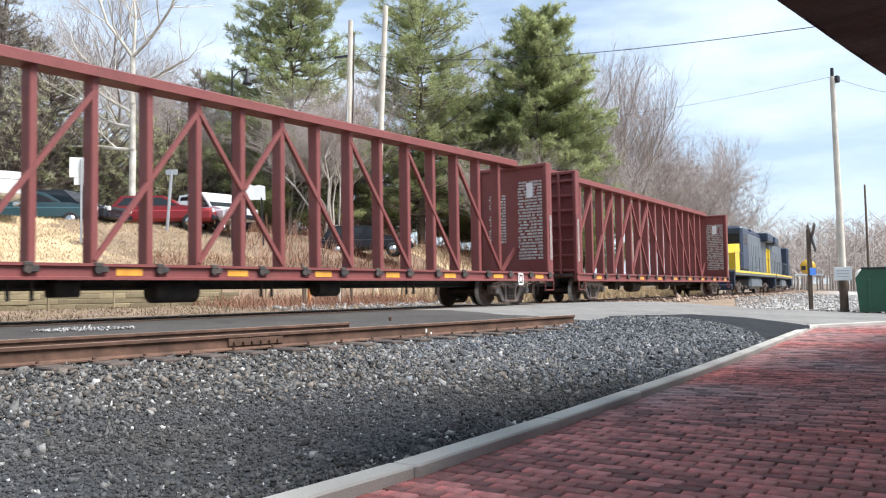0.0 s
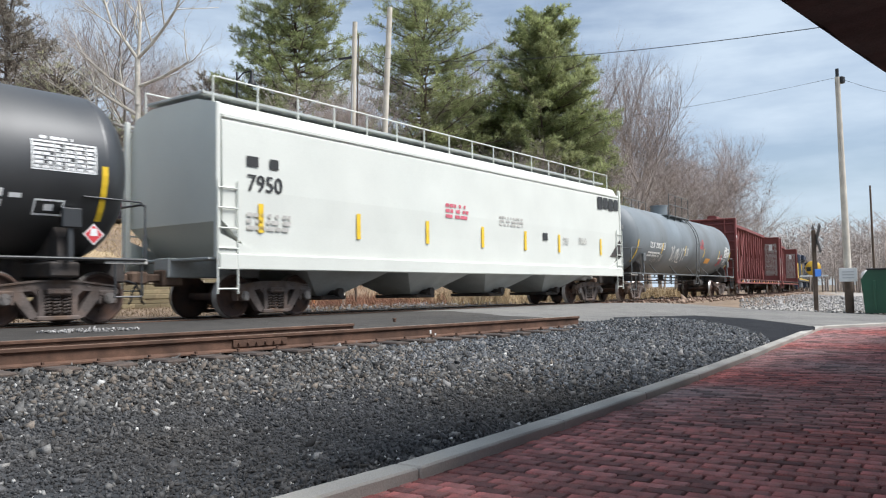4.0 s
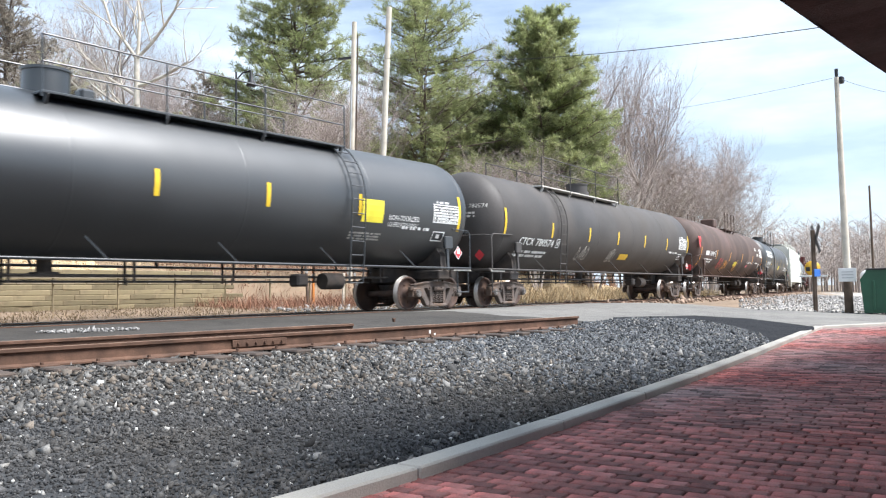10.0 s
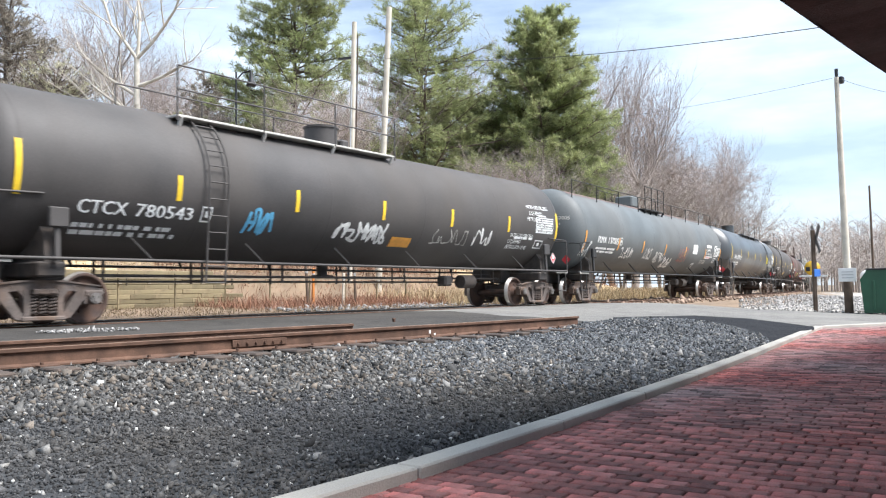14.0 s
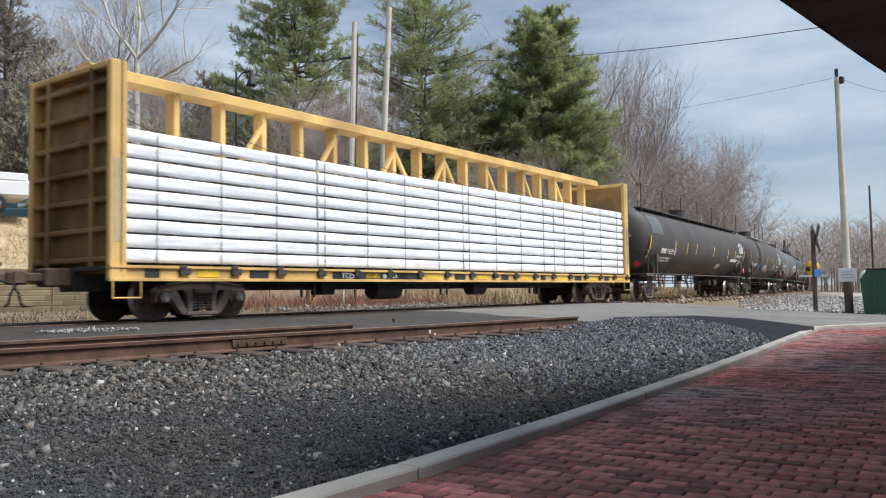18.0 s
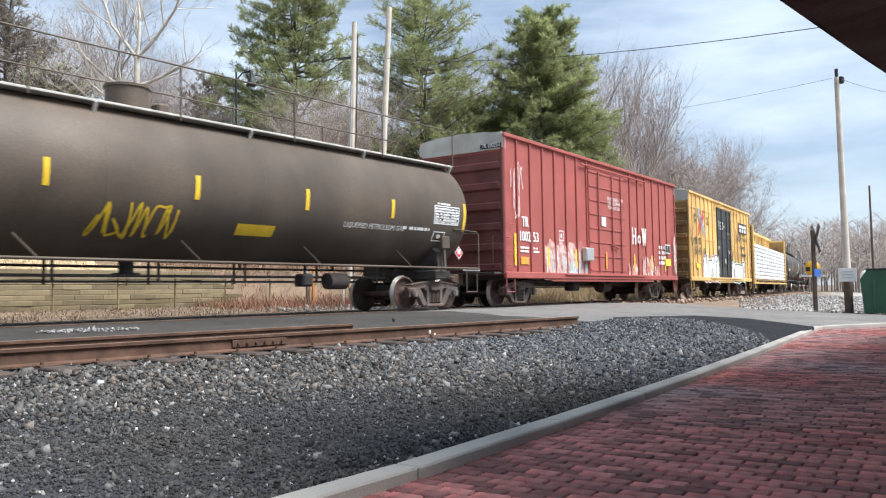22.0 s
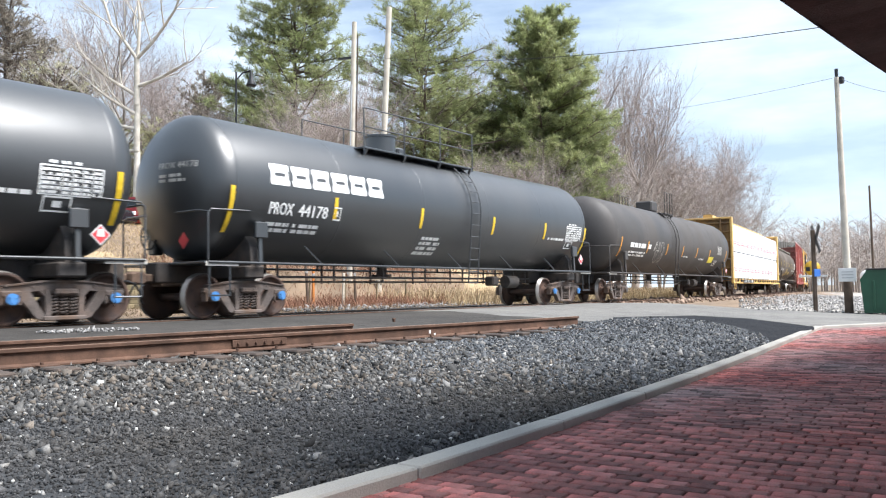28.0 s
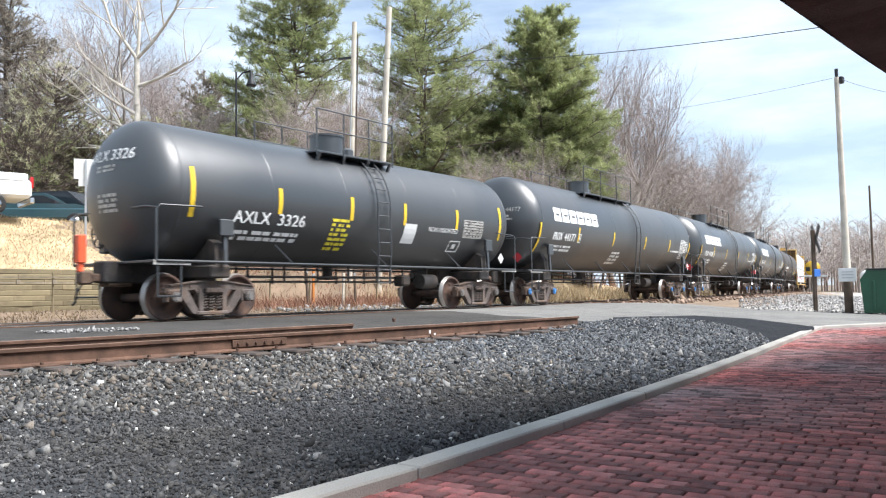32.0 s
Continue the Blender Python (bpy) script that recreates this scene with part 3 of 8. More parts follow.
def by_kerb(x, y):
    """A road point kept on the road side of the platform's kerbs."""
    edge = float(kerb_y(x)) if x < 17.2 else 6.78 - 0.287 * (x - 17.2)
    return road_at(x, max(y, edge + 0.05))


cross.sheet(crossing, 80, 40)
cross.sheet(lambda u, v: by_kerb(apron_x(6.2 + 4.5 * u) + v * (30.2 - 1.0 * u + 0.3 * sin(u * 23) - apron_x(6.2 + 4.5 * u)), 6.2 + 4.5 * u), 18, 40)
apron = Shape().sheet(lambda u, v: road_at(edge_x(6.2 + 4.5 * u) + v * (apron_x(6.2 + 4.5 * u) - edge_x(6.2 + 4.5 * u)), 6.2 + 4.5 * u), 24, 8)
apron.sheet(lambda u, v: road_at(edge_x(5.35 + 0.85 * u) + v * (float(np.interp(5.35 + 0.85 * u, [4.64, 5.96, 6.83], [9.3, 14.05, 17.2])) - edge_x(5.35 + 0.85 * u)), 5.35 + 0.85 * u), 8, 8)
cross.sheet(lambda u, v: by_kerb(16.0 + u * 14.2, 6.2 - v * (0.287 * u * 14.2 - 0.1)), 20, 6)
tagged(part("road_apron", apron, M_ASPHDK), "darker asphalt apron between gravel and crossing", "road", kind="structure")
road = tagged(part("road", asph, M_ASPH), "worn dark asphalt between siding and main track", "road", kind="structure")
tagged(part("crossing_road", cross, M_CROSS), "pale grey asphalt of the crossing, flush with the rails", "road", kind="structure")


# ---- rails ----
def rail_section(w=1.0):
    return [(-0.07, -0.18), (0.07, -0.18), (0.07, -0.165), (0.012, -0.145), (0.01, -0.045), (0.036, -0.035), (0.036, -0.006), (0.028, 0.0),
            (-0.028, 0.0), (-0.036, -0.006), (-0.036, -0.035), (-0.01, -0.045), (-0.012, -0.145), (-0.07, -0.165)]


def rail_along(pts, top=False):
    sh, sec = Shape(), rail_section()
    n = len(sec)
    vs, fs = [], []
    for i, p in enumerate(pts):
        a, b = pts[max(0, i - 1)], pts[min(len(pts) - 1, i + 1)]
        d = (Vector(b) - Vector(a)).normalized()
        side = Vector((d.y, -d.x, 0))
        for u, w in sec:
            vs.append(Vector(p) + side * u + Vector((0, 0, w)))
    for i in range(len(pts) - 1):
        for j in range(n):
            if (7 <= j < 8) == top:
                fs.append((i * n + j, (i + 1) * n + j, (i + 1) * n + (j + 1) % n, i * n + (j + 1) % n))
    sh.put(vs, fs)
    if not top:
        sh.put(vs[:n], [tuple(range(n))])
        sh.put(vs[-n:], [tuple(range(n))[::-1]])
    return sh


def add_track(name, label, lines):
    tr = thing(name, label, "railway track", kind="structure")
    for pts in lines:
        r = part("rail", rail_along(pts), M_STEELBR, tr)
        part("rail_head", rail_along(pts, True), M_RAILSHINE if name == "main_track" else M_RAILTOP, r)
    return tr


ss = list(np.arange(-420, 480, 4.0))
main_track = add_track("main_track", "rusty steel main track curving away over the crossing", [[beside(s, d) for s in ss] for d in (-0.7525, 0.7525)])
siding_track = add_track("siding_track", "rust-brown siding rails on dark ties in ballast",
                         [[(*siding(x, o), 0.0) for x in np.arange(-60.0, end, 1.99)] for o, end in ((0.0, 8.7), (-1.505, 12.2))])
# joint bars on the siding rails
for x, o in ((4.9, -1.505),):
    p = siding(x, o)
    sh = Shape()
    for s in (-1, 1):
        sh.box((0, s * 0.022, -0.09), (0.75, 0.02, 0.085), 0.006)
        for k in (-0.3, -0.18, -0.06, 0.06, 0.18, 0.3):
            sh.tube([(k, s * 0.03, -0.09), (k, s * 0.055, -0.09)], 0.016, 6)
    part("joint_bar", sh, M_STEELBR, siding_track, at=pose(p.x, p.y, 0.0, rz=math.degrees(atan2(SID_DIR.y, SID_DIR.x))))
sh = Shape().box((0, 0, -0.1), (0.035, 0.01, 0.05), 0.003).box((0.1, 0, -0.14), (0.03, 0.01, 0.03), 0.003)
p = siding(7.75, -1.56)
part("rail_tag", sh, M_SIGNW, siding_track, "small white marker on the rail web", at=pose(p.x, p.y, 0.0, rz=4))
p = siding(8.55, 0.0)
part("rail_clip", Shape().box((0, 0, 0.02), (0.03, 0.05, 0.06), 0.005).box((0.0, 0, 0.045), (0.06, 0.04, 0.015), 0.004), M_STEELBR, siding_track, at=pose(p.x, p.y, 0.0))

# ---- platform edge ----
kerb = thing("kerb", "pale concrete kerb along the brick platform", "kerb", kind="structure")
KA = math.degrees(math.atan(0.25))
x = -2.0
while x < 17.0:
    x2 = min(x + (1.5 if x < 7 else 2.4), 17.2)
    d2 = Vector((x2 - x, float(kerb_y(x2) - kerb_y(x))))
    sh = Shape().box((d2.length / 2, 0, -0.1), (d2.length - 0.008, 0.15, 0.24), 0.01)
    part("kerb_stone", sh, M_CONC, kerb, at=pose(x, float(kerb_y(x)), -0.37, rz=math.degrees(atan2(d2.y, d2.x))) @ pose(0, -0.075, 0))
    x = x2
for k in range(9):
    sh = Shape().box((1.2, 0, -0.1), (2.392, 0.11, 0.24), 0.012)
    part("kerb_stone", sh, M_CONC, kerb, at=pose(17.2 + k * 2.4 * cos(radians(-16)), 6.78 + k * 2.4 * sin(radians(-16)), -0.375 - 0.012 * k, rz=-16))

# ---- station: platform roof over the camera, wall behind ----
station = thing("station_building", "old brick station with a dark brown overhanging roof", "building", kind="structure")
ROOF_Z = 2.62


def eave(u):
    """The edge of the overhang, a little bowed."""
    p = Vector((3.0 + 15.4 * u, 0))
    y = 2.54 + 0.05 * (p.x - 5.93) + 0.02 * sin(p.x * 0.9)
    return p.x, y


soffit = Shape().sheet(lambda u, v: (eave(u)[0], eave(u)[1] - v * 6.5, ROOF_Z + 0.28 * v + 0.012 * sin(u * 80)), 60, 10)
part("soffit", soffit, M_ROOFWOOD, station, "dark brown boarded underside of the roof")
fas = Shape().sheet(lambda u, v: (eave(u)[0], eave(u)[1] + 0.01, ROOF_Z + 0.16 * v - 0.01), 60, 1)
part("fascia", fas, M_ROOFWOOD, station)
rf = Shape().sheet(lambda u, v: (eave(u)[0], eave(u)[1] + 0.02 - v * 8.5, ROOF_Z + 0.15 + 2.6 * v), 8, 6)
rf.sheet(lambda u, v: (eave(u)[0], eave(u)[1] - 8.48 - v * 6.5, ROOF_Z + 2.75 - 2.0 * v), 8, 4)
part("roof", rf, M_HOUSEROOF, station)
part("wall", Shape().box((5.7, -4.2, 1.15), (25.0, 0.35, 3.15), 0.02), M_STATION, station)

# ---- loose stone, ties and pavers ----
def stones(n, xy, size, lift, seed):
    """Corners and faces of n broken stones lying at xy."""
    r = np.random.default_rng(seed)
    base = np.array([[1, 0, 0], [-1, 0, 0], [0, 1, 0], [0, -1, 0], [0, 0, 1], [0, 0, -1]], float)
    f = np.array([[0, 2, 4], [2, 1, 4], [1, 3, 4], [3, 0, 4], [2, 0, 5], [1, 2, 5], [3, 1, 5], [0, 3, 5]])
    v = base[None] * r.uniform(0.5, 1.4, (n, 6, 1)) + r.normal(0, 0.30, (n, 6, 3))
    v *= (size * r.lognormal(0, 0.36, n))[:, None, None] * r.uniform(0.55, 1.35, (n, 1, 3))
    q = r.normal(size=(n, 4))
    q /= np.linalg.norm(q, axis=1)[:, None]
    w, x, y, z = q.T
    R = np.stack([1 - 2 * (y * y + z * z), 2 * (x * y - z * w), 2 * (x * z + y * w), 2 * (x * y + z * w), 1 - 2 * (x * x + z * z), 2 * (y * z - x * w), 2 * (x * z - y * w), 2 * (y * z + x * w), 1 - 2 * (x * x + y * y)], -1).reshape(n, 3, 3)
    v = np.einsum("nij,nkj->nki", R, v)
    zz = ground_z(xy[:, 0], xy[:, 1]) + lift
    v += np.concatenate([xy, zz[:, None]], 1)[:, None, :]
    return v.reshape(-1, 3), (f[None] + np.arange(n)[:, None, None] * 6).reshape(-1, 3)


def scatter(n, seed, keep, x0, x1, y0, y1):
    r = np.random.default_rng(seed)
    p = np.stack([r.uniform(x0, x1, n), r.uniform(y0, y1, n)], 1)
    return p[keep(p[:, 0], p[:, 1])]


def sid_off(x, y):
    """Distance beyond the siding's far rail."""
    return (x - SID_A.x) * SID_N.x + (y - SID_A.y) * SID_N.y


def open_gravel(x, y):
    ex = np.interp(y, EDGE_Y, EDGE_X)
    return (y > kerb_y(x) + 0.03) & (x < ex) & (sid_off(x, y) < -0.1) & ((sid_off(x, y) < -1.4) | (x < 8.6)) & (np.hypot(x, y) > 1.6)


def stone_field(name, label, p, size, lift, seed, material):
    v, f = stones(len(p), p, size, lift, seed)
    return tagged(new(name, np_mesh(name, v, f, material)), label, "gravel", kind="stuff")


def ragged(x, y):
    return 0.5 * np.sin(x * 0.8) + 0.8 * np.sin(x * 917.3 + y * 571.7) ** 3


p = scatter(100000, 1, lambda x, y: open_gravel(x, y) & (sid_off(x, y) > -4.5 + ragged(x, y)) & (x < 7.5 + 1.3 * ragged(y, x)), -3, 17, 1.5, 11)
n = len(p)
for name_, label_, lo_, hi_, size_, lift_, ma_ in (("ballast", "broken grey ballast stones beside the siding", 0.42, 1.0, 0.0185, 0.008, M_STONE),
                                                   ("rusty_ballast", "tan and rust-stained stones among the ballast", 0.15, 0.42, 0.018, 0.010, M_STONEWARM),
                                                   ("light_ballast", "light grey broken stones among the ballast", 0.012, 0.15, 0.0175, 0.011, M_STONELIGHT),
                                                   ("pale_ballast", "pale chips among the grey ballast", 0.0, 0.012, 0.017, 0.014, M_STONEPALE)):
    stone_field(name_, label_, p[int(n * lo_):int(n * hi_)], size_, lift_, 2 + len(name_), ma_)
p = scatter(110000, 21, lambda x, y: open_gravel(x, y) & (x > 6.3 + 1.3 * ragged(y, x)), 3, 17, 3, 11)
n = len(p)
stone_field("crossing_gravel", "blue-grey crushed stone heaped at the crossing", p[n // 12:], 0.0155, 0.008, 22, M_STONEBLUE)
stone_field("crossing_chips", "light chips in the crushed stone", p[:n // 12], 0.0165, 0.013, 23, M_STONELIGHT)
p = scatter(230000, 3, lambda x, y: open_gravel(x, y) & (sid_off(x, y) < -3.4 + 0.5 * np.sin(x * 0.8)) & (np.hypot(x, y) < 11), -3, 11, 1.5, 9)
stone_field("fine_gravel", "fine dark grey gravel by the kerb", p[1500:], 0.0092, 0.003, 4, M_STONEDK)
stone_field("pale_chips", "scattered pale chips on the fine gravel", p[:900], 0.009, 0.005, 14, M_STONEPALE)
stone_field("grey_chips", "loose grey stones on the fine gravel", p[900:1500], 0.017, 0.006, 15, M_STONELIGHT)
p = scatter(1100, 5, lambda x, y: (np.hypot((x - 4.55) / 0.75, (y - 12.35) / 0.32) < 1), 2.5, 5.6, 11, 13)
stone_field("spilled_stones", "pale stones spilled on the asphalt", p, 0.02, 0.135, 6, M_STONEGREY)
p = scatter(15000, 7, lambda x, y: (np.abs(across(x, y)) < 3.0) & (np.hypot(x, y) > 30.5), 20, 95, 14, 50)
stone_field("track_ballast", "rust-stained ballast along the main track", p, 0.06, 0.04, 8, M_STONERUST)
p = scatter(26000, 9, lambda x, y: (across(x, y) < -2.6) & (np.arctan2(y, x) < radians(YAW - 20.0)) & (np.arctan2(y, x) > radians(YAW - 31.0)) & (np.hypot(x, y) > 30.4), 24, 75, 4, 34)
stone_field("stone_heap", "pale broken stone beside the crossing", p, 0.038, 0.025, 10, M_STONEGREY)
p = scatter(3400, 11, lambda x, y: (across(x, y) > 3.2) & (across(x, y) < 6.0) & (x > 13.5), 11, 26, 17, 32)
stone_field("verge_stones", "grey stones on the verge behind the track", p, 0.045, 0.025, 12, M_STONEGREY)

# ties of the siding and of the main track past the crossing
TIE_ME = Shape().box((0, 0, 0), (0.23, 2.6, 0.18), 0.015).mesh("tie")
TIE_ME.materials.append(M_TIE)
ang = math.degrees(atan2(SID_DIR.y, SID_DIR.x))
x = -6.0
while x < 11.9:
    m = siding(x, -0.7525)
    part("tie", TIE_ME, M_TIE, siding_track, at=pose(m.x, m.y, -0.265, rz=ang + random.uniform(-1, 1)))
    q = siding(x, -1.505)
    pl = Shape().box((0, 0, -0.172), (0.19, 0.34, 0.014), 0.003)
    for s in (-1, 1):
        pl.box((0.05 * s, 0.095 * s, -0.155), (0.025, 0.03, 0.035), 0.004)
    part("tie_plate", pl, M_STEELBR, siding_track, at=pose(q.x, q.y, 0.0, rz=ang))
    x += 0.53
for s in np.arange(25, 80, 0.55):
    a, b, th = track_at(s)
    part("tie", TIE_ME, M_TIE, main_track, at=pose(a, b, -0.265, rz=math.degrees(th)))

# brick pavers: courses at right angles to the kerb
KDIR, KN = Vector((cos(radians(KA)), sin(radians(KA)))), Vector((sin(radians(KA)), -cos(radians(KA))))
bed = Shape().sheet(lambda u, v: (*(Vector((-1.2, 2.04)) + KDIR * (u * 18.6) + KN * (v * 4.8 - 0.4)), -0.458), 10, 6)
bed.sheet(lambda u, v: (16.4 + 20 * u, 6.6 - 5.8 * u - (3 + 2 * u) * v, -0.458 - 0.1 * u), 10, 4)
platform = tagged(thing("platform", "red brick platform paving with sandy joints", "pavement", kind="structure"), "")
part("bedding", bed, M_SAND, platform)


def paver(w, h, d, b):
    return Shape().box((0, 0, 0), (w, h, d), b)


PAV = [paver(0.0815 + 0.0008 * k, 0.160 + 0.002 * k, 0.05, 0.006).mesh("brick") for k in range(3)]
for me_ in PAV:
    me_.materials.append(M_BRICK)
K0 = Vector((0.0, 2.34))
field = Shape()
count = 0
rows_n = 0
u = -1.2
while u < 27:
    off = 0.085 * (rows_n % 2) + random.uniform(-0.025, 0.025)
    for k in range(-4, 27):
        v = 0.17 + k * 0.17 + off
        c2 = K0 + KDIR * u + KN * v
        if v > 4.4 or c2.y > kerb_y(c2.x) - 0.06:
            continue
        if u > 17.76 and v < -0.08 + (u - 17.76) * 0.577:
            continue
        hsh = random.random()
        z = -0.432 + 0.008 * (hsh - 0.5) - 0.05 * max(0.0, u - 17) / 10
        rot = -76 + 90 + KA - 14.04 + random.uniform(-0.8, 0.8)
        if 2.2 < u < 5.0 and v < 2.2 and count < 300:
            part("brick", PAV[count % 3], M_BRICK, platform, at=pose(c2.x, c2.y, z, random.uniform(-0.4, 0.4), random.uniform(-0.4, 0.4), rot))
            count += 1
        else:
            field.box((c2.x, c2.y, z), (0.0815 + 0.002 * random.random(), 0.160 + 0.006 * random.random(), 0.05), 0.006, Matrix.Rotation(radians(rot), 3, "Z"))
    u += 0.085
    rows_n += 1
fb = part("brick_field", field, M_BRICKJ, platform)
fb["kind"] = "stuff"

# ---- train parts that all cars share ----
def truck_shape():
    """Two cast side frames with an arched top and open windows, and the bolster between them."""
    sh = Shape()
    for y in (-1.02, 1.02):
        a, b, out = y - 0.07, y + 0.07, math.copysign(1, y)
        sh.prism([(-1.04, 0.53), (-0.78, 0.53), (-0.62, 0.575), (-0.36, 0.60), (0.36, 0.60), (0.62, 0.575), (0.78, 0.53), (1.04, 0.53), (1.05, 0.615), (0.90, 0.68), (0.60, 0.735), (0.34, 0.765), (-0.34, 0.765), (-0.60, 0.735), (-0.90, 0.68), (-1.05, 0.615)], a, b)
        sh.prism([(-1.0, 0.685), (-0.34, 0.77), (0.34, 0.77), (1.0, 0.685), (1.0, 0.66), (0.34, 0.74), (-0.34, 0.74), (-1.0, 0.66)], y - 0.10, y + 0.10)
        for s in (-1, 1):
            sh.prism([(s * 0.58, 0.58), (s * 0.80, 0.53), (s * 0.72, 0.44), (s * 0.47, 0.13), (s * 0.36, 0.10), (s * 0.27, 0.14), (s * 0.28, 0.21), (s * 0.36, 0.23)], a, b)
            sh.prism([(s * 0.23, 0.14), (s * 0.33, 0.14), (s * 0.345, 0.62), (s * 0.24, 0.62)], a - 0.02, b + 0.02)
            sh.prism([(s * 0.345, 0.50), (s * 0.44, 0.60), (s * 0.345, 0.60)], a, b)
            sh.box((s * 0.89, y, 0.54), (0.34, 0.2, 0.12), 0.03)
            for e in (-1, 1):
                sh.box((s * 0.89 + e * 0.145, y, 0.45), (0.055, 0.17, 0.2), 0.015)
            sh.tube([(s * 0.89, y, 0.455), (s * 0.89, y + out * 0.13, 0.455)], 0.112, 16)
            sh.box((s * 1.06, y, 0.575), (0.08, 0.13, 0.10), 0.015)
            sh.tube([(s * 0.53, y + out * 0.07, 0.665), (s * 0.53, y + out * 0.085, 0.665)], 0.03, 8)
        sh.box((0, y, 0.125), (0.74, 0.22, 0.08), 0.02)
        sh.box((0, y + out * 0.03, 0.575), (0.42, 0.26, 0.11), 0.025)
        for k in (-0.1, 0.1):
            sh.box((k, y + out * 0.16, 0.575), (0.06, 0.02, 0.06), 0.01)
    sh.box((0, 0, 0.60), (0.42, 2.1, 0.22), 0.03)
    sh.tube([(0, 0, 0.6), (0, 0, 0.82)], 0.2, 14)
    for s in (-1, 1):
        sh.box((s * 0.42, 0, 0.36), (0.10, 1.7, 0.14), 0.02)
        sh.tube([(s * 0.42, -0.85, 0.36), (s * 0.15, -0.3, 0.4)], 0.03, 6)
    return sh


def cap_shape():
    """A bearing end cap with its three bolts, at the axle's end on the near side."""
    sh = Shape().tube([(0, -1.15, 0), (0, -1.185, 0)], 0.098, 16).tube([(0, -1.185, 0), (0, -1.20, 0)], 0.06, 12)
    for k in range(3):
        t = k * 2 * pi / 3 + 0.4
        sh.tube([(0.062 * cos(t), -1.185, 0.062 * sin(t)), (0.062 * cos(t), -1.212, 0.062 * sin(t))], 0.02, 6)
    return sh


def spring_shape():
    n = 30
    return Shape().tube([(0.072 * cos(i * 1.25), 0.072 * sin(i * 1.25), 0.19 + 0.33 * i / n) for i in range(n + 1)], 0.017, 5)


def wheelset_shape():
    sh = Shape()
    for s in (-1, 1):
        prof = [(0.62, 0.10), (0.62, 0.34), (0.665, 0.40), (0.672, 0.48), (0.69, 0.487), (0.703, 0.47), (0.71, 0.46), (0.80, 0.455), (0.805, 0.40), (0.755, 0.385), (0.735, 0.33), (0.715, 0.2), (0.74, 0.15), (0.80, 0.14), (0.80, 0.09)]
        sh.turned([(s * a, r) for a, r in (prof if s < 0 else prof[::-1])], 30, axis="y")
    sh.tube([(0, -1.1, 0), (0, 1.1, 0)], 0.085, 12)
    for k in range(4):
        t = k * pi / 2
        for s in (-1, 1):
            sh.tube([(0.24 * cos(t), s * 0.70, 0.24 * sin(t)), (0.24 * cos(t), s * 0.745, 0.24 * sin(t))], 0.03, 8)
    return sh


TRUCK_ME, SPRING_ME, WHEELSET_ME = truck_shape().mesh("truck"), spring_shape().mesh("spring"), wheelset_shape().mesh("wheelset")
for me_, ma_ in ((TRUCK_ME, M_TRUCK), (SPRING_ME, M_TRUCK), (WHEELSET_ME, M_WHEEL)):
    me_.materials.append(ma_)
WHEELSET_ME.materials.append(M_WHEELRIM)
RIM_R = max(sqrt(v_.co.x ** 2 + v_.co.z ** 2) for v_ in WHEELSET_ME.vertices) * 0.9
for po_ in WHEELSET_ME.polygons:
    if min(sqrt(WHEELSET_ME.vertices[v_].co.x ** 2 + WHEELSET_ME.vertices[v_].co.z ** 2) for v_ in po_.vertices) > RIM_R:
        po_.material_index = 1


def coupler_shape():
    sh = Shape()
    sh.box((-0.55, 0, 0.84), (0.5, 0.34, 0.34), 0.03)
    sh.box((-0.18, 0, 0.84), (0.36, 0.16, 0.17), 0.03)
    sh.box((0.06, -0.04, 0.84), (0.24, 0.26, 0.26), 0.05)
    sh.box((0.15, 0.12, 0.84), (0.2, 0.1, 0.24), 0.04)
    return sh


COUPLER_ME = coupler_shape().mesh("coupler")
CAP_BLUE, CAP_GREY = cap_shape().mesh("bearing_cap"), cap_shape().mesh("bearing_cap")
CAP_BLUE.materials.append(M_CAPBLUE)
CAP_GREY.materials.append(M_CAPGREY)
COUPLER_ME.materials.append(M_COUPLER)


def hose_shape():
    return Shape().tube([(-0.25, -0.35, 0.78), (-0.05, -0.36, 0.72), (0.06, -0.34, 0.55), (0.12, -0.28, 0.38), (0.22, -0.2, 0.33)], 0.022, 6)


HOSE_ME = hose_shape().mesh("air_hose")
HOSE_ME.materials.append(M_IRON)
CARS = []


def start_car(name, label, s0, half, centres, category="freight car", blue_caps=False, rows3=False):
    """A car's root, trucks, wheels and couplers. half: from its middle to the coupler's face."""
    car = thing(name, label, category, "cars of the freight train")
    wheels = []
    for k in (-1, 1):
        tr = part("truck", TRUCK_ME, M_TRUCK, car, at=pose(k * centres / 2, 0, 0))
        for y in (-1.04, 1.04):
            for x in (-0.17, 0.0, 0.17):
                part("spring", SPRING_ME, M_TRUCK, tr, at=pose(x, y, 0))
        for a in (-0.89, 0.89) if not rows3 else (-0.89, 0.89, k * -2.6):
            wheels.append((part("wheelset", WHEELSET_ME, M_WHEEL, tr), a))
            if blue_caps:
                part("bearing_cap", CAP_BLUE, M_CAPBLUE, tr, "blue bearing cap", at=pose(a, 0, 0.455))
            else:
                part("bearing_cap", CAP_GREY, M_CAPGREY, tr, at=pose(a, 0, 0.455))
        part("coupler", COUPLER_ME, M_COUPLER, car, at=pose(k * (half - 0.12), 0, 0, rz=0 if k > 0 else 180))
        part("air_hose", HOSE_ME, M_IRON, car, at=pose(k * (half - 0.12), 0, 0, rz=0 if k > 0 else 180))
    CARS.append((car, s0, centres, wheels))
    return car


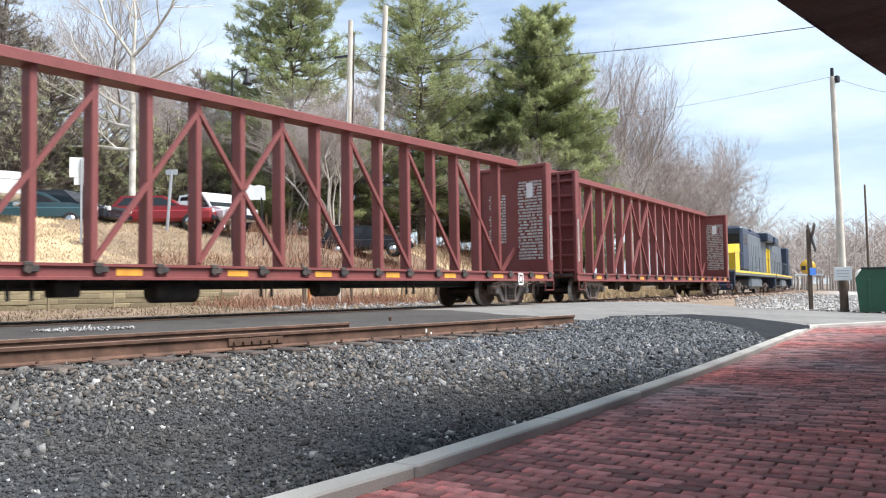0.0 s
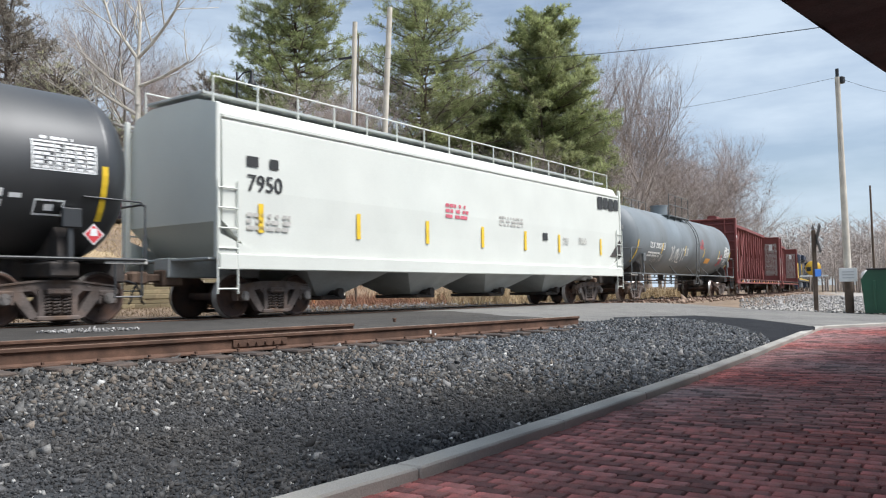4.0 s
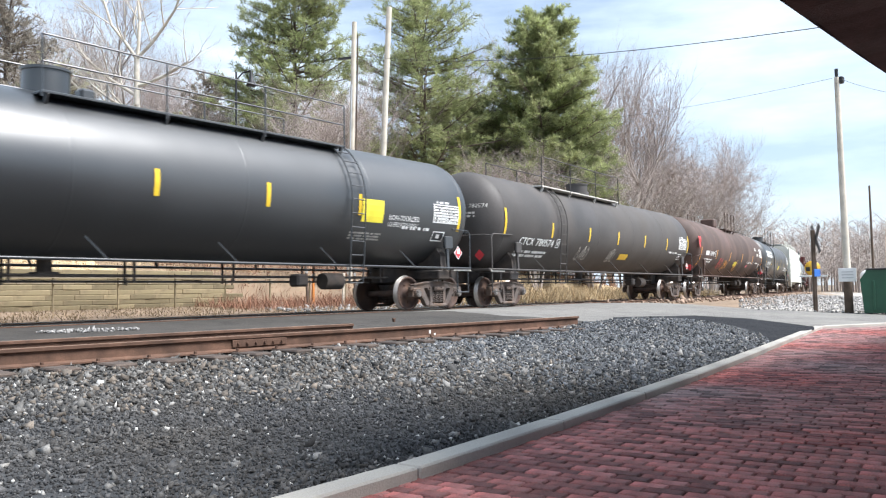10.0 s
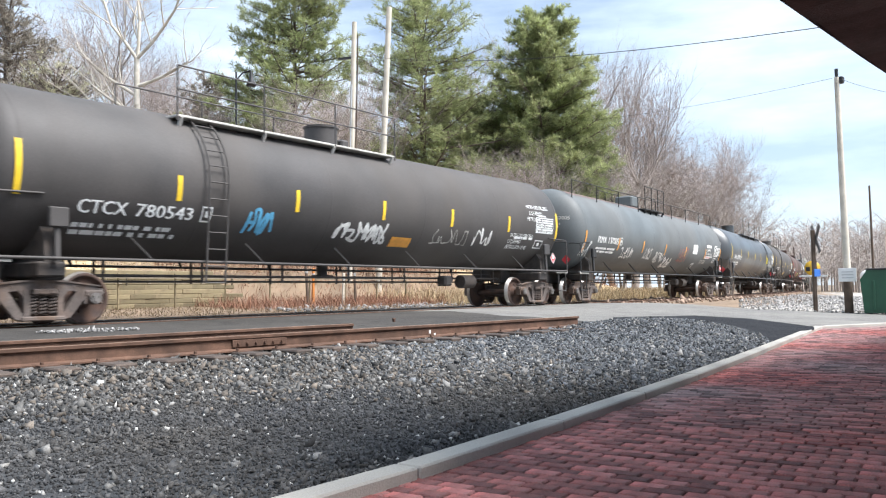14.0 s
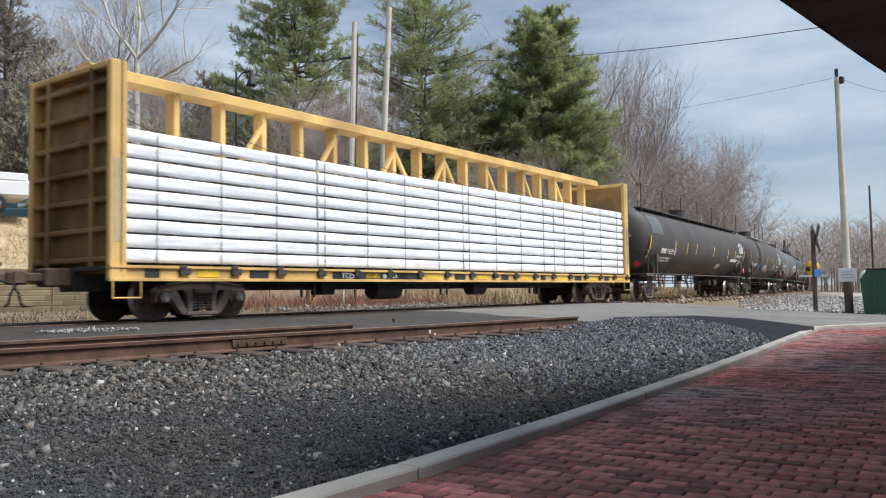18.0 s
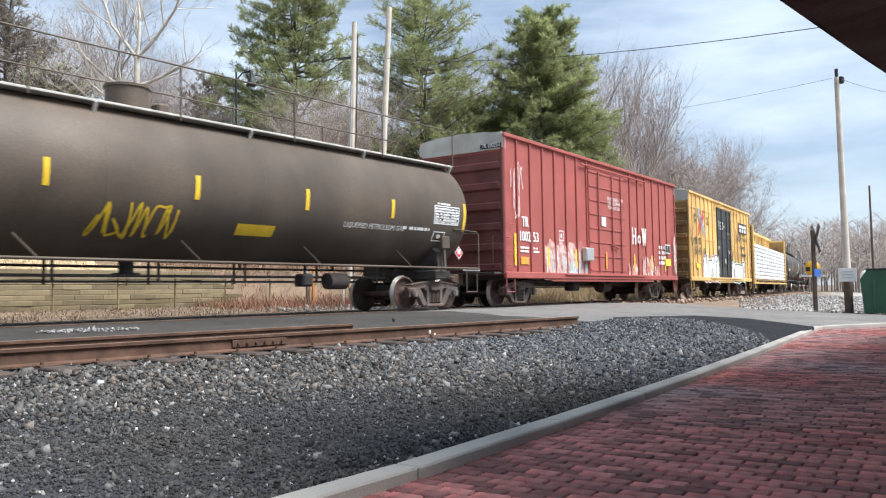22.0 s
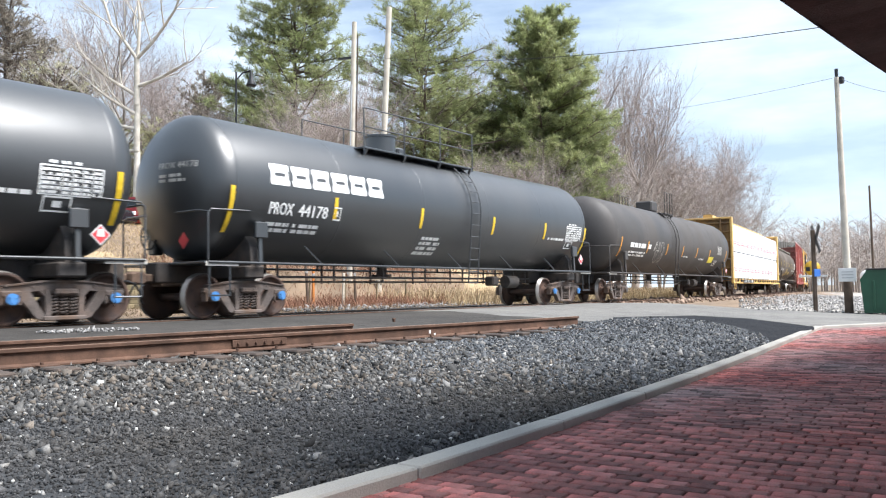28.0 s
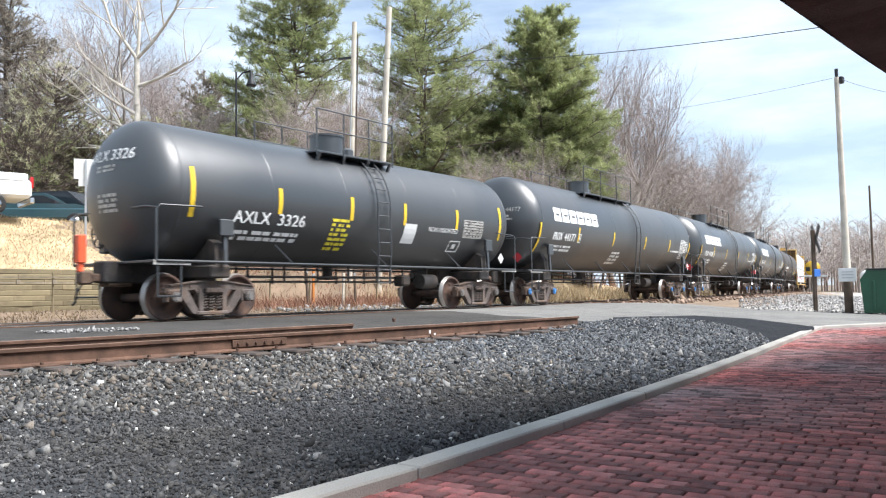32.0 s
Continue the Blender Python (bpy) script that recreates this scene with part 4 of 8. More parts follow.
# ---- marks painted on a car's near side ----
def wrap(car, R, zc, lift=0.008):
    """Puts a point (along, height) on the near side of a tank; R=None: on a flat side at y = zc."""
    if R is None:
        return lambda u, w, e=0.0: (u, zc - lift - e, w)
    return lambda u, w, e=0.0: (u, -sqrt(max(1e-6, (R + lift + e) ** 2 - (w - zc) ** 2)), w)


def mark_text(car, text, x, z, size, on, material=None, stretch=1.0, name="lettering", label=""):
    vs, fs = letters(text, size)
    sh = Shape()
    for k in (-1, 0, 1) if size > 0.15 else (0,):
        sh.put([on(x + u * stretch + k * 0.035 * size, z + w, (0.004 if size > 0.2 else 0.0) + 0.0006 * k) for u, w in vs], fs)
    return part(name, sh, material or M_WHITE, car, label)


def mark_fit(car, text, x0, x1, z, size, on, material=None):
    """A text drawn out to fill the stretch from x0 to x1."""
    vs, fs = letters(text, size)
    w = max(u for u, _ in vs)
    sh = Shape()
    for k in (-1, 0, 1) if size > 0.15 else (0,):
        sh.put([on(x0 + u / w * (x1 - x0) + k * 0.035 * size, z + v, 0.004 + 0.0006 * k) for u, v in vs], fs)
    return part("lettering", sh, material or M_WHITE, car)


def mark_block(car, x0, x1, z0, z1, on, material=None, name="panel", label="", n=4, e=0.0):
    sh = Shape().sheet(lambda u, v: on(x0 + (x1 - x0) * u, z0 + (z1 - z0) * v, e), 1, n)
    return part(name, sh, material or M_WHITE, car, label)


def mark_lines(car, x, z, w, h, on, material=None, rows=2, seed=0, label="", name="stencil_block"):
    """Rows of small unreadable stencilling, as broken bars."""
    r, sh = random.Random(seed), Shape()
    step = h / rows
    for i in range(rows):
        u, zz = x, z + h - (i + 1) * step
        while u < x + w:
            k = min(r.uniform(0.5, 2.2) * step, x + w - u)
            if k > 0.3 * step:
                sh.sheet(lambda a, b, u=u, k=k, zz=zz: on(u + k * a, zz + step * 0.62 * b), 1, 1)
            u += k + step * r.choice((0.25, 0.25, 0.9))
    ob = part(name, sh, material or M_WHITE, car, label)
    ob["kind"] = "stuff"
    return ob


def mark_frame(car, x, z, w, h, on, material=None, t=0.03, fill=True, name="inspection_mark"):
    sh = Shape()
    for a, b, c, d in ((x, x + w, z, z + t), (x, x + w, z + h - t, z + h), (x, x + t, z, z + h), (x + w - t, x + w, z, z + h)):
        sh.sheet(lambda u, v, a=a, b=b, c=c, d=d: on(a + (b - a) * u, c + (d - c) * v), 1, 2)
    if fill:
        sh.sheet(lambda u, v: on(x + w * (0.35 + 0.3 * u), z + h * (0.3 + 0.4 * v)), 1, 1)
    return part(name, sh, material or M_WHITE, car)


def mark_table(car, x, z, w, h, on, seed=0, material=None):
    """A white stencilled table of figures that cannot be read."""
    t = mark_block(car, x, x + w, z, z + h, on, material or M_CREAM, "data_panel", "pale stencilled data table")
    lift = lambda u, v, e=0: on(u, v, e + 0.003)
    cols = [x + 0.02 + (w - 0.04) * f for f in (0.0, 0.34, 0.5, 0.67, 0.84, 1.0)]
    rows = max(4, int(h / 0.075))
    grid = Shape()
    for i in range(rows):
        z0_ = z + 0.02 + (h - 0.04) * i / rows
        for a, b in zip(cols[:-1], cols[1:]):
            grid.sheet(lambda u, v, a=a, b=b, z0_=z0_: lift(a + 0.008 + (b - a - 0.016) * u, z0_ + 0.008 + ((h - 0.04) / rows - 0.016) * v), 1, 1)
    part("table_cell", grid, M_STENBLK, t)["kind"] = "stuff"
    top = lambda u, v, e=0: on(u, v, e + 0.006)
    for i, (a, b) in enumerate(zip(cols[:-1], cols[1:])):
        mark_lines(t, a + 0.02, z + 0.03, b - a - 0.04, h - 0.06, top, material or M_CREAM, rows, seed + i)
    return t


def scrawl(car, x, z, w, h, on, material, seed, turns=7, r=0.014, name="graffiti", label="spray-painted scrawl"):
    """A looping spray line."""
    q, sh = random.Random(seed), Shape()
    marks, cell = [], w / max(1, turns)
    for k in range(turns):
        lean = q.uniform(-0.1, 0.2) * cell
        for _ in range(q.choice((3, 4, 4, 5))):
            v = q.choice((0.03, 0.1, 0.5, 0.9, 0.97)) + q.uniform(-0.06, 0.06)
            marks.append((x + cell * (k + q.uniform(0.02, 0.95)) + lean * v, z + h * v))
    pts = []
    for i in range(len(marks) - 1):
        p0, p1, p2, p3 = (Vector(marks[min(max(j, 0), len(marks) - 1)]) for j in (i - 1, i, i + 1, i + 2))
        for m in range(5):
            t = m / 5
            e = 0.5 * (2 * p1 + (p2 - p0) * t + (2 * p0 - 5 * p1 + 4 * p2 - p3) * t * t + (3 * p1 - p0 - 3 * p2 + p3) * t ** 3)
            pts.append((e.x, e.y))
    n = len(pts) - 1
    vs = []
    for i in range(n + 1):
        (a, b), (c, d) = pts[max(0, i - 1)], pts[min(n, i + 1)]
        L = sqrt((c - a) ** 2 + (d - b) ** 2) or 1e-4
        ox, oz, (u, v) = -(d - b) / L * r, (c - a) / L * r, pts[i]
        vs += [on(u + ox, v + oz), on(u - ox, v - oz)]
    sh.put(vs, [(2 * i, 2 * i + 1, 2 * i + 3, 2 * i + 2) for i in range(n)])
    return part(name, sh, material, car, label)


def placard(car, x, z, on, size=0.3, material=None):
    sh = Shape().put([on(x - size * 0.62, z, 0.03), on(x, z - size * 0.62, 0.03), on(x + size * 0.62, z, 0.03), on(x, z + size * 0.62, 0.03)], [(0, 1, 2, 3)])
    p = part("placard", sh, M_SIGNW, car, "white-edged hazard placard")
    k = size * 0.52
    part("placard_face", Shape().put([on(x - k, z, 0.035), on(x, z - k, 0.035), on(x + k, z, 0.035), on(x, z + k, 0.035)], [(0, 1, 2, 3)]), material or M_REDMARK, p)
    part("placard_symbol", Shape().put([on(x - 0.07, z - 0.03, 0.04), on(x + 0.07, z - 0.03, 0.04), on(x + 0.05, z + 0.1, 0.04), on(x - 0.05, z + 0.1, 0.04)], [(0, 1, 2, 3)]), M_SIGNW, p)


def ladder(car, x, pts, w, material, rungs=None, name="ladder"):
    """Two stringers along the points (y, z), with rungs."""
    sh = Shape()
    P = [Vector((0, y, z)) for y, z in pts]
    for s in (-0.5, 0.5):
        sh.tube([(x + s * w, p.y, p.z) for p in P], 0.022, 5)
    d = 0.0
    for a, b in zip(P[:-1], P[1:]):
        L = (b - a).length
        while d < L:
            q = a.lerp(b, d / L)
            sh.tube([(x - w / 2, q.y, q.z), (x + w / 2, q.y, q.z)], 0.014, 5)
            d += 0.33
        d -= L
    return part(name, sh, material, car)


def railing(car, x0, x1, y, z, h, n, material, mids=1, name="railing"):
    sh = Shape()
    for k in range(n):
        x = x0 + (x1 - x0) * k / (n - 1)
        sh.tube([(x, y, z - 0.15), (x, y, z + h)], 0.02, 5)
    for k in range(mids + 1):
        zz = z + h * (k + 1) / (mids + 1)
        sh.tube([(x0, y, zz), (x1, y, zz)], 0.018, 5)
    return part(name, sh, material, car)


# ---- tank car ----
def tank_car(label, s0, half, centres, th, paint, R=1.53, zc=2.70, frame=None, stripe=None, stripes=(), ladder_x=None, walk=(-1.6, 1.6), dome_x=0.0,
             full_walk=False, blue=False, pale_walk=False, box_dome=False, caps=True):
    car = start_car("tank_car", label, s0, half, centres, blue_caps=blue)
    frame, stripe = frame or paint, stripe or M_STRIPE
    hd = R * 0.52
    prof = [(-th, 0.001)]
    for k in range(1, 10):
        a = k / 9 * pi / 2
        prof.append((-th + hd - hd * cos(a), R * sin(a)))
    prof += [(x, R) for x in np.linspace(-th + hd, th - hd, 9)[1:-1]]
    prof += [(-a, r) for a, r in prof[:10][::-1]]
    m = Matrix.Translation((0, 0, zc))
    tank = part("tank", Shape().turned(prof, 56, m), paint, car)
    for x in (-th + hd, th - hd, *np.linspace(-th + hd, th - hd, 6)[1:-1]):
        seams = Shape().turned([(x - 0.02, R + 0.0005), (x - 0.012, R + 0.003), (x + 0.012, R + 0.003), (x + 0.02, R + 0.0005)], 56, m)
        part("weld_seam", seams, paint, tank)
    on = wrap(car, R, zc)
    # stub sills, bolsters and saddles
    for k in (-1, 1):
        b = k * centres / 2
        sill = Shape().box((k * (half - 1.6), 0, 0.95), (2.6, 0.42, 0.42), 0.03).box((b, 0, 0.95), (0.5, 2.7, 0.26), 0.03)
        sill.prism([(-1.35, 0.95), (1.35, 0.95), (1.3, 1.5), (1.08, zc - 0.95), (0.6, zc - 1.38), (-0.6, zc - 1.38), (-1.08, zc - 0.95), (-1.3, 1.5)], b - 0.12, b + 0.12, "x")
        part("stub_sill", sill, M_UNDER, car)
        for s in (-1, 1):
            pad = Shape().prism([(s * 1.42, 1.08), (s * 1.47, 1.08), (s * 1.43, zc - 0.75), (s * 1.37, zc - 0.75)], b, b + 0.09, "x")
            pad.box((b + 0.05, s * 1.45, 1.82), (0.34, 0.1, 0.34), 0.02)
            part("saddle_brace", pad, frame, car)
        plat = Shape().box((k * (half - 0.95), 0, 1.13), (0.75, 2.7, 0.05), 0.01)
        for s in (-1, 1):
            plat.tube([(k * (half - 0.65), s * 1.42, 0.45), (k * (half - 0.65), s * 1.42, 1.13)], 0.02, 5)
            plat.tube([(k * (half - 1.15), s * 1.42, 0.45), (k * (half - 1.15), s * 1.42, 1.13)], 0.02, 5)
            plat.tube([(k * (half - 1.15), s * 1.42, 0.47), (k * (half - 0.65), s * 1.42, 0.47)], 0.018, 5)
        part("end_platform", plat, frame, car)
        hr = Shape()
        for s in (-1, 1):
            x0, x1 = k * (half - 0.6), k * (th - 1.2)
            hr.tube([(x0, s * 1.45, 1.12), (x0, s * 1.45, 2.1), (x0 + (x1 - x0) * 0.08, s * 1.45, 2.18), (x1, s * 1.46, 2.2)], 0.02, 6)
        hr.tube([(k * (half - 0.6), -1.45, 2.12), (k * (half - 0.55), -1.2, 2.16), (k * (half - 0.55), 1.2, 2.16), (k * (half - 0.6), 1.45, 2.12)], 0.02, 6)
        part("end_handrail", hr, frame, car)
        sb = Shape().box((k * (half - 0.95), -1.44, 1.1), (0.8, 0.02, 0.09), 0.003)
        part("warning_strip", sb, M_CREAM, car)
    br = Shape().turned([(0, 0.28), (0.02, 0.3), (0.04, 0.28)], 20, Matrix.Translation((-half + 0.7, 0.7, 1.75)))
    for k in range(4):
        a = k * pi / 4
        br.beam((-half + 0.72, 0.7 - 0.28 * cos(a), 1.75 - 0.28 * sin(a)), (-half + 0.72, 0.7 + 0.28 * cos(a), 1.75 + 0.28 * sin(a)), 0.02, 0.03)
    br.box((-half + 0.9, 0.7, 1.6), (0.25, 0.25, 0.5), 0.03)
    part("hand_brake", br, frame, car)
    # running rail along each side on struts, and pipes below
    rail = Shape()
    for s in (-1, 1):
        rail.tube([(-half + 0.6, s * 1.46, 1.13), (half - 0.6, s * 1.46, 1.13)], 0.03, 6)
        n = max(3, round((centres - 2) / 2.6))
        for k in range(n):
            x = -centres / 2 + 1.6 + (centres - 3.2) * k / (n - 1)
            rail.beam((x + 0.25, s * 1.46, 1.13), (x - 0.05, s * 1.2, 1.55), 0.06, 0.03)
    part("side_rail", rail, frame, car)
    pipe = Shape()
    pipe.tube([(-centres / 2 + 1.2, -0.35, 0.88), (centres / 2 - 1.2, -0.35, 0.88)], 0.03, 6)
    pipe.tube([(-centres / 2 + 1.2, 0.2, 0.78), (centres / 2 - 1.2, 0.2, 0.78)], 0.025, 6)
    for x in np.linspace(-centres / 2 + 1.5, centres / 2 - 1.5, 7):
        pipe.beam((x, -0.35, 0.75), (x, -0.35, zc - R + 0.1), 0.05, 0.03)
        pipe.beam((x + 0.12, 0.2, 0.72), (x + 0.12, 0.2, zc - R + 0.06), 0.05, 0.03)
    part("brake_pipe", pipe, M_UNDER, car)
    cy_ = Shape().tube([(centres * 0.28, -0.55, 0.78), (centres * 0.28 + 0.6, -0.55, 0.78)], 0.2, 14)
    part("brake_cylinder", cy_, M_UNDER, car)
    part("air_valve", Shape().box((centres * 0.28 - 0.7, -0.5, 0.8), (0.35, 0.35, 0.3), 0.05), M_UNDER, car)
    val = Shape().tube([(dome_x, 0, zc - R - 0.28), (dome_x, 0, zc - R + 0.05)], 0.14, 10).box((dome_x, 0, zc - R - 0.25), (0.4, 0.4, 0.06), 0.02)
    part("bottom_fitting", val, M_UNDER, car)
    # manway, walkway, railings, ladder
    top = zc + R
    dm = Shape()
    if box_dome:
        dm.box((dome_x, 0, top + 0.22), (0.9, 0.8, 0.5), 0.06).box((dome_x + 0.8, 0, top + 0.12), (0.35, 0.35, 0.25), 0.04)
    else:
        dm.tube([(dome_x, 0, top - 0.1), (dome_x, 0, top + 0.42)], 0.42, 20).tube([(dome_x, 0, top + 0.42), (dome_x, 0, top + 0.47)], 0.45, 20)
        dm.box((dome_x + 0.75, 0, top + 0.1), (0.3, 0.3, 0.3), 0.05)
    part("manway_housing", dm, paint, car)
    wp = (-(th - 0.7), th - 0.7) if full_walk else walk
    for s in (-1, 1):
        wk = Shape().box(((wp[0] + wp[1]) / 2, s * 0.85, top - 0.2), (wp[1] - wp[0], 0.5, 0.05), 0.01)
        for x in np.linspace(wp[0] + 0.1, wp[1] - 0.1, 6 if full_walk else 4):
            wk.beam((x, s * 1.1, top - 0.22), (x, s * 0.95, top - 0.5), 0.06, 0.06)
        part("walkway", wk, M_CREAM if pale_walk else frame, car)
        railing(car, wp[0], wp[1], s * 1.1, top - 0.15, 0.95, 7 if full_walk else 4, frame, 0 if full_walk else 1)
    arc = [(-1.5, 0.72), (-1.56, 1.5)]
    for k in range(9):
        a = radians(-8 + 8.5 * k)
        arc.append((-(R + 0.1) * cos(a), zc + (R + 0.1) * sin(a)))
    if ladder_x is not None:
        ladder(car, ladder_x, arc, 0.46, frame)
    # bands and reflective strips
    for x, lo, hi in stripes:
        mark_block(car, x - 0.055, x + 0.055, lo, hi, on, stripe, "reflective_strip", n=6)
    return car, on

# ---- centre-beam flat car ----
def centerbeam(label, s0, paint, endpaint, load=None):
    car = start_car("centerbeam_flatcar", label, s0, 12.2, 18.2)
    H, B = 4.72, 11.3
    deck = Shape().box((0, 0, 0.98), (22.6, 2.5, 0.08), 0.01)
    deck.box((0, 0, 0.78), (22.6, 0.5, 0.4), 0.02)
    for x in np.arange(-10, 10.1, 1.2):
        deck.box((x, 0, 0.85), (0.12, 2.6, 0.2), 0.01)
    part("deck", deck, M_UNDER, car)
    for s in (-1, 1):
        sill = Shape().prism([(s * 1.36, 0.75), (s * 1.45, 0.75), (s * 1.45, 0.80), (s * 1.40, 0.81), (s * 1.40, 0.98), (s * 1.45, 0.99), (s * 1.45, 1.04), (s * 1.36, 1.04)], -B, B, "x")
        part("side_sill", sill, paint, car)
    on = wrap(car, None, -1.40)
    for i, x in enumerate(np.linspace(-10.4, 10.4, 18)):
        if i not in (2, 3) and i % 2:
            mark_block(car, x - 0.26, x + 0.26, 0.83, 0.96, on, M_STRIPEOR if paint is M_RED else M_STRIPE, "reflective_strip", n=1)
        if paint is M_YEL and i % 2 == 0:
            mark_block(car, x - 0.2, x + 0.12 + 0.1 * (i % 3), 0.815, 0.975, on, M_STENBLK, "grimy_patch", n=1)
        w = Shape().tube([(x + 0.6, -1.475, 0.93), (x + 0.6, -1.33, 0.93)], 0.075, 10).box((x + 0.6, -1.44, 1.02), (0.16, 0.08, 0.07), 0.01).box((x + 0.72, -1.45, 0.94), (0.12, 0.05, 0.12), 0.01)
        part("strap_winch", w, M_UNDER, car)
    # bulkheads with ribbed outer faces
    for k in (-1, 1):
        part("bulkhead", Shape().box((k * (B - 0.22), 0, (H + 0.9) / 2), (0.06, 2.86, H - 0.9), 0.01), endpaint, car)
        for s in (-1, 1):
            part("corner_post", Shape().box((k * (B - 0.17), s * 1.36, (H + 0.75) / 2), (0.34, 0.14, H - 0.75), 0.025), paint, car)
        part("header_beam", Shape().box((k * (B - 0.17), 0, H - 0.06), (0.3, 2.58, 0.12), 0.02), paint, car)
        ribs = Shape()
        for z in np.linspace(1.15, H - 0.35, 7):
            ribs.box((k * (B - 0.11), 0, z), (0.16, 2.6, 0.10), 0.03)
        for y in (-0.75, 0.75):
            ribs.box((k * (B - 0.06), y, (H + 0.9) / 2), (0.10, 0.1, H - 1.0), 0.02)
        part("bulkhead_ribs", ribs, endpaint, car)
        st = Shape()
        st.tube([(k * (B - 0.6), -1.45, 0.8), (k * (B - 0.6), -1.45, 0.45), (k * (B - 0.05), -1.45, 0.45), (k * (B - 0.05), -1.45, 0.8)], 0.02, 5)
        part("step", st, paint, car)
        part("ladder_strip", Shape().box((k * (B - 0.17), -1.44, 2.2), (0.035, 0.012, 1.5), 0.002).box((k * (B - 0.09), -1.44, 2.2), (0.03, 0.012, 1.5), 0.002), M_CREAM, car)
        if k > 0 and not load:
            inner = wrap_x(B - 0.26)
            mark_lines(car, -1.2, 1.5, 0.95, 2.7, inner, M_CREAM, 26, 4)
            mark_block(car, -0.85, -0.6, 3.6, 4.1, wrap_x(B - 0.27), M_WHITE, "emblem")
            mark_lines(car, 0.25, 2.1, 0.7, 1.7, inner, M_CREAM, 17, 5)
    # centre truss
    chord = Shape().prism([(-0.28, H - 0.02), (0.28, H - 0.02), (0.28, H + 0.17), (0.16, H + 0.22), (-0.16, H + 0.22), (-0.28, H + 0.17)], -B + 0.3, B - 0.3, "x")
    part("top_chord", chord, paint, car)
    xs = [-9.01 + 1.19 * i for i in range(17)]
    for x in xs:
        part("post", Shape().box((x, 0, 2.88), (0.15, 0.32, 3.75), 0.02), paint, car)
    for i, k, za, zb in ((0, 2, 1.15, 4.45), (2, 4, 1.15, 4.45), (4, 6, 1.15, 4.45), (6, 8, 1.15, 4.45), (16, 14, 1.15, 4.45), (14, 12, 1.15, 4.45), (12, 10, 1.15, 4.45), (10, 8, 1.15, 4.45), (6, 8, 4.45, 1.15)):
        part("brace", Shape().beam((xs[i], -0.13, za), (xs[k], -0.13, zb), 0.09, 0.10, (0, 1, 0)), paint, car)
    for i, s in ((0, -1), (16, 1)):
        part("brace", Shape().beam((xs[i] + s * 0.1, -0.13, 1.1), (s * (B - 0.3), -0.13, 1.9), 0.1, 0.1, (0, 1, 0)), paint, car)
    tk = Shape().tube([(-3.2, -0.4, 0.55), (-2.2, -0.4, 0.55)], 0.24, 14).tube([(1.2, -0.5, 0.58), (1.9, -0.5, 0.58)], 0.2, 14).box((-5.0, -0.4, 0.6), (0.5, 0.4, 0.3), 0.04)
    tk.tube([(-8, -0.3, 0.62), (8, -0.3, 0.62)], 0.025, 5)
    for x in (-6.2, -5.8, -0.8, -0.5, 4.2, 4.5):
        tk.beam((x, -0.9, 0.4), (x, -0.9, 0.8), 0.05, 0.05)
    part("brake_gear", tk, M_UNDER, car)
    return car, on


def wrap_x(x):
    """A flat cross face at x that is seen from behind: (across, height)."""
    return lambda u, w, e=0.0: (x - 0.006 - e, u, w)


def lumber_rows(car, rows, tops, seed, printed):
    """Wrapped bundles on both sides of the truss, one a stack and row."""
    r = random.Random(seed)
    faces = []
    cuts = [-10.95, -6.1, -0.25, 5.2, 10.95] if not printed else [-10.95, -5.3, 0.1, 5.6, 10.95]
    for side in (-1, 1):
        z = 1.07
        for i in range(rows):
            h = (tops - 1.07) / rows
            for a, b in zip(cuts[:-1], cuts[1:]):
                bun = Shape()
                nx, q = (22, r.random() * 9)
                def face(u, v, a=a, b=b, z=z, h=h, q=q, side=side):
                    x = a + 0.03 + (b - a - 0.06) * u
                    sag = 0.012 * sin(x * 3.1 + q) + 0.016 * noise.noise(Vector((x * 1.6, v * 2 + q, i * 3.0)))
                    edge = 0.03 * (abs(2 * v - 1) ** 6)
                    return (x, side * (1.33 + sag - edge), z + 0.02 + (h - 0.035) * v)
                bun.sheet(face, nx, 6, True)
                if side < 0:
                    faces.append((a, b, z, h, face))
                bun.sheet(lambda u, v, face=face: tuple(Vector(face(u, 1.0)).lerp(Vector((face(u, 1.0)[0], side * 0.2, face(u, 1.0)[2])), v)), nx, 1, True)
                for u0 in (0.0, 1.0):
                    bun.sheet(lambda u, v, u0=u0, face=face: tuple(Vector(face(u0, u)).lerp(Vector((face(u0, u)[0], side * 0.2, face(u0, u)[2])), v)), 4, 1)
                part("lumber_bundle", bun, M_WRAP, car, "white-wrapped lumber bundle" if not printed else "white lumber wrap printed with red dashes")
            z += h
    for x in np.linspace(-10.3, 10.3, 13 if printed else 15):
        st = Shape().tube([(x, -1.36, 1.05), (x, -1.365, tops - 0.03), (x, -1.2, tops + 0.03), (x, -0.4, tops + 0.35)], 0.008, 4)
        part("tie_down_strap", st, M_STRAP, car)
    return faces


def number_on_sill(car, on, mark, num, x=-9.2):
    mark_block(car, x - 0.1, x + 3.1, 0.815, 0.975, on, M_STENBLK, "number_panel", n=1)
    lift = lambda u, w, e=0.0: on(u, w, e + 0.003)
    mark_text(car, mark, x, 0.83, 0.13, lift)
    mark_text(car, num, x + 1.5, 0.83, 0.13, lift)


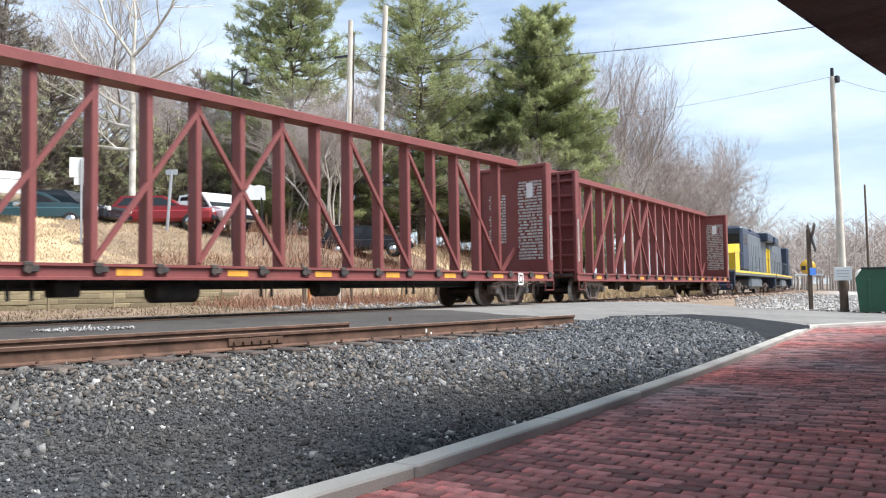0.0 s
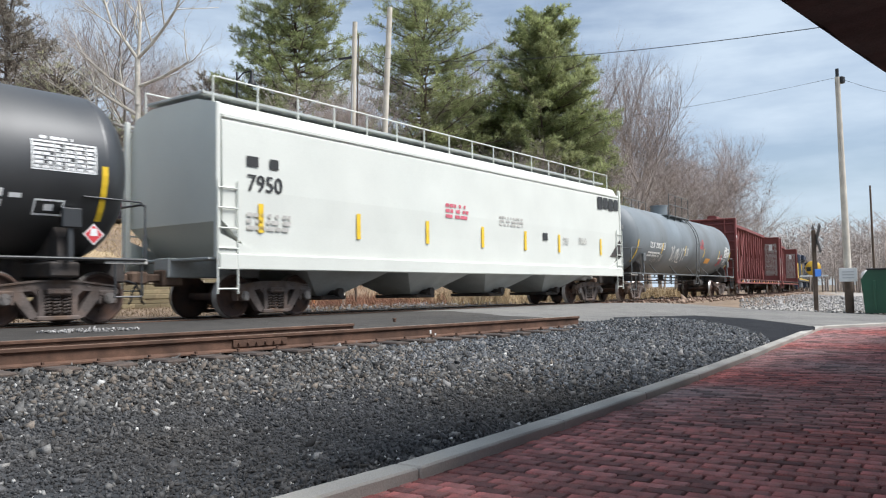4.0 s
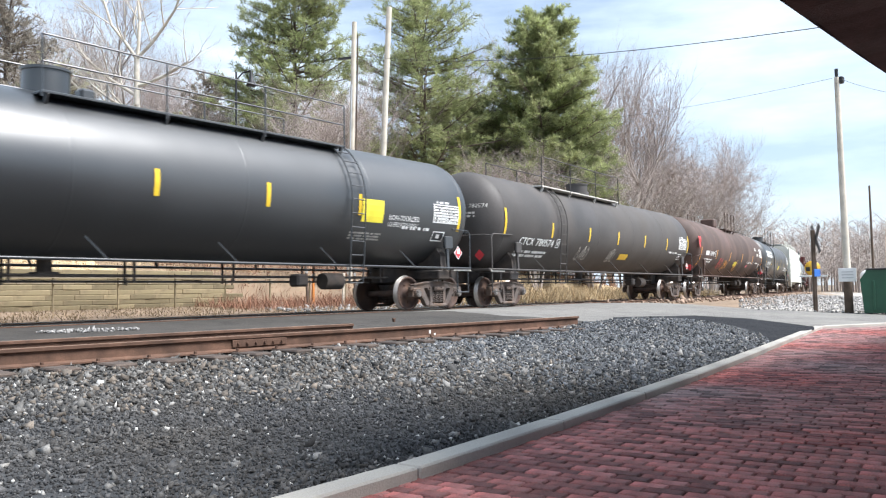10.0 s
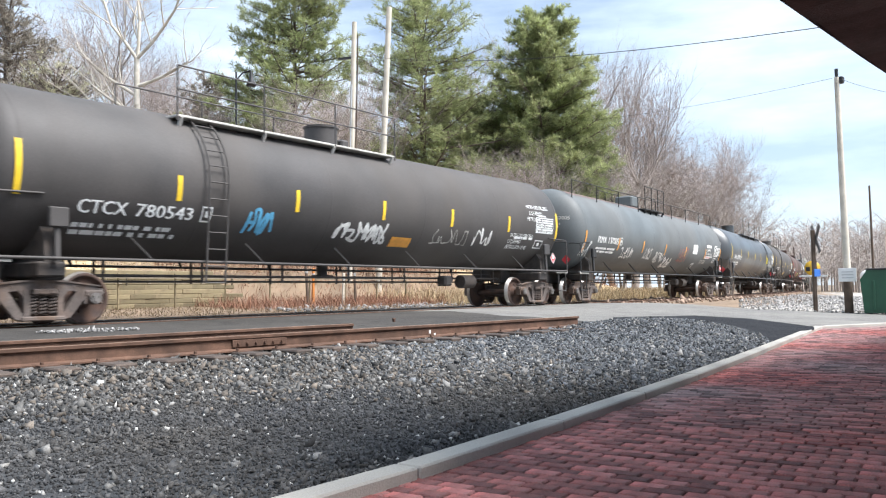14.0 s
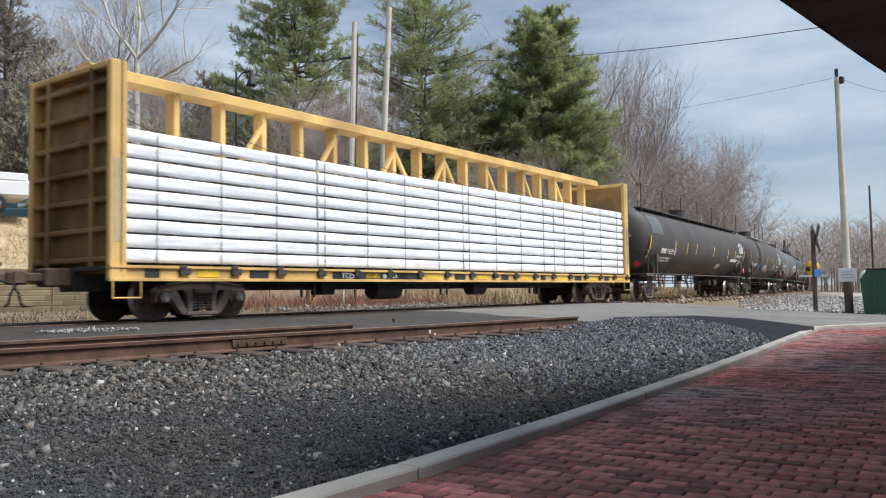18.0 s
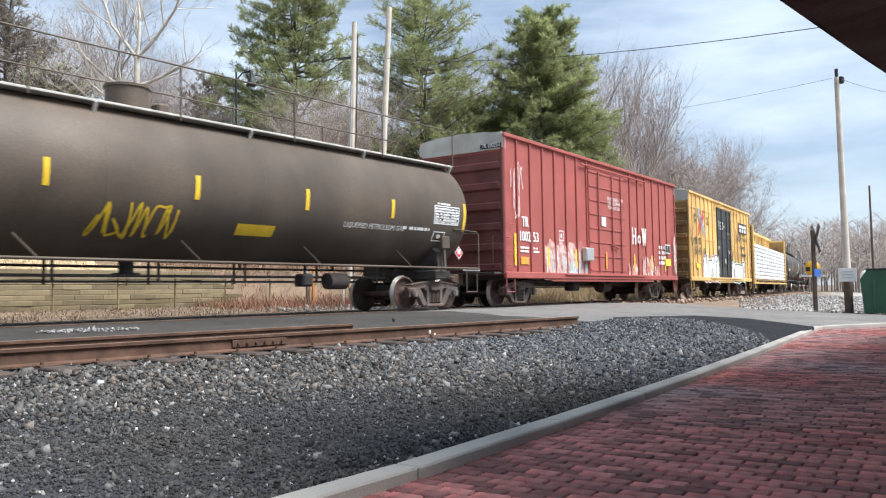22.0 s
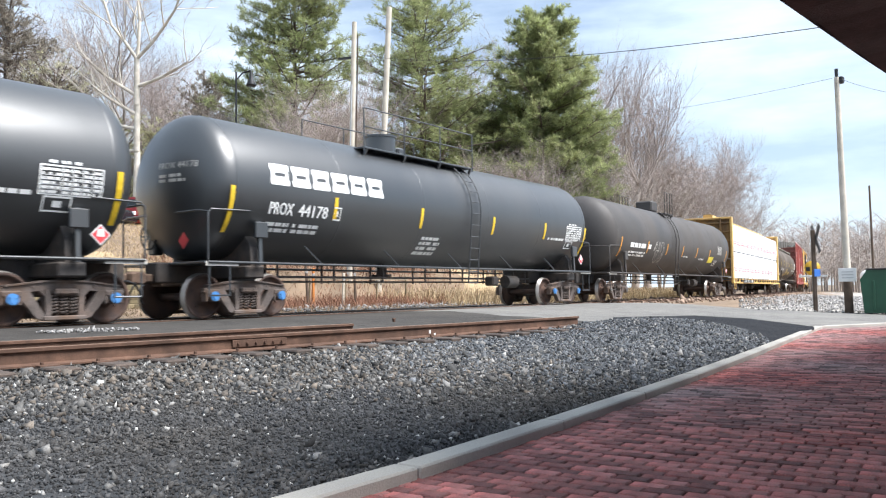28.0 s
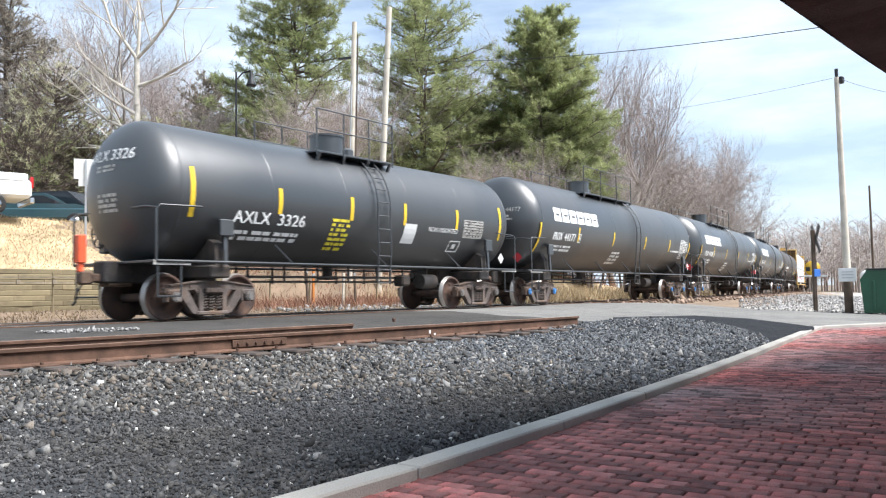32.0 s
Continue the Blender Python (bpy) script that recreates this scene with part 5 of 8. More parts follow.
c, on = centerbeam("empty red-brown centre-beam flat car", 215.0, M_RED, M_RED)
c, on = centerbeam("empty red-brown centre-beam flat car with open truss", 190.65, M_RED, M_RED)
on_ = lambda u, w, e=0.0: on(u, w, e + 0.05)
mark_fit(c, "AOK", -8.95, -8.3, 0.815, 0.19, on_)
mark_fit(c, "28180", -7.75, -6.85, 0.815, 0.19, on_)
mark_frame(c, -11.32, 3.35, 0.28, 0.3, lambda u, w, e=0: (u, -1.436, w), M_WHITE)
mark_frame(c, 9.0, 0.62, 0.3, 0.38, lambda u, w, e=0: (u, -1.47, w), M_WHITE, 0.05)
c, on = centerbeam("yellow centre-beam flat car stacked with white-wrapped lumber", -19.39, M_YEL, M_YELEND, True)
lumber_rows(c, 9, 3.55, 3, False)
number_on_sill(c, on, "TTZX", "865781", -5.4)
c, on = centerbeam("yellow centre-beam flat car full of printed white lumber bundles", -99.35, M_YEL, M_YELEND, True)
wraps = lumber_rows(c, 2, 4.32, 5, True)
mark_block(c, -7.95, -3.75, 0.80, 1.0, lambda u, w, e=0.0: on(u, w, e + 0.082), M_STENBLK, "number_panel", n=1)
on_ = lambda u, w, e=0.0: on(u, w, e + 0.085)
for word_, a_, b_ in (("TTZX", -7.73, -6.84), ("856", -6.3, -5.61), ("386", -4.75, -4.02)):
    mark_fit(c, word_, a_, b_, 0.815, 0.165, on_)


def on_wrap(x, z, lift):
    """The point of the wrapped bundles' outer face at x and height z."""
    for a, b, z_, h, face in wraps:
        if a - 0.01 <= x <= b + 0.01 and z_ <= z < z_ + h:
            p = face((x - a - 0.03) / (b - a - 0.06), (z - z_ - 0.02) / (h - 0.035))
            return (p[0], p[1] - lift, p[2])
    return (x, -1.36, z)


for z0, z1, m_ in ((1.55, 1.67, M_PINKPALE), (1.51, 1.565, M_PINK), (1.655, 1.71, M_PINK), (2.04, 2.085, M_WRAPBLUE), (3.18, 3.30, M_PINKPALE), (3.14, 3.195, M_PINK), (3.285, 3.34, M_PINK), (3.68, 3.725, M_WRAPBLUE)):
    pr = Shape()
    for k, x in enumerate(np.arange(-10.8, 10.3, 0.74)):
        drop = 0.05 * noise.noise(Vector((x * 0.5, z0 > 2.5, 4.0)))
        w = (0.66 if m_ is M_PINKPALE else 0.5) + 0.06 * sin(k * 2.3)
        pr.sheet(lambda u, v, x=x: on_wrap(x + w * u, z0 + drop + (z1 - z0) * v, 0.012 if m_ is M_PINKPALE else 0.015), 4, 2)
    part("wrap_print", pr, m_, c, "dashes printed on the wrap")
for q in (2.68,):
    part("dunnage", Shape().box((0, -1.28, q), (21.6, 0.06, 0.05), 0.005), M_STRAP, c)


# ---- box car ----
def boxcar(label, s0, paint, endpaint, doorpaint, door, fancy):
    car = start_car("boxcar", label, s0, 8.98, 12.4)
    B, z0, z1 = (7.76 if fancy else 7.88), 0.98, 5.24
    body = Shape().box((0, 0, (z0 + z1) / 2), (2 * B - 0.1, 3.04, z1 - z0), 0.02)
    part("body", body, paint, car)
    W = 1.58
    post = Shape().box((0, 0, 0), (0.07, 0.06, z1 - z0 - 0.1), 0.015).mesh("side_post")
    post.materials.append(paint)
    if fancy:
        xs = [-7.7, *(-7.07 + 0.87 * k for k in range(6)), 2.05, 2.97, 3.87, 4.92, 5.95, 6.82, 7.7]
    else:
        xs = [-7.82, *(-7.05 + 0.86 * k for k in range(7)), *(2.3 + 0.87 * k for k in range(6)), 7.82]
    for s in (-1, 1):
        for x in xs:
            part("side_post", post, paint, car, at=pose(x, s * 1.545, (z0 + z1) / 2))
        tr = Shape().box((0, s * 1.56, z1 - 0.02), (2 * B, 0.10, 0.12), 0.02).box((0, s * 1.55, z0 - 0.02), (2 * B, 0.1, 0.2), 0.02)
        tr.prism([(-B + 2.9, z0 - 0.06), (B - 2.9, z0 - 0.06), (B - 3.1, 0.78), (-B + 3.1, 0.78)], s * 1.5, s * 1.56)
        part("side_sill", tr, paint, car)
        if fancy:
            for z in (1.76, 3.0, 4.5):
                for a, b in ((-B, door[0] - 0.15), (door[1] + 0.15, B)):
                    part("panel_rib", Shape().box(((a + b) / 2, s * 1.535, z), (b - a, 0.035, 0.06), 0.01), paint, car)
        # plug door with bars and locking gear
        d = Shape().box(((door[0] + door[1]) / 2, s * 1.545, 2.98), (door[1] - door[0], 0.09, 3.9), 0.02)
        dr = part("door", d, doorpaint, car, "black plug door" if fancy else "faded red plug door")
        rb = Shape()
        for z in np.linspace(1.2, 4.8, 8):
            rb.box(((door[0] + door[1]) / 2, s * 1.6, z), (door[1] - door[0] - 0.1, 0.03, 0.07), 0.01)
        part("door_ribs", rb, doorpaint, dr)
        lk = Shape()
        for f in (0.22, 0.6, 0.86):
            x = door[0] + (door[1] - door[0]) * f
            lk.tube([(x, s * 1.64, 1.1), (x, s * 1.64, 4.85)], 0.028, 6)
        lk.tube([(door[0] + 0.55 * (door[1] - door[0]), s * 1.66, 2.2), (door[0] + 0.75 * (door[1] - door[0]), s * 1.66, 2.05)], 0.03, 6)
        part("lock_bar", lk, doorpaint, dr)
        trk = Shape().box((0.0 + (door[0] + door[1]) / 2, s * 1.62, 1.02), (7.6, 0.06, 0.07), 0.01).box(((door[0] + door[1]) / 2 + 0.8, s * 1.62, 4.98), (6.4, 0.05, 0.06), 0.01)
        part("door_track", trk, paint, car)
        for k in (-1, 1):
            ld = Shape()
            for z in np.arange(1.25, 4.9 if k > 0 else 2.9, 0.42):
                ld.tube([(k * (B - 0.06), s * 1.62, z), (k * (B - 0.5), s * 1.62, z)], 0.016, 5)
            ld.tube([(k * (B - 0.05), s * 1.56, 0.9), (k * (B - 0.05), s * 1.56, 0.45), (k * (B - 0.55), s * 1.56, 0.45), (k * (B - 0.55), s * 1.56, 0.9)], 0.02, 5)
            part("ladder", ld, paint, car)
    for k in (-1, 1):
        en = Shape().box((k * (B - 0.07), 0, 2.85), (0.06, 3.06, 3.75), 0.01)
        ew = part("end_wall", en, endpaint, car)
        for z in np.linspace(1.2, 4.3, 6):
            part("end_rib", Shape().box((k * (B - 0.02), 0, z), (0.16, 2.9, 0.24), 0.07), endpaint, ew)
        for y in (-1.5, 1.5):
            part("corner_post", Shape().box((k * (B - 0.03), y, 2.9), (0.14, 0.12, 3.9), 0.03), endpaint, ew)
        cap = Shape().prism([(-1.55, 4.78), (1.55, 4.78), (1.55, 5.26), (0.9, 5.36), (0, 5.4), (-0.9, 5.36), (-1.55, 5.26)], k * (B - 0.16), k * (B + 0.0), "x")
        part("roof_end", cap, M_ROOFG, car, "pale galvanised roof end")
        hb = Shape().turned([(k * (B + 0.12), 0.27), (k * (B + 0.14), 0.3), (k * (B + 0.16), 0.27)], 18, Matrix.Translation((0, 0.75, 1.9)))
        hb.box((k * (B + 0.06), 0.75, 1.9), (0.12, 0.3, 0.5), 0.03).box((k * (B + 0.2), 0, 1.02), (0.5, 2.9, 0.06), 0.01)
        hb.tube([(k * (B + 0.02), -1.2, 1.2), (k * (B + 0.12), -1.2, 1.25), (k * (B + 0.12), -1.2, 2.1), (k * (B + 0.02), -1.2, 2.15)], 0.02, 5)
        part("end_gear", hb, M_UNDER, car)
    roof = Shape().prism([(-1.57, 5.26), (1.57, 5.26), (0.9, 5.36), (0, 5.4), (-0.9, 5.36)], -B + 0.16, B - 0.16, "x")
    for x in np.linspace(-B + 0.5, B - 0.5, 12):
        roof.box((x, 0, 5.37), (0.09, 2.5, 0.07), 0.03)
    part("roof", roof, M_ROOFG, car)
    un = Shape().box((0, 0, 0.82), (2 * B, 0.4, 0.36), 0.02)
    for x in np.linspace(-B + 0.6, B - 0.6, 9):
        un.box((x, 0, 0.9), (0.14, 2.9, 0.16), 0.01)
    un.tube([(1.2, -0.6, 0.6), (2.0, -0.6, 0.6)], 0.22, 14).tube([(-5, -0.3, 0.6), (5, -0.3, 0.6)], 0.025, 5).box((-1.5, -0.7, 0.6), (0.5, 0.4, 0.3), 0.04)
    part("underframe", un, M_UNDER, car)
    return car, wrap(car, None, -1.52, 0.006)


def tag_band(car, on, a, b, z0, z1, seed, base, accents):
    """A row of sprayed block shapes with outlines."""
    r, x = random.Random(seed), a
    while x < b - 0.2:
        w = min(r.uniform(0.55, 1.0), b - x)
        h0, h1 = z0 + r.uniform(-0.03, 0.05), z1 + r.uniform(-0.25, 0.15)
        tilt, ph = r.uniform(-0.25, 0.25), r.uniform(0, 6)
        for mt, e, shrink in ((accents[0], 0.0, -0.07), (M_STENBLK, 0.003, 0.0), (base, 0.006, 0.06)):
            sh = Shape()
            ring = []
            for k in range(22):
                t = 2 * pi * k / 22
                sx, sz = cos(t), sin(t)
                sx, sz = math.copysign(abs(sx) ** 0.5, sx), math.copysign(abs(sz) ** 0.5, sz)
                bend = 1 + 0.09 * sin(3 * t + ph) + 0.05 * sin(5 * t + 2 * ph)
                ring.append(on(x + w / 2 + (w * 0.56 * bend - shrink) * sx + tilt * 0.3 * sz, (h0 + h1) / 2 + ((h1 - h0) / 2 * bend - shrink) * sz, e))
            sh.put(ring, [tuple(range(22))])
            part("graffiti", sh, mt, car, "block of pale sprayed graffiti")
        for k in range(r.choice((2, 3, 3))):
            u = x + w * r.uniform(0.05, 0.6)
            scrawl(car, u, h0 + 0.1, w * 0.35, (h1 - h0) * 0.75, lambda p, q, e=0: on(p, q, 0.010), M_STENBLK if r.random() < 0.7 else accents[1], seed * 31 + int(x * 10) + k, 1, 0.026)
        x += w * 0.92


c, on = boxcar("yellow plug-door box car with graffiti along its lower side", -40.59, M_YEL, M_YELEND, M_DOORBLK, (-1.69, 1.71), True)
sgn = lambda e0: (lambda u, w, e=0.0: on(u, w, e + e0))
ons = sgn(0.054)
for tx, x0_, x1_, zz in (("next", -6.9, -6.35, 4.06), ("load", -6.85, -6.33, 3.78), ("any", -4.3, -3.9, 4.05), ("road", -4.32, -3.82, 3.78)):
    mark_fit(c, tx, x0_, x1_, zz, 0.24, ons, M_STENBLK)
for tx, x0_, x1_, zz, sz in (("FB", -6.83, -6.33, 2.7, 0.36), ("OX", -6.0, -5.51, 2.7, 0.36), ("50", -6.83, -6.33, 2.17, 0.4), ("45", -6.0, -5.51, 2.17, 0.4), ("18", -5.15, -4.68, 2.17, 0.4)):
    mark_fit(c, tx, x0_, x1_, zz, sz, ons, M_STENBLK)
for col, pts in ((M_BLUEMARK, ((-6.0, 4.42), (-4.67, 3.3))), (M_REDMARK, ((-6.0, 3.3), (-4.67, 4.42)))):
    for dz in (-0.13, 0.13):
        sh = Shape()
        (a, b), (d, e) = pts
        sh.put([ons(a, b + dz - 0.08), ons(a, b + dz + 0.08), ons(d, e + dz + 0.08), ons(d, e + dz - 0.08)], [(0, 1, 2, 3)])
        part("painted_cross", sh, col, c, "crossed red and blue bands")
mark_block(c, 3.97, 6.51, 3.8, 4.44, sgn(0.066), M_STENBLK, "black_panel", n=1)
for k in range(3):
    u = 4.15 + k * 0.76
    mark_block(c, u, u + 0.64, 4.16, 4.32, sgn(0.072), M_WHITE, "emblem_bar", n=1)
    mark_block(c, u + 0.12, u + 0.5, 3.9, 4.1, sgn(0.072), M_WHITE, "emblem_bar", n=1)
mark_fit(c, "Railcar Pooling", 3.5, 6.67, 3.36, 0.3, sgn(0.06), M_STENBLK)
mark_fit(c, "Experts", 4.35, 5.86, 2.84, 0.3, sgn(0.06), M_STENBLK)
mark_lines(c, 4.75, 2.42, 1.3, 0.28, ons, M_STENBLK, 1, 9)
dn = lambda u, w, e=0.0: (u, -1.625 - e, w)
for i, tx in enumerate(("CLOSE AND LOCK", "BOTH DOORS BEFORE", "MOVING CAR")):
    mark_text(c, tx, -1.75 + 0.1 * i, 4.05 - 0.17 * i, 0.11, dn, M_WHITE)
mark_text(c, "SEAL", 0.35, 1.42, 0.09, dn, M_WHITE)
for x_, z_, w_, h_ in ((0.3, 3.55, 0.9, 0.08), (-1.9, 2.6, 0.5, 0.2), (0.75, 2.45, 0.8, 0.2), (-1.9, 2.98, 0.2, 0.06)):
    mark_lines(c, x_, z_, w_, h_, dn, M_CREAM, 2 if h_ > 0.1 else 1, 11)
mark_block(c, -0.2, 0.25, 1.75, 2.25, dn, M_STENBLK, "notice", n=1)
mark_block(c, -0.18, 0.0, 1.85, 2.1, lambda u, w, e=0: (u, -1.63, w), M_WHITE, "notice", n=1)
mark_block(c, 0.4, 0.55, 1.55, 1.95, lambda u, w, e=0: (u, -1.63, w), M_STRIPE, "reflective_strip", n=1)
tag_band(c, sgn(0.056), -5.2, -1.3, 0.8, 2.2, 3, M_GRAFW, (M_GRAFPINK, M_GRAFMINT))
tag_band(c, sgn(0.056), 1.75, 5.6, 0.84, 1.95, 5, M_GRAFW, (M_GRAFMINT, M_GRAFPINK))
for i in range(9):
    scrawl(c, 2.0 + (i % 5) * 1.05, 1.95 + (i // 5) * 1.2, 0.5, 0.8, ons, M_STENBLK, 60 + i, 3, 0.012)
scrawl(c, -7.75, 2.6, 0.8, 0.9, ons, M_STENBLK, 77, 4, 0.014)
mark_block(c, -6.55, -5.9, 1.5, 1.72, ons, M_SIGNYEL, "notice", n=1)
for x_ in (-7.0, -3.5, 2.4, 4.6, 6.9):
    mark_block(c, x_, x_ + 0.14, 1.35, 1.95, sgn(0.03), M_STRIPE, "reflective_strip", n=1)

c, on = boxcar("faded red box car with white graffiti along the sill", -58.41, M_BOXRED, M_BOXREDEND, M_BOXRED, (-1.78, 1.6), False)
ons = (lambda on: (lambda u, w, e=0.0: on(u, w, e + 0.02)))(on)
mark_fit(c, "TR", -6.78, -6.36, 2.48, 0.33, ons)
mark_fit(c, "1002", -6.98, -6.24, 2.03, 0.32, ons)
mark_fit(c, "53", -6.06, -5.7, 2.03, 0.32, ons)
mark_lines(c, -6.9, 1.68, 0.55, 0.22, ons, M_WHITE, 2, 2)
mark_lines(c, -6.05, 1.68, 0.4, 0.22, ons, M_WHITE, 2, 3)
mark_block(c, -6.88, -6.35, 1.3, 1.54, ons, M_STRIPEOR, "notice", n=1)
for k in range(5):
    scrawl(c, -7.6 + 0.17 * k, 2.75 + 0.14 * abs(k - 2), 0.2, 1.7 - 0.2 * abs(k - 2), sgn(0.06), M_GRAFW, 90 + k, 1, 0.014)


def wash(car, x0, x1, z0, z1, on, material, seed):
    """A faded patch of spray paint with a ragged upper edge."""
    q, n = random.Random(seed), 22
    top = [z1 - 0.14 * (z1 - z0) * q.random() - 0.1 * sin(i * 1.1 + seed) for i in range(n + 1)]
    sh = Shape().sheet(lambda u, v: on(x0 + (x1 - x0) * u, z0 + (top[int(round(u * n))] - z0) * v), n, 1)
    part("graffiti", sh, material, car, "faded pale spray-paint patch")


wash(c, -5.31, -2.2, 0.82, 2.16, ons, M_WASH, 1)
wash(c, -2.15, -1.85, 0.82, 1.5, ons, M_WASHBLUE, 2)
wash(c, -3.45, -2.5, 0.82, 1.5, sgn(0.024), M_WASHBLUE, 6)
wash(c, 2.0, 3.0, 0.8, 1.5, ons, M_WASH, 3)
wash(c, 3.6, 4.7, 0.8, 1.75, ons, M_WASH, 4)
wash(c, 5.2, 5.7, 0.8, 1.4, ons, M_WASH, 5)
r_ = random.Random(5)
for i in range(13):
    x_ = r_.uniform(-5.3, -3.2) if i < 9 else r_.uniform(3.6, 4.6)
    scrawl(c, x_, 0.95, 0.5, r_.uniform(0.6, 1.0), sgn(0.026), M_GRAFW, 200 + i, 2, r_.uniform(0.012, 0.022))
for i, tx in enumerate(("CLOSE AND LOCK", "DOORS BEFORE", "MOVING CAR")):
    mark_text(c, tx, -0.2 + 0.04 * i, 3.88 - 0.17 * i, 0.13, dn, M_WHITE)
for tx, x0_, x1_, z_, h_ in (("H", 2.36, 2.78, 2.3, 0.7), ("o", 2.94, 3.32, 2.36, 0.5), ("W", 3.48, 3.95, 2.28, 0.75)):
    ob_ = mark_fit(c, tx, x0_, x1_, z_, h_, sgn(0.06), M_GRAFW)
    ob_.name, ob_["label"] = "graffiti", "large white sprayed letter"
mark_block(c, 6.3, 6.95, 2.05, 2.45, sgn(0.06), M_SIGNW, "data_panel", "white-framed black data panel", n=1)
for i_ in range(2):
    mark_block(c, 6.34 + 0.3 * i_, 6.61 + 0.3 * i_, 2.09, 2.41, sgn(0.064), M_STENBLK, "panel_cell", n=1)
mark_block(c, 6.35, 7.0, 1.5, 1.8, sgn(0.06), M_SIGNYEL, "notice", "yellow notice", n=1)
scrawl(c, 7.35, 1.0, 0.35, 2.0, sgn(0.1), M_GRAFW, 411, 2, 0.018)
mark_block(c, -0.75, -0.35, 2.85, 3.2, dn, M_WHITE, "notice", n=1)
mark_frame(c, -4.2, 2.15, 0.35, 0.35, ons)
part("grey_box", Shape().box((-2.15, -1.68, 1.74), (0.62, 0.2, 0.48), 0.03), M_SIGNGREY, c)
for x_, m_ in ((-7.3, M_STRIPE), (-5.1, M_STRIPE), (-2.97, M_STRIPE), (-0.45, M_STRIPEOR), (2.6, M_STRIPE), (4.6, M_STRIPE), (6.3, M_STRIPE)):
    mark_block(c, x_, x_ + 0.13, 1.25, 1.9 if x_ > -7 else 2.25, (lambda u, w, e=0: (u, -1.63 if -2.3 < u < 1.7 else -1.555, w)), m_, "reflective_strip", n=1)
mark_lines(c, 5.6, 1.55, 0.9, 0.9, ons, M_WHITE, 4, 8)


for car_, tx in ((c, "TR 100253"),):
    face_ = lambda u, w, e=0.0: (-7.892 - e, -u, w)
    mark_block(car_, 0.75, 1.5, 4.83, 4.98, face_, M_STENBLK, "number_panel", n=1)
    mark_fit(car_, tx, 0.8, 1.45, 4.86, 0.13, lambda u, w, e=0.0: (-7.898, -u, w), M_WHITE)


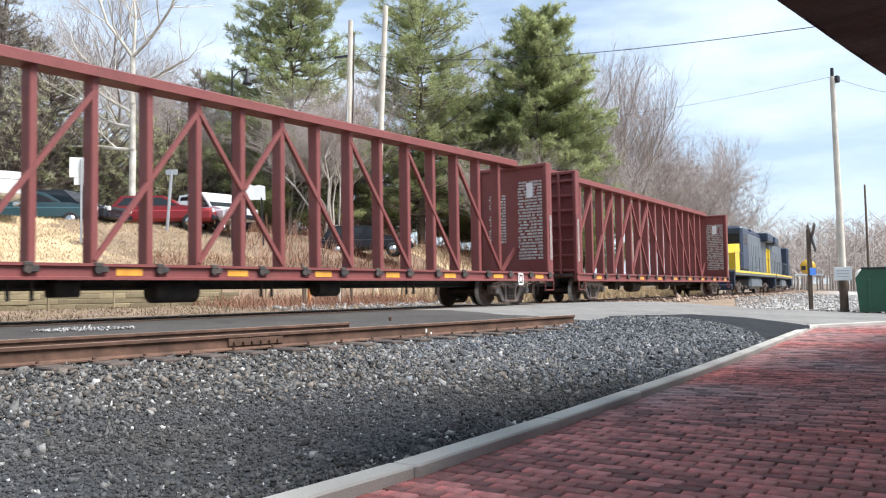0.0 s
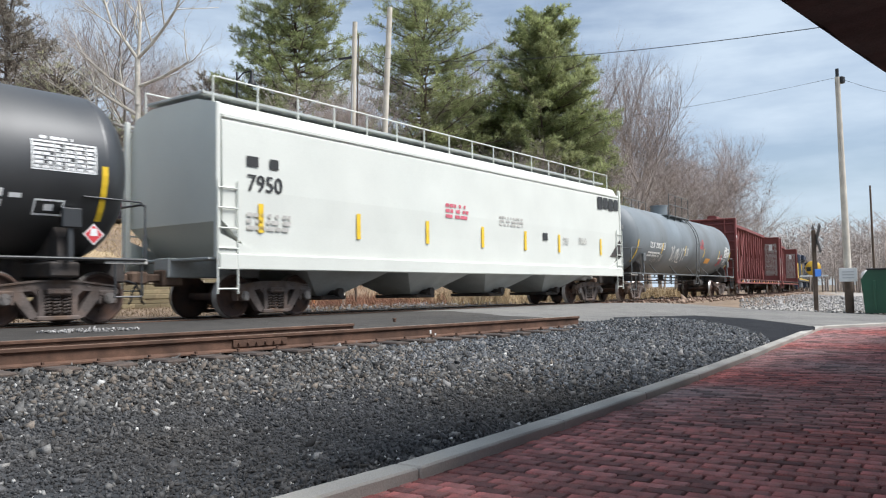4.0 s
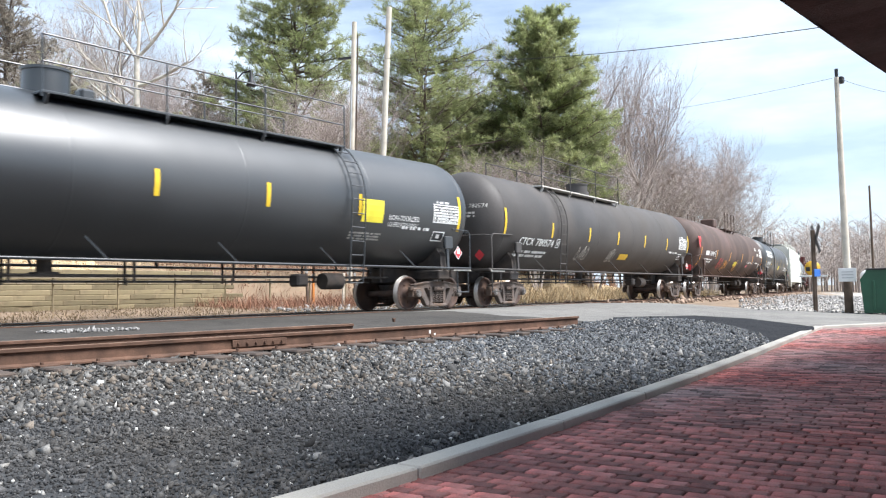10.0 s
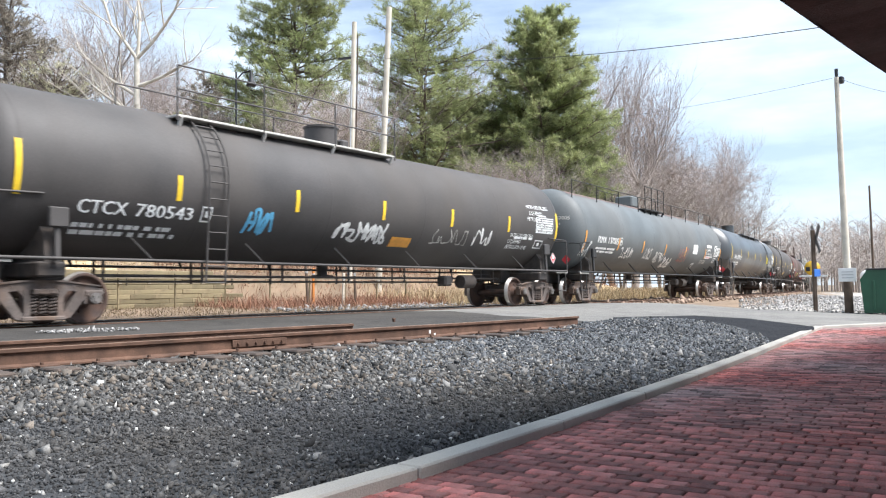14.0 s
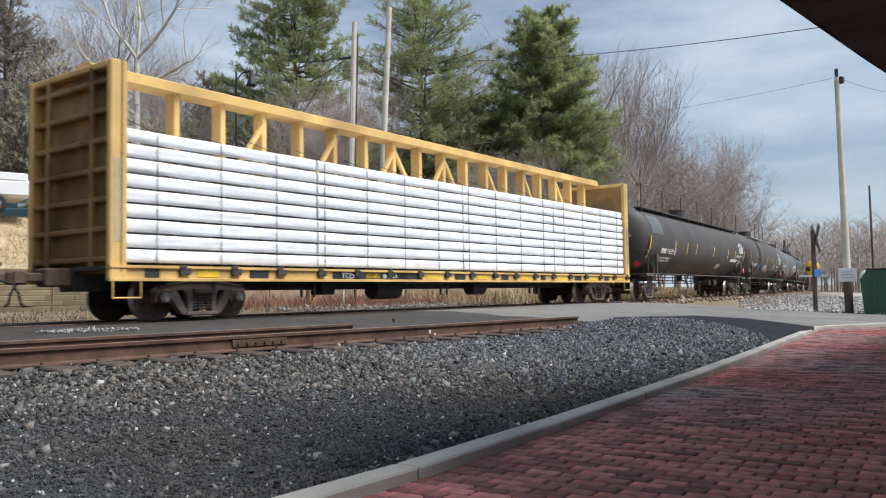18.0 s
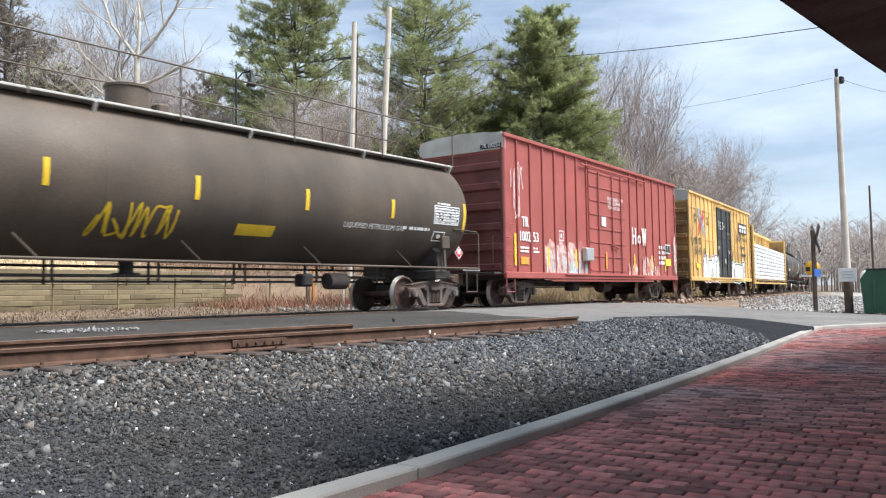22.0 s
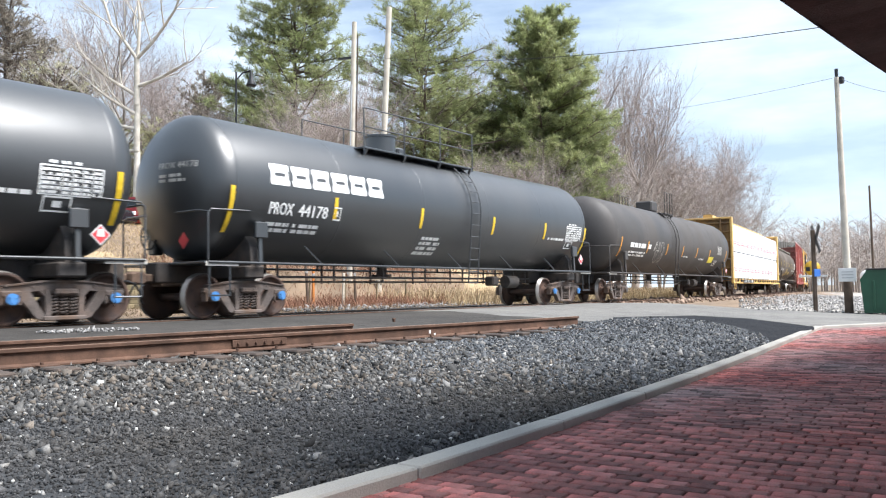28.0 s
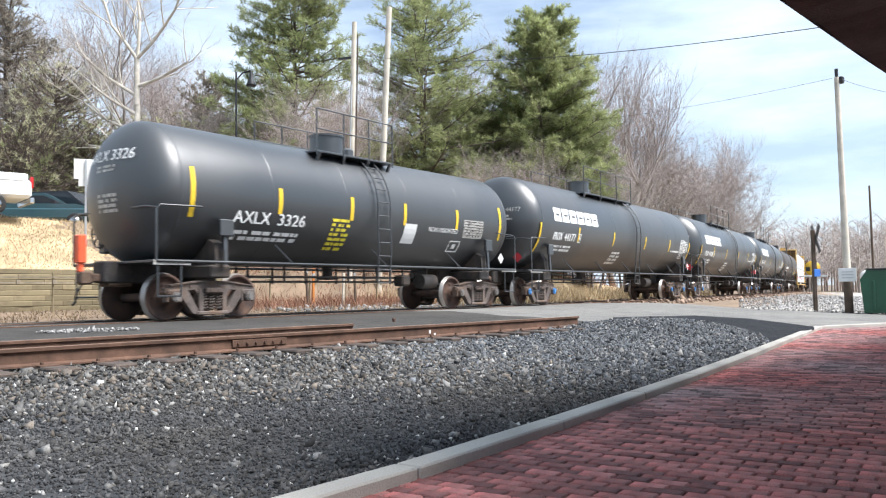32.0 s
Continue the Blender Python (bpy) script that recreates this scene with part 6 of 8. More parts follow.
# ---- covered hopper ----
def covered_hopper(label, s0):
    car = start_car("covered_hopper", label, s0, 10.3, 15.4)
    B, W = 9.75, 1.56
    top, sill = 4.42, 1.14
    sec = [(-W, sill + 0.1), (-W, 1.95), (-W - 0.015, 2.6), (-W + 0.01, 3.95), (-W + 0.22, 4.35), (-0.75, 4.5), (0.75, 4.5), (W - 0.22, 4.35), (W - 0.01, 3.95), (W + 0.015, 2.6), (W, 1.95), (W, sill + 0.1)]
    body = Shape().prism(sec, -7.3, 7.3, "x")
    for k in (-1, 1):
        n = len(sec)
        a = [(k * 7.3, y, z) for y, z in sec]
        b = [(k * (9.5 if z > 1.9 else 8.7), y, z) for y, z in sec]
        body.put(a + b, [(i, i + 1, n + i + 1, n + i) for i in range(n - 1)])
        body.put(b, [tuple(range(n))])
    part("body", body, M_HOPPER, car)
    for s in (-1, 1):
        sl = Shape().box((0, s * (W + 0.005), sill), (2 * B - 0.3, 0.12, 0.32), 0.02).box((0, s * (W - 0.06), 4.05), (2 * B - 0.5, 0.14, 0.1), 0.03)
        for k in (-1, 1):
            sl.box((k * (B - 0.15), s * (W - 0.03), 2.75), (0.12, 0.1, 3.1), 0.02)
            sl.prism([(k * 9.6, sill + 0.16), (k * 9.6, 1.7), (k * 8.5, sill + 0.16)], s * W - 0.03, s * W + 0.03)
            ld = Shape()
            for z in np.arange(0.6, 2.7, 0.4):
                ld.tube([(k * (B - 0.1), s * (W + 0.05), z), (k * (B - 0.6), s * (W + 0.05), z)], 0.018, 5)
            for x in (0.1, 0.6):
                ld.tube([(k * (B - x), s * (W + 0.05), 0.5), (k * (B - x), s * (W + 0.05), 2.75)], 0.02, 5)
            part("ladder", ld, M_HOPPER, car)
        part("side_sill", sl, M_HOPPER, car)
        railing(car, -9.4, 9.4, s * 1.15, 4.45, 0.48, 17, M_HOPPER, 0)
    wk = Shape().box((0, 0, 4.62), (19, 1.9, 0.06), 0.01)
    for x in np.linspace(-7, 7, 9):
        wk.tube([(x, 0, 4.5), (x, 0, 4.75)], 0.38, 16)
    part("roof_walk", wk, M_HOPGREY, car)
    for x in (-5.5, -1.85, 1.85, 5.5):
        hp = Shape()
        a = [(x - 1.7, -1.45, sill), (x + 1.7, -1.45, sill), (x + 1.7, 1.45, sill), (x - 1.7, 1.45, sill)]
        b = [(x - 0.35, -0.5, 0.42), (x + 0.35, -0.5, 0.42), (x + 0.35, 0.5, 0.42), (x - 0.35, 0.5, 0.42)]
        hp.put(a + b, [(0, 1, 5, 4), (1, 2, 6, 5), (2, 3, 7, 6), (3, 0, 4, 7), (4, 5, 6, 7)])
        h = part("hopper_bay", hp, M_HOPGREY, car, "sloping grey discharge bay")
        gt = Shape().box((x, 0, 0.38), (0.85, 1.5, 0.1), 0.02).tube([(x, -0.95, 0.5), (x, 0.95, 0.5)], 0.06, 8).tube([(x, -0.98, 0.5), (x, -0.86, 0.5)], 0.11, 12)
        part("discharge_gate", gt, M_UNDER, h)
    for k in (-1, 1):
        en = Shape().prism([(k * 7.4, 1.4), (k * 9.3, 2.75), (k * 9.3, 2.9), (k * 7.4, 1.6)], -1.4, 1.4)
        en.box((k * 9.3, -1.3, 2.0), (0.1, 0.1, 1.9), 0.01).box((k * 9.3, 1.3, 2.0), (0.1, 0.1, 1.9), 0.01).box((k * 8.6, 0, 1.05), (2.4, 0.5, 0.4), 0.02).box((k * 9.5, 0, 1.2), (0.5, 2.9, 0.05), 0.01)
        part("end_frame", en, M_HOPGREY, car)
    on = wrap(car, None, -W - 0.02)
    for x in (-8.6, -5.6, -2.9, -0.25, 2.2, 4.45, 7.7):
        mark_block(car, x, x + 0.14, 1.75, 2.35, on, M_STRIPE, "reflective_strip", n=1)
    for k in range(4):
        u = 7.6 + 0.47 * k
        mark_block(car, u, u + 0.39, 3.5 if k % 2 else 3.46, 3.92, on, M_STENBLK, "emblem_bar", n=1)
    mark_text(car, "7950", -8.9, 2.6, 0.34, on, M_STENBLK)
    mark_lines(car, -8.9, 3.1, 1.2, 0.34, on, M_STENBLK, 1, 3)
    for x, z, w, h, m_ in ((-2.0, 2.5, 1.1, 0.45, M_PINK), (0.75, 2.45, 1.4, 0.32, M_CREAM), (-8.9, 1.8, 1.2, 0.4, M_CREAM), (6.0, 2.1, 0.6, 0.25, M_CREAM), (4.8, 2.05, 0.4, 0.25, M_CREAM)):
        mark_lines(car, x, z, w, h, on, m_, 3, 7)
    mark_block(car, 3.4, 3.72, 2.12, 2.36, on, M_STENBLK, "notice", n=1)
    # flat dark patch on the side, standing for the shade inside the end opening
    bl = Shape().put([on(8.55, 1.72), on(9.55, 1.72), on(9.55, 2.35), on(9.5, 2.4)], [(0, 1, 2, 3)])
    part("end_opening", bl, M_UNDER, car)
    return car


covered_hopper("white covered hopper car with a roof railing", 149.5)


# ---- locomotives ----
def locomotive(label, s0, back):
    car = start_car("locomotive", label, s0, 11.15, 13.6, "locomotive", rows3=True)
    k = -1 if back else 1
    fr = Shape().box((0, 0, 1.35), (21.3, 3.0, 0.32), 0.03)
    part("frame", fr, M_LOCOGREY, car)
    part("side_stripe", Shape().box((0, -1.51, 1.42), (21.3, 0.02, 0.12), 0.0).box((0, 1.51, 1.42), (21.3, 0.02, 0.12), 0.0), M_LOCOYEL, car)
    hood = Shape().box((-k * 2.6, 0, 2.95), (14.5, 1.75, 2.9), 0.12)
    part("hood", hood, M_LOCOGREY, car)
    part("hood_top", Shape().box((-k * 2.6, 0, 4.45), (14.4, 1.7, 0.2), 0.06).box((-k * 8.3, 0, 4.4), (3.4, 2.9, 0.7), 0.1).box((-k * 3, 0, 4.6), (2.4, 1.6, 0.3), 0.05), M_LOCOBLUE, car)
    part("hood_end", Shape().box((-k * 9.9, 0, 2.6), (0.3, 1.9, 2.1), 0.08), M_LOCOYEL, car)
    door_me = Shape().box((0, 0, 0), (0.8, 0.03, 1.7), 0.01).mesh("hood_door")
    door_me.materials.append(M_LOCOGREY)
    for x in np.arange(-8.5, 3.6, 0.95):
        for s in (-1, 1):
            part("hood_door", door_me, M_LOCOGREY, car, at=pose(-k * (x + 2.6), s * 0.89, 2.75))
    cab = Shape().box((k * 6.0, 0, 2.95), (2.7, 3.0, 2.9), 0.15)
    part("cab", cab, M_LOCOBLUE, car)
    for s in (-1, 1):
        for at_, size_ in (((k * 5.6, s * 1.5, 3.55), (0.8, 0.02, 0.7)), ((k * 6.6, s * 1.5, 3.55), (0.7, 0.02, 0.7)), ((k * 7.36, s * 0.75, 3.6), (0.02, 1.1, 0.6))):
            part("cab_window", Shape().box(at_, size_, 0.0), M_GLASSDK, car)
    nose = Shape().prism([(k * 7.3, 1.5), (k * 9.3, 1.5), (k * 9.35, 2.6), (k * 8.9, 3.1), (k * 7.3, 3.25)], -1.3, 1.3)
    part("nose", nose, M_LOCOYEL, car, "yellow nose")
    part("fuel_tank", Shape().box((0, 0, 0.72), (5.6, 2.7, 0.85), 0.2), M_LOCOGREY, car)
    for s in (-1, 1):
        railing(car, -10.3, 10.3, s * 1.45, 1.65, 0.95, 12, M_LOCOGREY, 0, "handrail")
    for e in (-1, 1):
        part("steps", Shape().box((e * 10.55, 0, 0.95), (0.25, 2.9, 0.9), 0.04).box((e * 10.7, 0, 0.45), (0.2, 2.6, 0.35), 0.05), M_LOCOBLUE, car)
    return car


locomotive("blue, grey and yellow diesel locomotive coupled cab-last", 238.4, True)
locomotive("blue and grey diesel locomotive with a yellow nose", 260.7, False)


# ---- the tank cars, from the head of the train ----
def std_marks(c, on, zc, th, mark, num, seed, x0, x1, z, h=0.24, table=True, plac=True, tz=None, R=1.53):
    """Reporting mark, weights, test frames, data table and placards."""
    xm = x0 + (x1 - x0) * 0.44
    if mark:
        mark_fit(c, mark, x0, xm - 0.08, z, h, on)
    else:
        for k in range(4):
            u, w = x0 + k * (xm - x0) / 4.2, (xm - x0) / 4.2
            mark_block(c, u, u + w * 0.8, z, z + h, on, M_WHITE, "mark_bar", n=2)
    mark_fit(c, num, xm + 0.08, x1, z, h, on)
    mark_lines(c, x0, z - 0.36, (x1 - x0) * 0.9, 0.24, on, M_WHITE, 2, seed)
    mark_frame(c, x1 + 0.2, z - 0.02, 0.24, 0.3, on)
    tz = zc - 0.12 if tz is None else tz
    if table:
        mark_lines(c, th - 1.95, tz + 0.53, 0.55, 0.08, on, M_WHITE, 1, seed + 9)
        mark_table(c, th - 2.1, tz, 1.1, 0.5, on, seed, M_WHITE)
    mark_lines(c, th - 3.3, zc - 0.6, 1.1, 0.12, on, M_WHITE, 1, seed + 3)
    mark_frame(c, th - 2.0, zc - 0.85, 0.5, 0.26, on)
    if plac:
        placard(c, th - 1.05, 1.55, lambda u, w, e=0: (u, -1.5 - e, w))
        end = Shape().put([(-th - 0.16, -0.95, 1.55), (-th - 0.16, -1.12, 1.38), (-th - 0.16, -1.29, 1.55), (-th - 0.16, -1.12, 1.72)], [(0, 1, 2, 3)])
        part("end_placard", end, M_REDMARK, c)
    em = end_on(th, zc, R)
    if mark:
        mark_text(c, mark + " " + num, 0.05, zc + 0.3, 0.13, em, M_CREAM)
    mark_lines(c, 0.1, zc + 0.02, 0.7, 0.2, em, M_CREAM, 2, seed + 5)


def end_on(th, zc, R=1.53):
    """On the rear head: u to the right as seen from behind the train (from its middle), w the height."""
    def on(u, w, e=0.0):
        q = min(0.98, sqrt(u * u + (w - zc) ** 2) / R)
        return (-th + R * 0.52 * (1 - sqrt(1 - q * q)) - 0.012 - e, -u, w)
    return on


def strips(th, mids, lo, hi, end_lo, end_hi, inset=0.85):
    return [(-th + inset, end_lo, end_hi), *((x, lo, hi) for x in mids), (th - inset, end_lo, end_hi)]


def brand_blocks(c, on, x, z, w, h, n=6, material=None):
    """A maker's name as plain rounded frames, not letters."""
    k = w / n
    for i in range(n):
        a, b = x + i * k + 0.02 * k, x + (i + 1) * k - 0.10 * k
        sh, t, cut = Shape(), h * 0.27, 0.05 * (b - a)
        rim = [(a + cut, z), (b - cut, z), (b, z + cut), (b, z + h - cut), (b - cut, z + h), (a + cut, z + h), (a, z + h - cut), (a, z + cut)]
        slit = [(a + t, z + 0.42 * h), (b - t, z + 0.42 * h), (b - t, z + 0.48 * h), (b - t, z + 0.52 * h), (b - t, z + 0.58 * h), (a + t, z + 0.58 * h), (a + t, z + 0.52 * h), (a + t, z + 0.48 * h)]
        vs = [on(u, v) for u, v in rim + slit]
        sh.put(vs, [(j, (j + 1) % 8, 8 + (j + 1) % 8, 8 + j) for j in range(8)])
        part("emblem_block", sh, material or M_WHITE, c, "white block of a painted emblem")


c, on = tank_car("grey tank car with a central ladder and graffiti", 169.3, 9.45, 14.7, 8.75, M_GREY, 1.5, 2.68, frame=M_DARKGREY,
                 stripes=strips(8.75, (-4.67, -1.06, 2.41, 5.53), 2.06, 2.52, 1.62, 2.52, 0.75), ladder_x=0.72, dome_x=-0.4, walk=(-2.4, 0.9))
std_marks(c, on, 2.68, 8.75, "TILX", "290205", 1, -6.51, -4.74, 2.26, 0.25, plac=False, R=1.5, tz=2.19)
scrawl(c, -3.4, 1.75, 3.0, 0.65, on, M_GRAFW, 12, 8, 0.02)
scrawl(c, 5.6, 1.7, 0.75, 0.6, on, M_GRAFRED, 13, 5, 0.018)
scrawl(c, 1.5, 2.45, 0.7, 0.5, on, M_GRAFRED, 14, 4, 0.016)
scrawl(c, -5.9, 1.7, 1.6, 0.35, on, M_CREAM, 15, 7, 0.014)
mark_block(c, 3.0, 3.9, 1.8, 2.05, on, M_STRIPEOR, "notice")
c, on = tank_car("black tank car with a white emblem", 128.75, 10.35, 16.7, 9.8, M_BLACK,
                 stripes=strips(9.8, (-5.18, -2.81, -0.56, 2.31, 5.29), 2.21, 2.74, 1.8, 2.74), ladder_x=-4.34, dome_x=-0.38, walk=(-5.4, 1.0))
brand_blocks(c, on, -8.28, 2.78, 3.5, 0.46)
std_marks(c, on, 2.70, 9.8, "PROX", "39287", 2, -7.87, -6.24, 2.2, 0.22)
mark_block(c, 0.4, 1.3, 1.95, 2.25, on, M_SIGNYEL, "notice", "yellow placard panel")
mark_lines(c, 5.5, 1.95, 1.8, 0.35, on, M_WHITE, 2, 44)
c, on = tank_car("rust-brown weathered tank car", 107.89, 10.35, 17.2, 10.1, M_BROWN, stripe=M_STRIPEOR,
                 stripes=strips(10.1, (-5.47, -1.77, 1.94, 5.65), 2.08, 2.58, 1.7, 2.6), dome_x=-0.4, walk=(-1.1, 1.7), box_dome=True)
std_marks(c, on, 2.70, 10.1, "", "74987", 3, -8.2, -6.21, 2.22, 0.23)
mark_block(c, -0.2, 0.7, 1.8, 2.05, on, M_SIGNYEL, "notice")
mark_text(c, "LIQUEFIED PETROLEUM GAS", 3.9, 2.05, 0.12, on)
mark_block(c, 3.9, 4.4, 1.8, 1.95, on, M_PINK, "notice")
for k in range(4):
    scrawl(c, -4.6 + k * 1.5, 1.55, 1.2, 0.6, on, (M_GRAFRED, M_STRIPEOR, M_OLIVE, M_STRIPEOR)[k], 30 + k, 5, 0.018)
for k, (x_, z_) in enumerate(((6.4, 2.95), (7.0, 2.6))):
    mark_block(c, x_, x_ + 0.55, z_, z_ + 0.2, on, M_CREAM, "faded_patch")
scrawl(c, -9.9, 2.6, 0.6, 0.5, on, M_GRAFRED, 36, 3, 0.05)
c, on = tank_car("weathered charcoal tank car with a pale walkway", 87.25, 10.2, 16.1, 9.6, M_CHARCOAL,
                 stripes=strips(9.6, (-5.67, -2.64, 0.1, 3.05, 5.85), 2.24, 2.73, 2.17, 3.0, 0.75), ladder_x=-5.0, dome_x=-0.4, walk=(-5.6, 1.2), pale_walk=True)
std_marks(c, on, 2.70, 9.6, "CTCX", "780574", 4, -7.8, -5.42, 1.94, 0.23, tz=2.32)
for k in range(2):
    scrawl(c, -3.3 + 2.9 * k, 1.6, 1.0 - 0.4 * k, 0.45, on, M_CREAM, 40 + k, 6, 0.013)
mark_block(c, 0.7, 1.6, 1.68, 1.9, on, M_STRIPE, "notice", "yellow notice plate")
c, on = tank_car("glossy black tank car with yellow panels", 66.9, 10.3, 17.3, 10.1, M_BLACKNEW,
                 stripes=strips(10.1, (-6.05, -3.29, -0.25, 2.4, 5.2), 2.34, 2.85, 2.15, 3.1, 0.95), ladder_x=5.05, dome_x=-1.6, walk=(-2.2, 5.1))
std_marks(c, on, 2.70, 10.1, "TILX", "309390", 5, -8.35, -6.24, 2.25, 0.22, tz=2.33)
mark_block(c, 5.28, 6.04, 2.2, 2.75, on, M_SIGNYEL, "notice", "bright yellow notice panel")
mark_fit(c, "NON-ODORIZED", 6.24, 7.42, 2.3, 0.13, on)
mark_fit(c, "LIQUEFIED PETROLEUM GAS", 6.24, 7.42, 2.14, 0.11, on)
mark_lines(c, 5.0, 1.78, 1.1, 0.2, on, M_CREAM, 3, 58)
c, on = tank_car("blue-grey tank car with orange reflectors and white tags", 45.24, 10.4, 17.26, 10.15, M_DARKGREY, stripe=M_STRIPEOR,
                 stripes=strips(10.15, (-6.03, -3.15, -0.15, 2.97, 6.43), 2.02, 2.5, 1.82, 2.62, 0.8), dome_x=-1.0, walk=(-1.7, 0.9), box_dome=True, frame=M_SCUFF)
railing(c, -9.4, 9.4, -1.0, 4.0, 0.5, 9, M_SCUFF, 0)
std_marks(c, on, 2.70, 10.15, "PLMX", "137005", 6, -8.23, -6.14, 2.24, 0.24, tz=2.17)
scrawl(c, -5.7, 1.75, 1.5, 0.4, on, M_GRAFW, 52, 7, 0.02)
scrawl(c, -2.8, 1.8, 0.9, 0.42, on, M_GRAFW, 53, 4, 0.022)
scrawl(c, -1.4, 1.7, 1.4, 0.4, on, M_GRAFW, 54, 7, 0.02)
scrawl(c, 0.1, 1.5, 1.2, 0.4, on, M_GRAFW, 55, 8, 0.03)
scrawl(c, 1.9, 1.75, 1.5, 0.65, on, M_GRAFRED, 56, 5, 0.010)
scrawl(c, 2.0, 1.8, 1.3, 0.5, on, M_WRAPEND, 156, 5, 0.010)
scrawl(c, 4.6, 1.45, 0.6, 0.3, on, M_GRAFW, 57, 3, 0.02)
scrawl(c, -9.6, 1.7, 0.9, 0.5, on, M_GRAFW, 58, 4, 0.02)
mark_block(c, 4.16, 4.93, 2.2, 2.66, on, M_WHITE, "notice")
mark_block(c, 6.55, 7.5, 2.6, 2.74, lambda u, w, e=0.0: on(u, w, e + 0.003), M_WHITE, "repainted_patch", "white covered-over line")
mark_fit(c, "LIQUEFIED", 6.55, 7.3, 2.42, 0.13, on)
mark_fit(c, "PETROLEUM GAS", 6.53, 7.68, 2.22, 0.13, on)
mark_block(c, 6.5, 7.42, 2.03, 2.17, on, M_WHITE, "notice")
mark_fit(c, "NON-ODORIZED", 6.54, 7.38, 2.05, 0.1, lambda u, w, e=0.0: on(u, w, e + 0.004), M_REDMARK)
mark_lines(c, 5.95, 1.78, 1.0, 0.18, on, M_CREAM, 3, 59)
# rust washed over the crown of the tank
rust = Shape().sheet(lambda u, v: (-9.3 + 18.6 * u, -(1.537) * sin(radians(31 + 1.5 * sin(u * 23) + 1.2 * sin(u * 61) + 0.8 * sin(u * 190)) * v), 2.70 + 1.537 * cos(radians(31 + 1.5 * sin(u * 23) + 1.2 * sin(u * 61) + 0.8 * sin(u * 190)) * v)), 90, 6, True)
part("rust_stain", rust, M_RUSTTOP, c, "rust-brown stain along the top")
c, on = tank_car("weathered charcoal tank car with tags and a pale walkway", 24.77, 10.25, 16.4, 9.6, M_CHARCOAL,
                 stripes=strips(9.6, (-5.83, -2.81, 0.08, 2.95, 5.89), 2.28, 2.76, 2.15, 3.05, 0.75), ladder_x=-5.0, dome_x=-0.6, walk=(-5.6, 1.0), pale_walk=True)
std_marks(c, on, 2.70, 9.6, "CTCX", "780543", 7, -7.8, -5.46, 1.94, 0.23, tz=2.34)
scrawl(c, -4.2, 1.75, 0.8, 0.5, on, M_GRAFBLUE, 61, 5, 0.035)
scrawl(c, -1.5, 1.75, 1.9, 0.42, on, M_GRAFW, 62, 8, 0.035)
mark_block(c, 0.6, 1.4, 1.66, 1.9, on, M_STRIPEOR, "notice", "orange notice plate")
scrawl(c, 4.15, 1.85, 0.95, 0.42, on, M_GRAFW, 63, 4, 0.024)
scrawl(c, 2.2, 1.8, 1.7, 0.4, on, M_CREAM, 163, 7, 0.010)
mark_text(c, "NON-ODORIZED", 7.0, 3.1, 0.12, on)
mark_text(c, "LIQUEFIED", 7.1, 2.9, 0.12, on)
mark_text(c, "PETROLEUM GAS", 6.95, 2.7, 0.12, on)
mark_text(c, "NON-ODORIZED", 6.05, 2.15, 0.12, on)
mark_text(c, "LIQUEFIED", 6.0, 1.97, 0.11, on)
mark_text(c, "PETROLEUM GAS", 6.0, 1.8, 0.11, on)
c, on = tank_car("black tank car with full-length walkway railings", 3.8, 10.4, 17.1, 10.1, M_CHARCOAL,
                 stripes=strips(10.1, (-5.73, -3.63, -1.91, 1.72, 5.13, 7.02), 2.17, 2.7, 1.8, 2.75, 0.6), dome_x=0.2, full_walk=True)
std_marks(c, on, 2.70, 10.1, "", "95831", 8, -7.78, -5.95, 2.08, 0.22)
mark_block(c, -9.2, -7.6, 2.9, 3.7, on, M_DARKGREY, "repainted_patch", "newer paint patch")
mark_block(c, 3.2, 4.1, 1.6, 1.85, on, M_CREAM, "notice")
mark_text(c, "NON-ODORIZED", 7.3, 2.3, 0.13, on)
mark_block(c, 6.0, 7.6, 2.02, 2.18, on, M_WHITE, "notice")
c, on = tank_car("brown-olive grimy tank car with long walkway railing", -77.1, 10.2, 15.96, 9.6, M_OLIVE,
                 stripes=strips(9.6, (-5.64, -2.85, 0.1, 2.97, 5.84), 2.34, 2.81, 2.15, 2.93, 0.75), dome_x=-0.5, full_walk=True, pale_walk=True)
std_marks(c, on, 2.70, 9.6, "SHPX", "221985", 9, -7.72, -5.36, 1.94, 0.24, tz=2.3)
scrawl(c, -2.0, 1.6, 1.8, 0.6, on, M_STRIPE, 71, 8, 0.022)
mark_block(c, 1.2, 2.2, 1.72, 1.95, on, M_STRIPE, "notice", "yellow notice plate")
mark_text(c, "LIQUEFIED PETROLEUM GAS", 4.2, 2.05, 0.12, on)
c, on = tank_car("dark weathered tank car with orange reflectors", -121.1, 10.3, 16.0, 9.75, M_CHARCOAL, stripe=M_STRIPEOR,
                 stripes=strips(9.75, (-5.2, -2.5, 0.0, 2.47, 4.93), 2.02, 2.52, 1.8, 2.56, 1.3), ladder_x=-1.35, dome_x=-0.8, walk=(-1.5, -0.3), box_dome=True)
mark_lines(c, -7.4, 2.2, 2.6, 0.3, on, M_WHITE, 1, 10)
mark_lines(c, -7.4, 1.85, 2.0, 0.24, on, M_WHITE, 2, 11)
mark_table(c, 6.5, 2.3, 0.85, 0.45, on, 12)
mark_frame(c, 6.2, 1.7, 0.6, 0.28, on)
mark_block(c, 4.95, 5.9, 1.85, 2.15, on, M_SIGNYEL, "notice", "yellow notice panel")
mark_lines(c, 0.2, 2.0, 0.9, 0.08, on, M_WHITE, 1, 13)
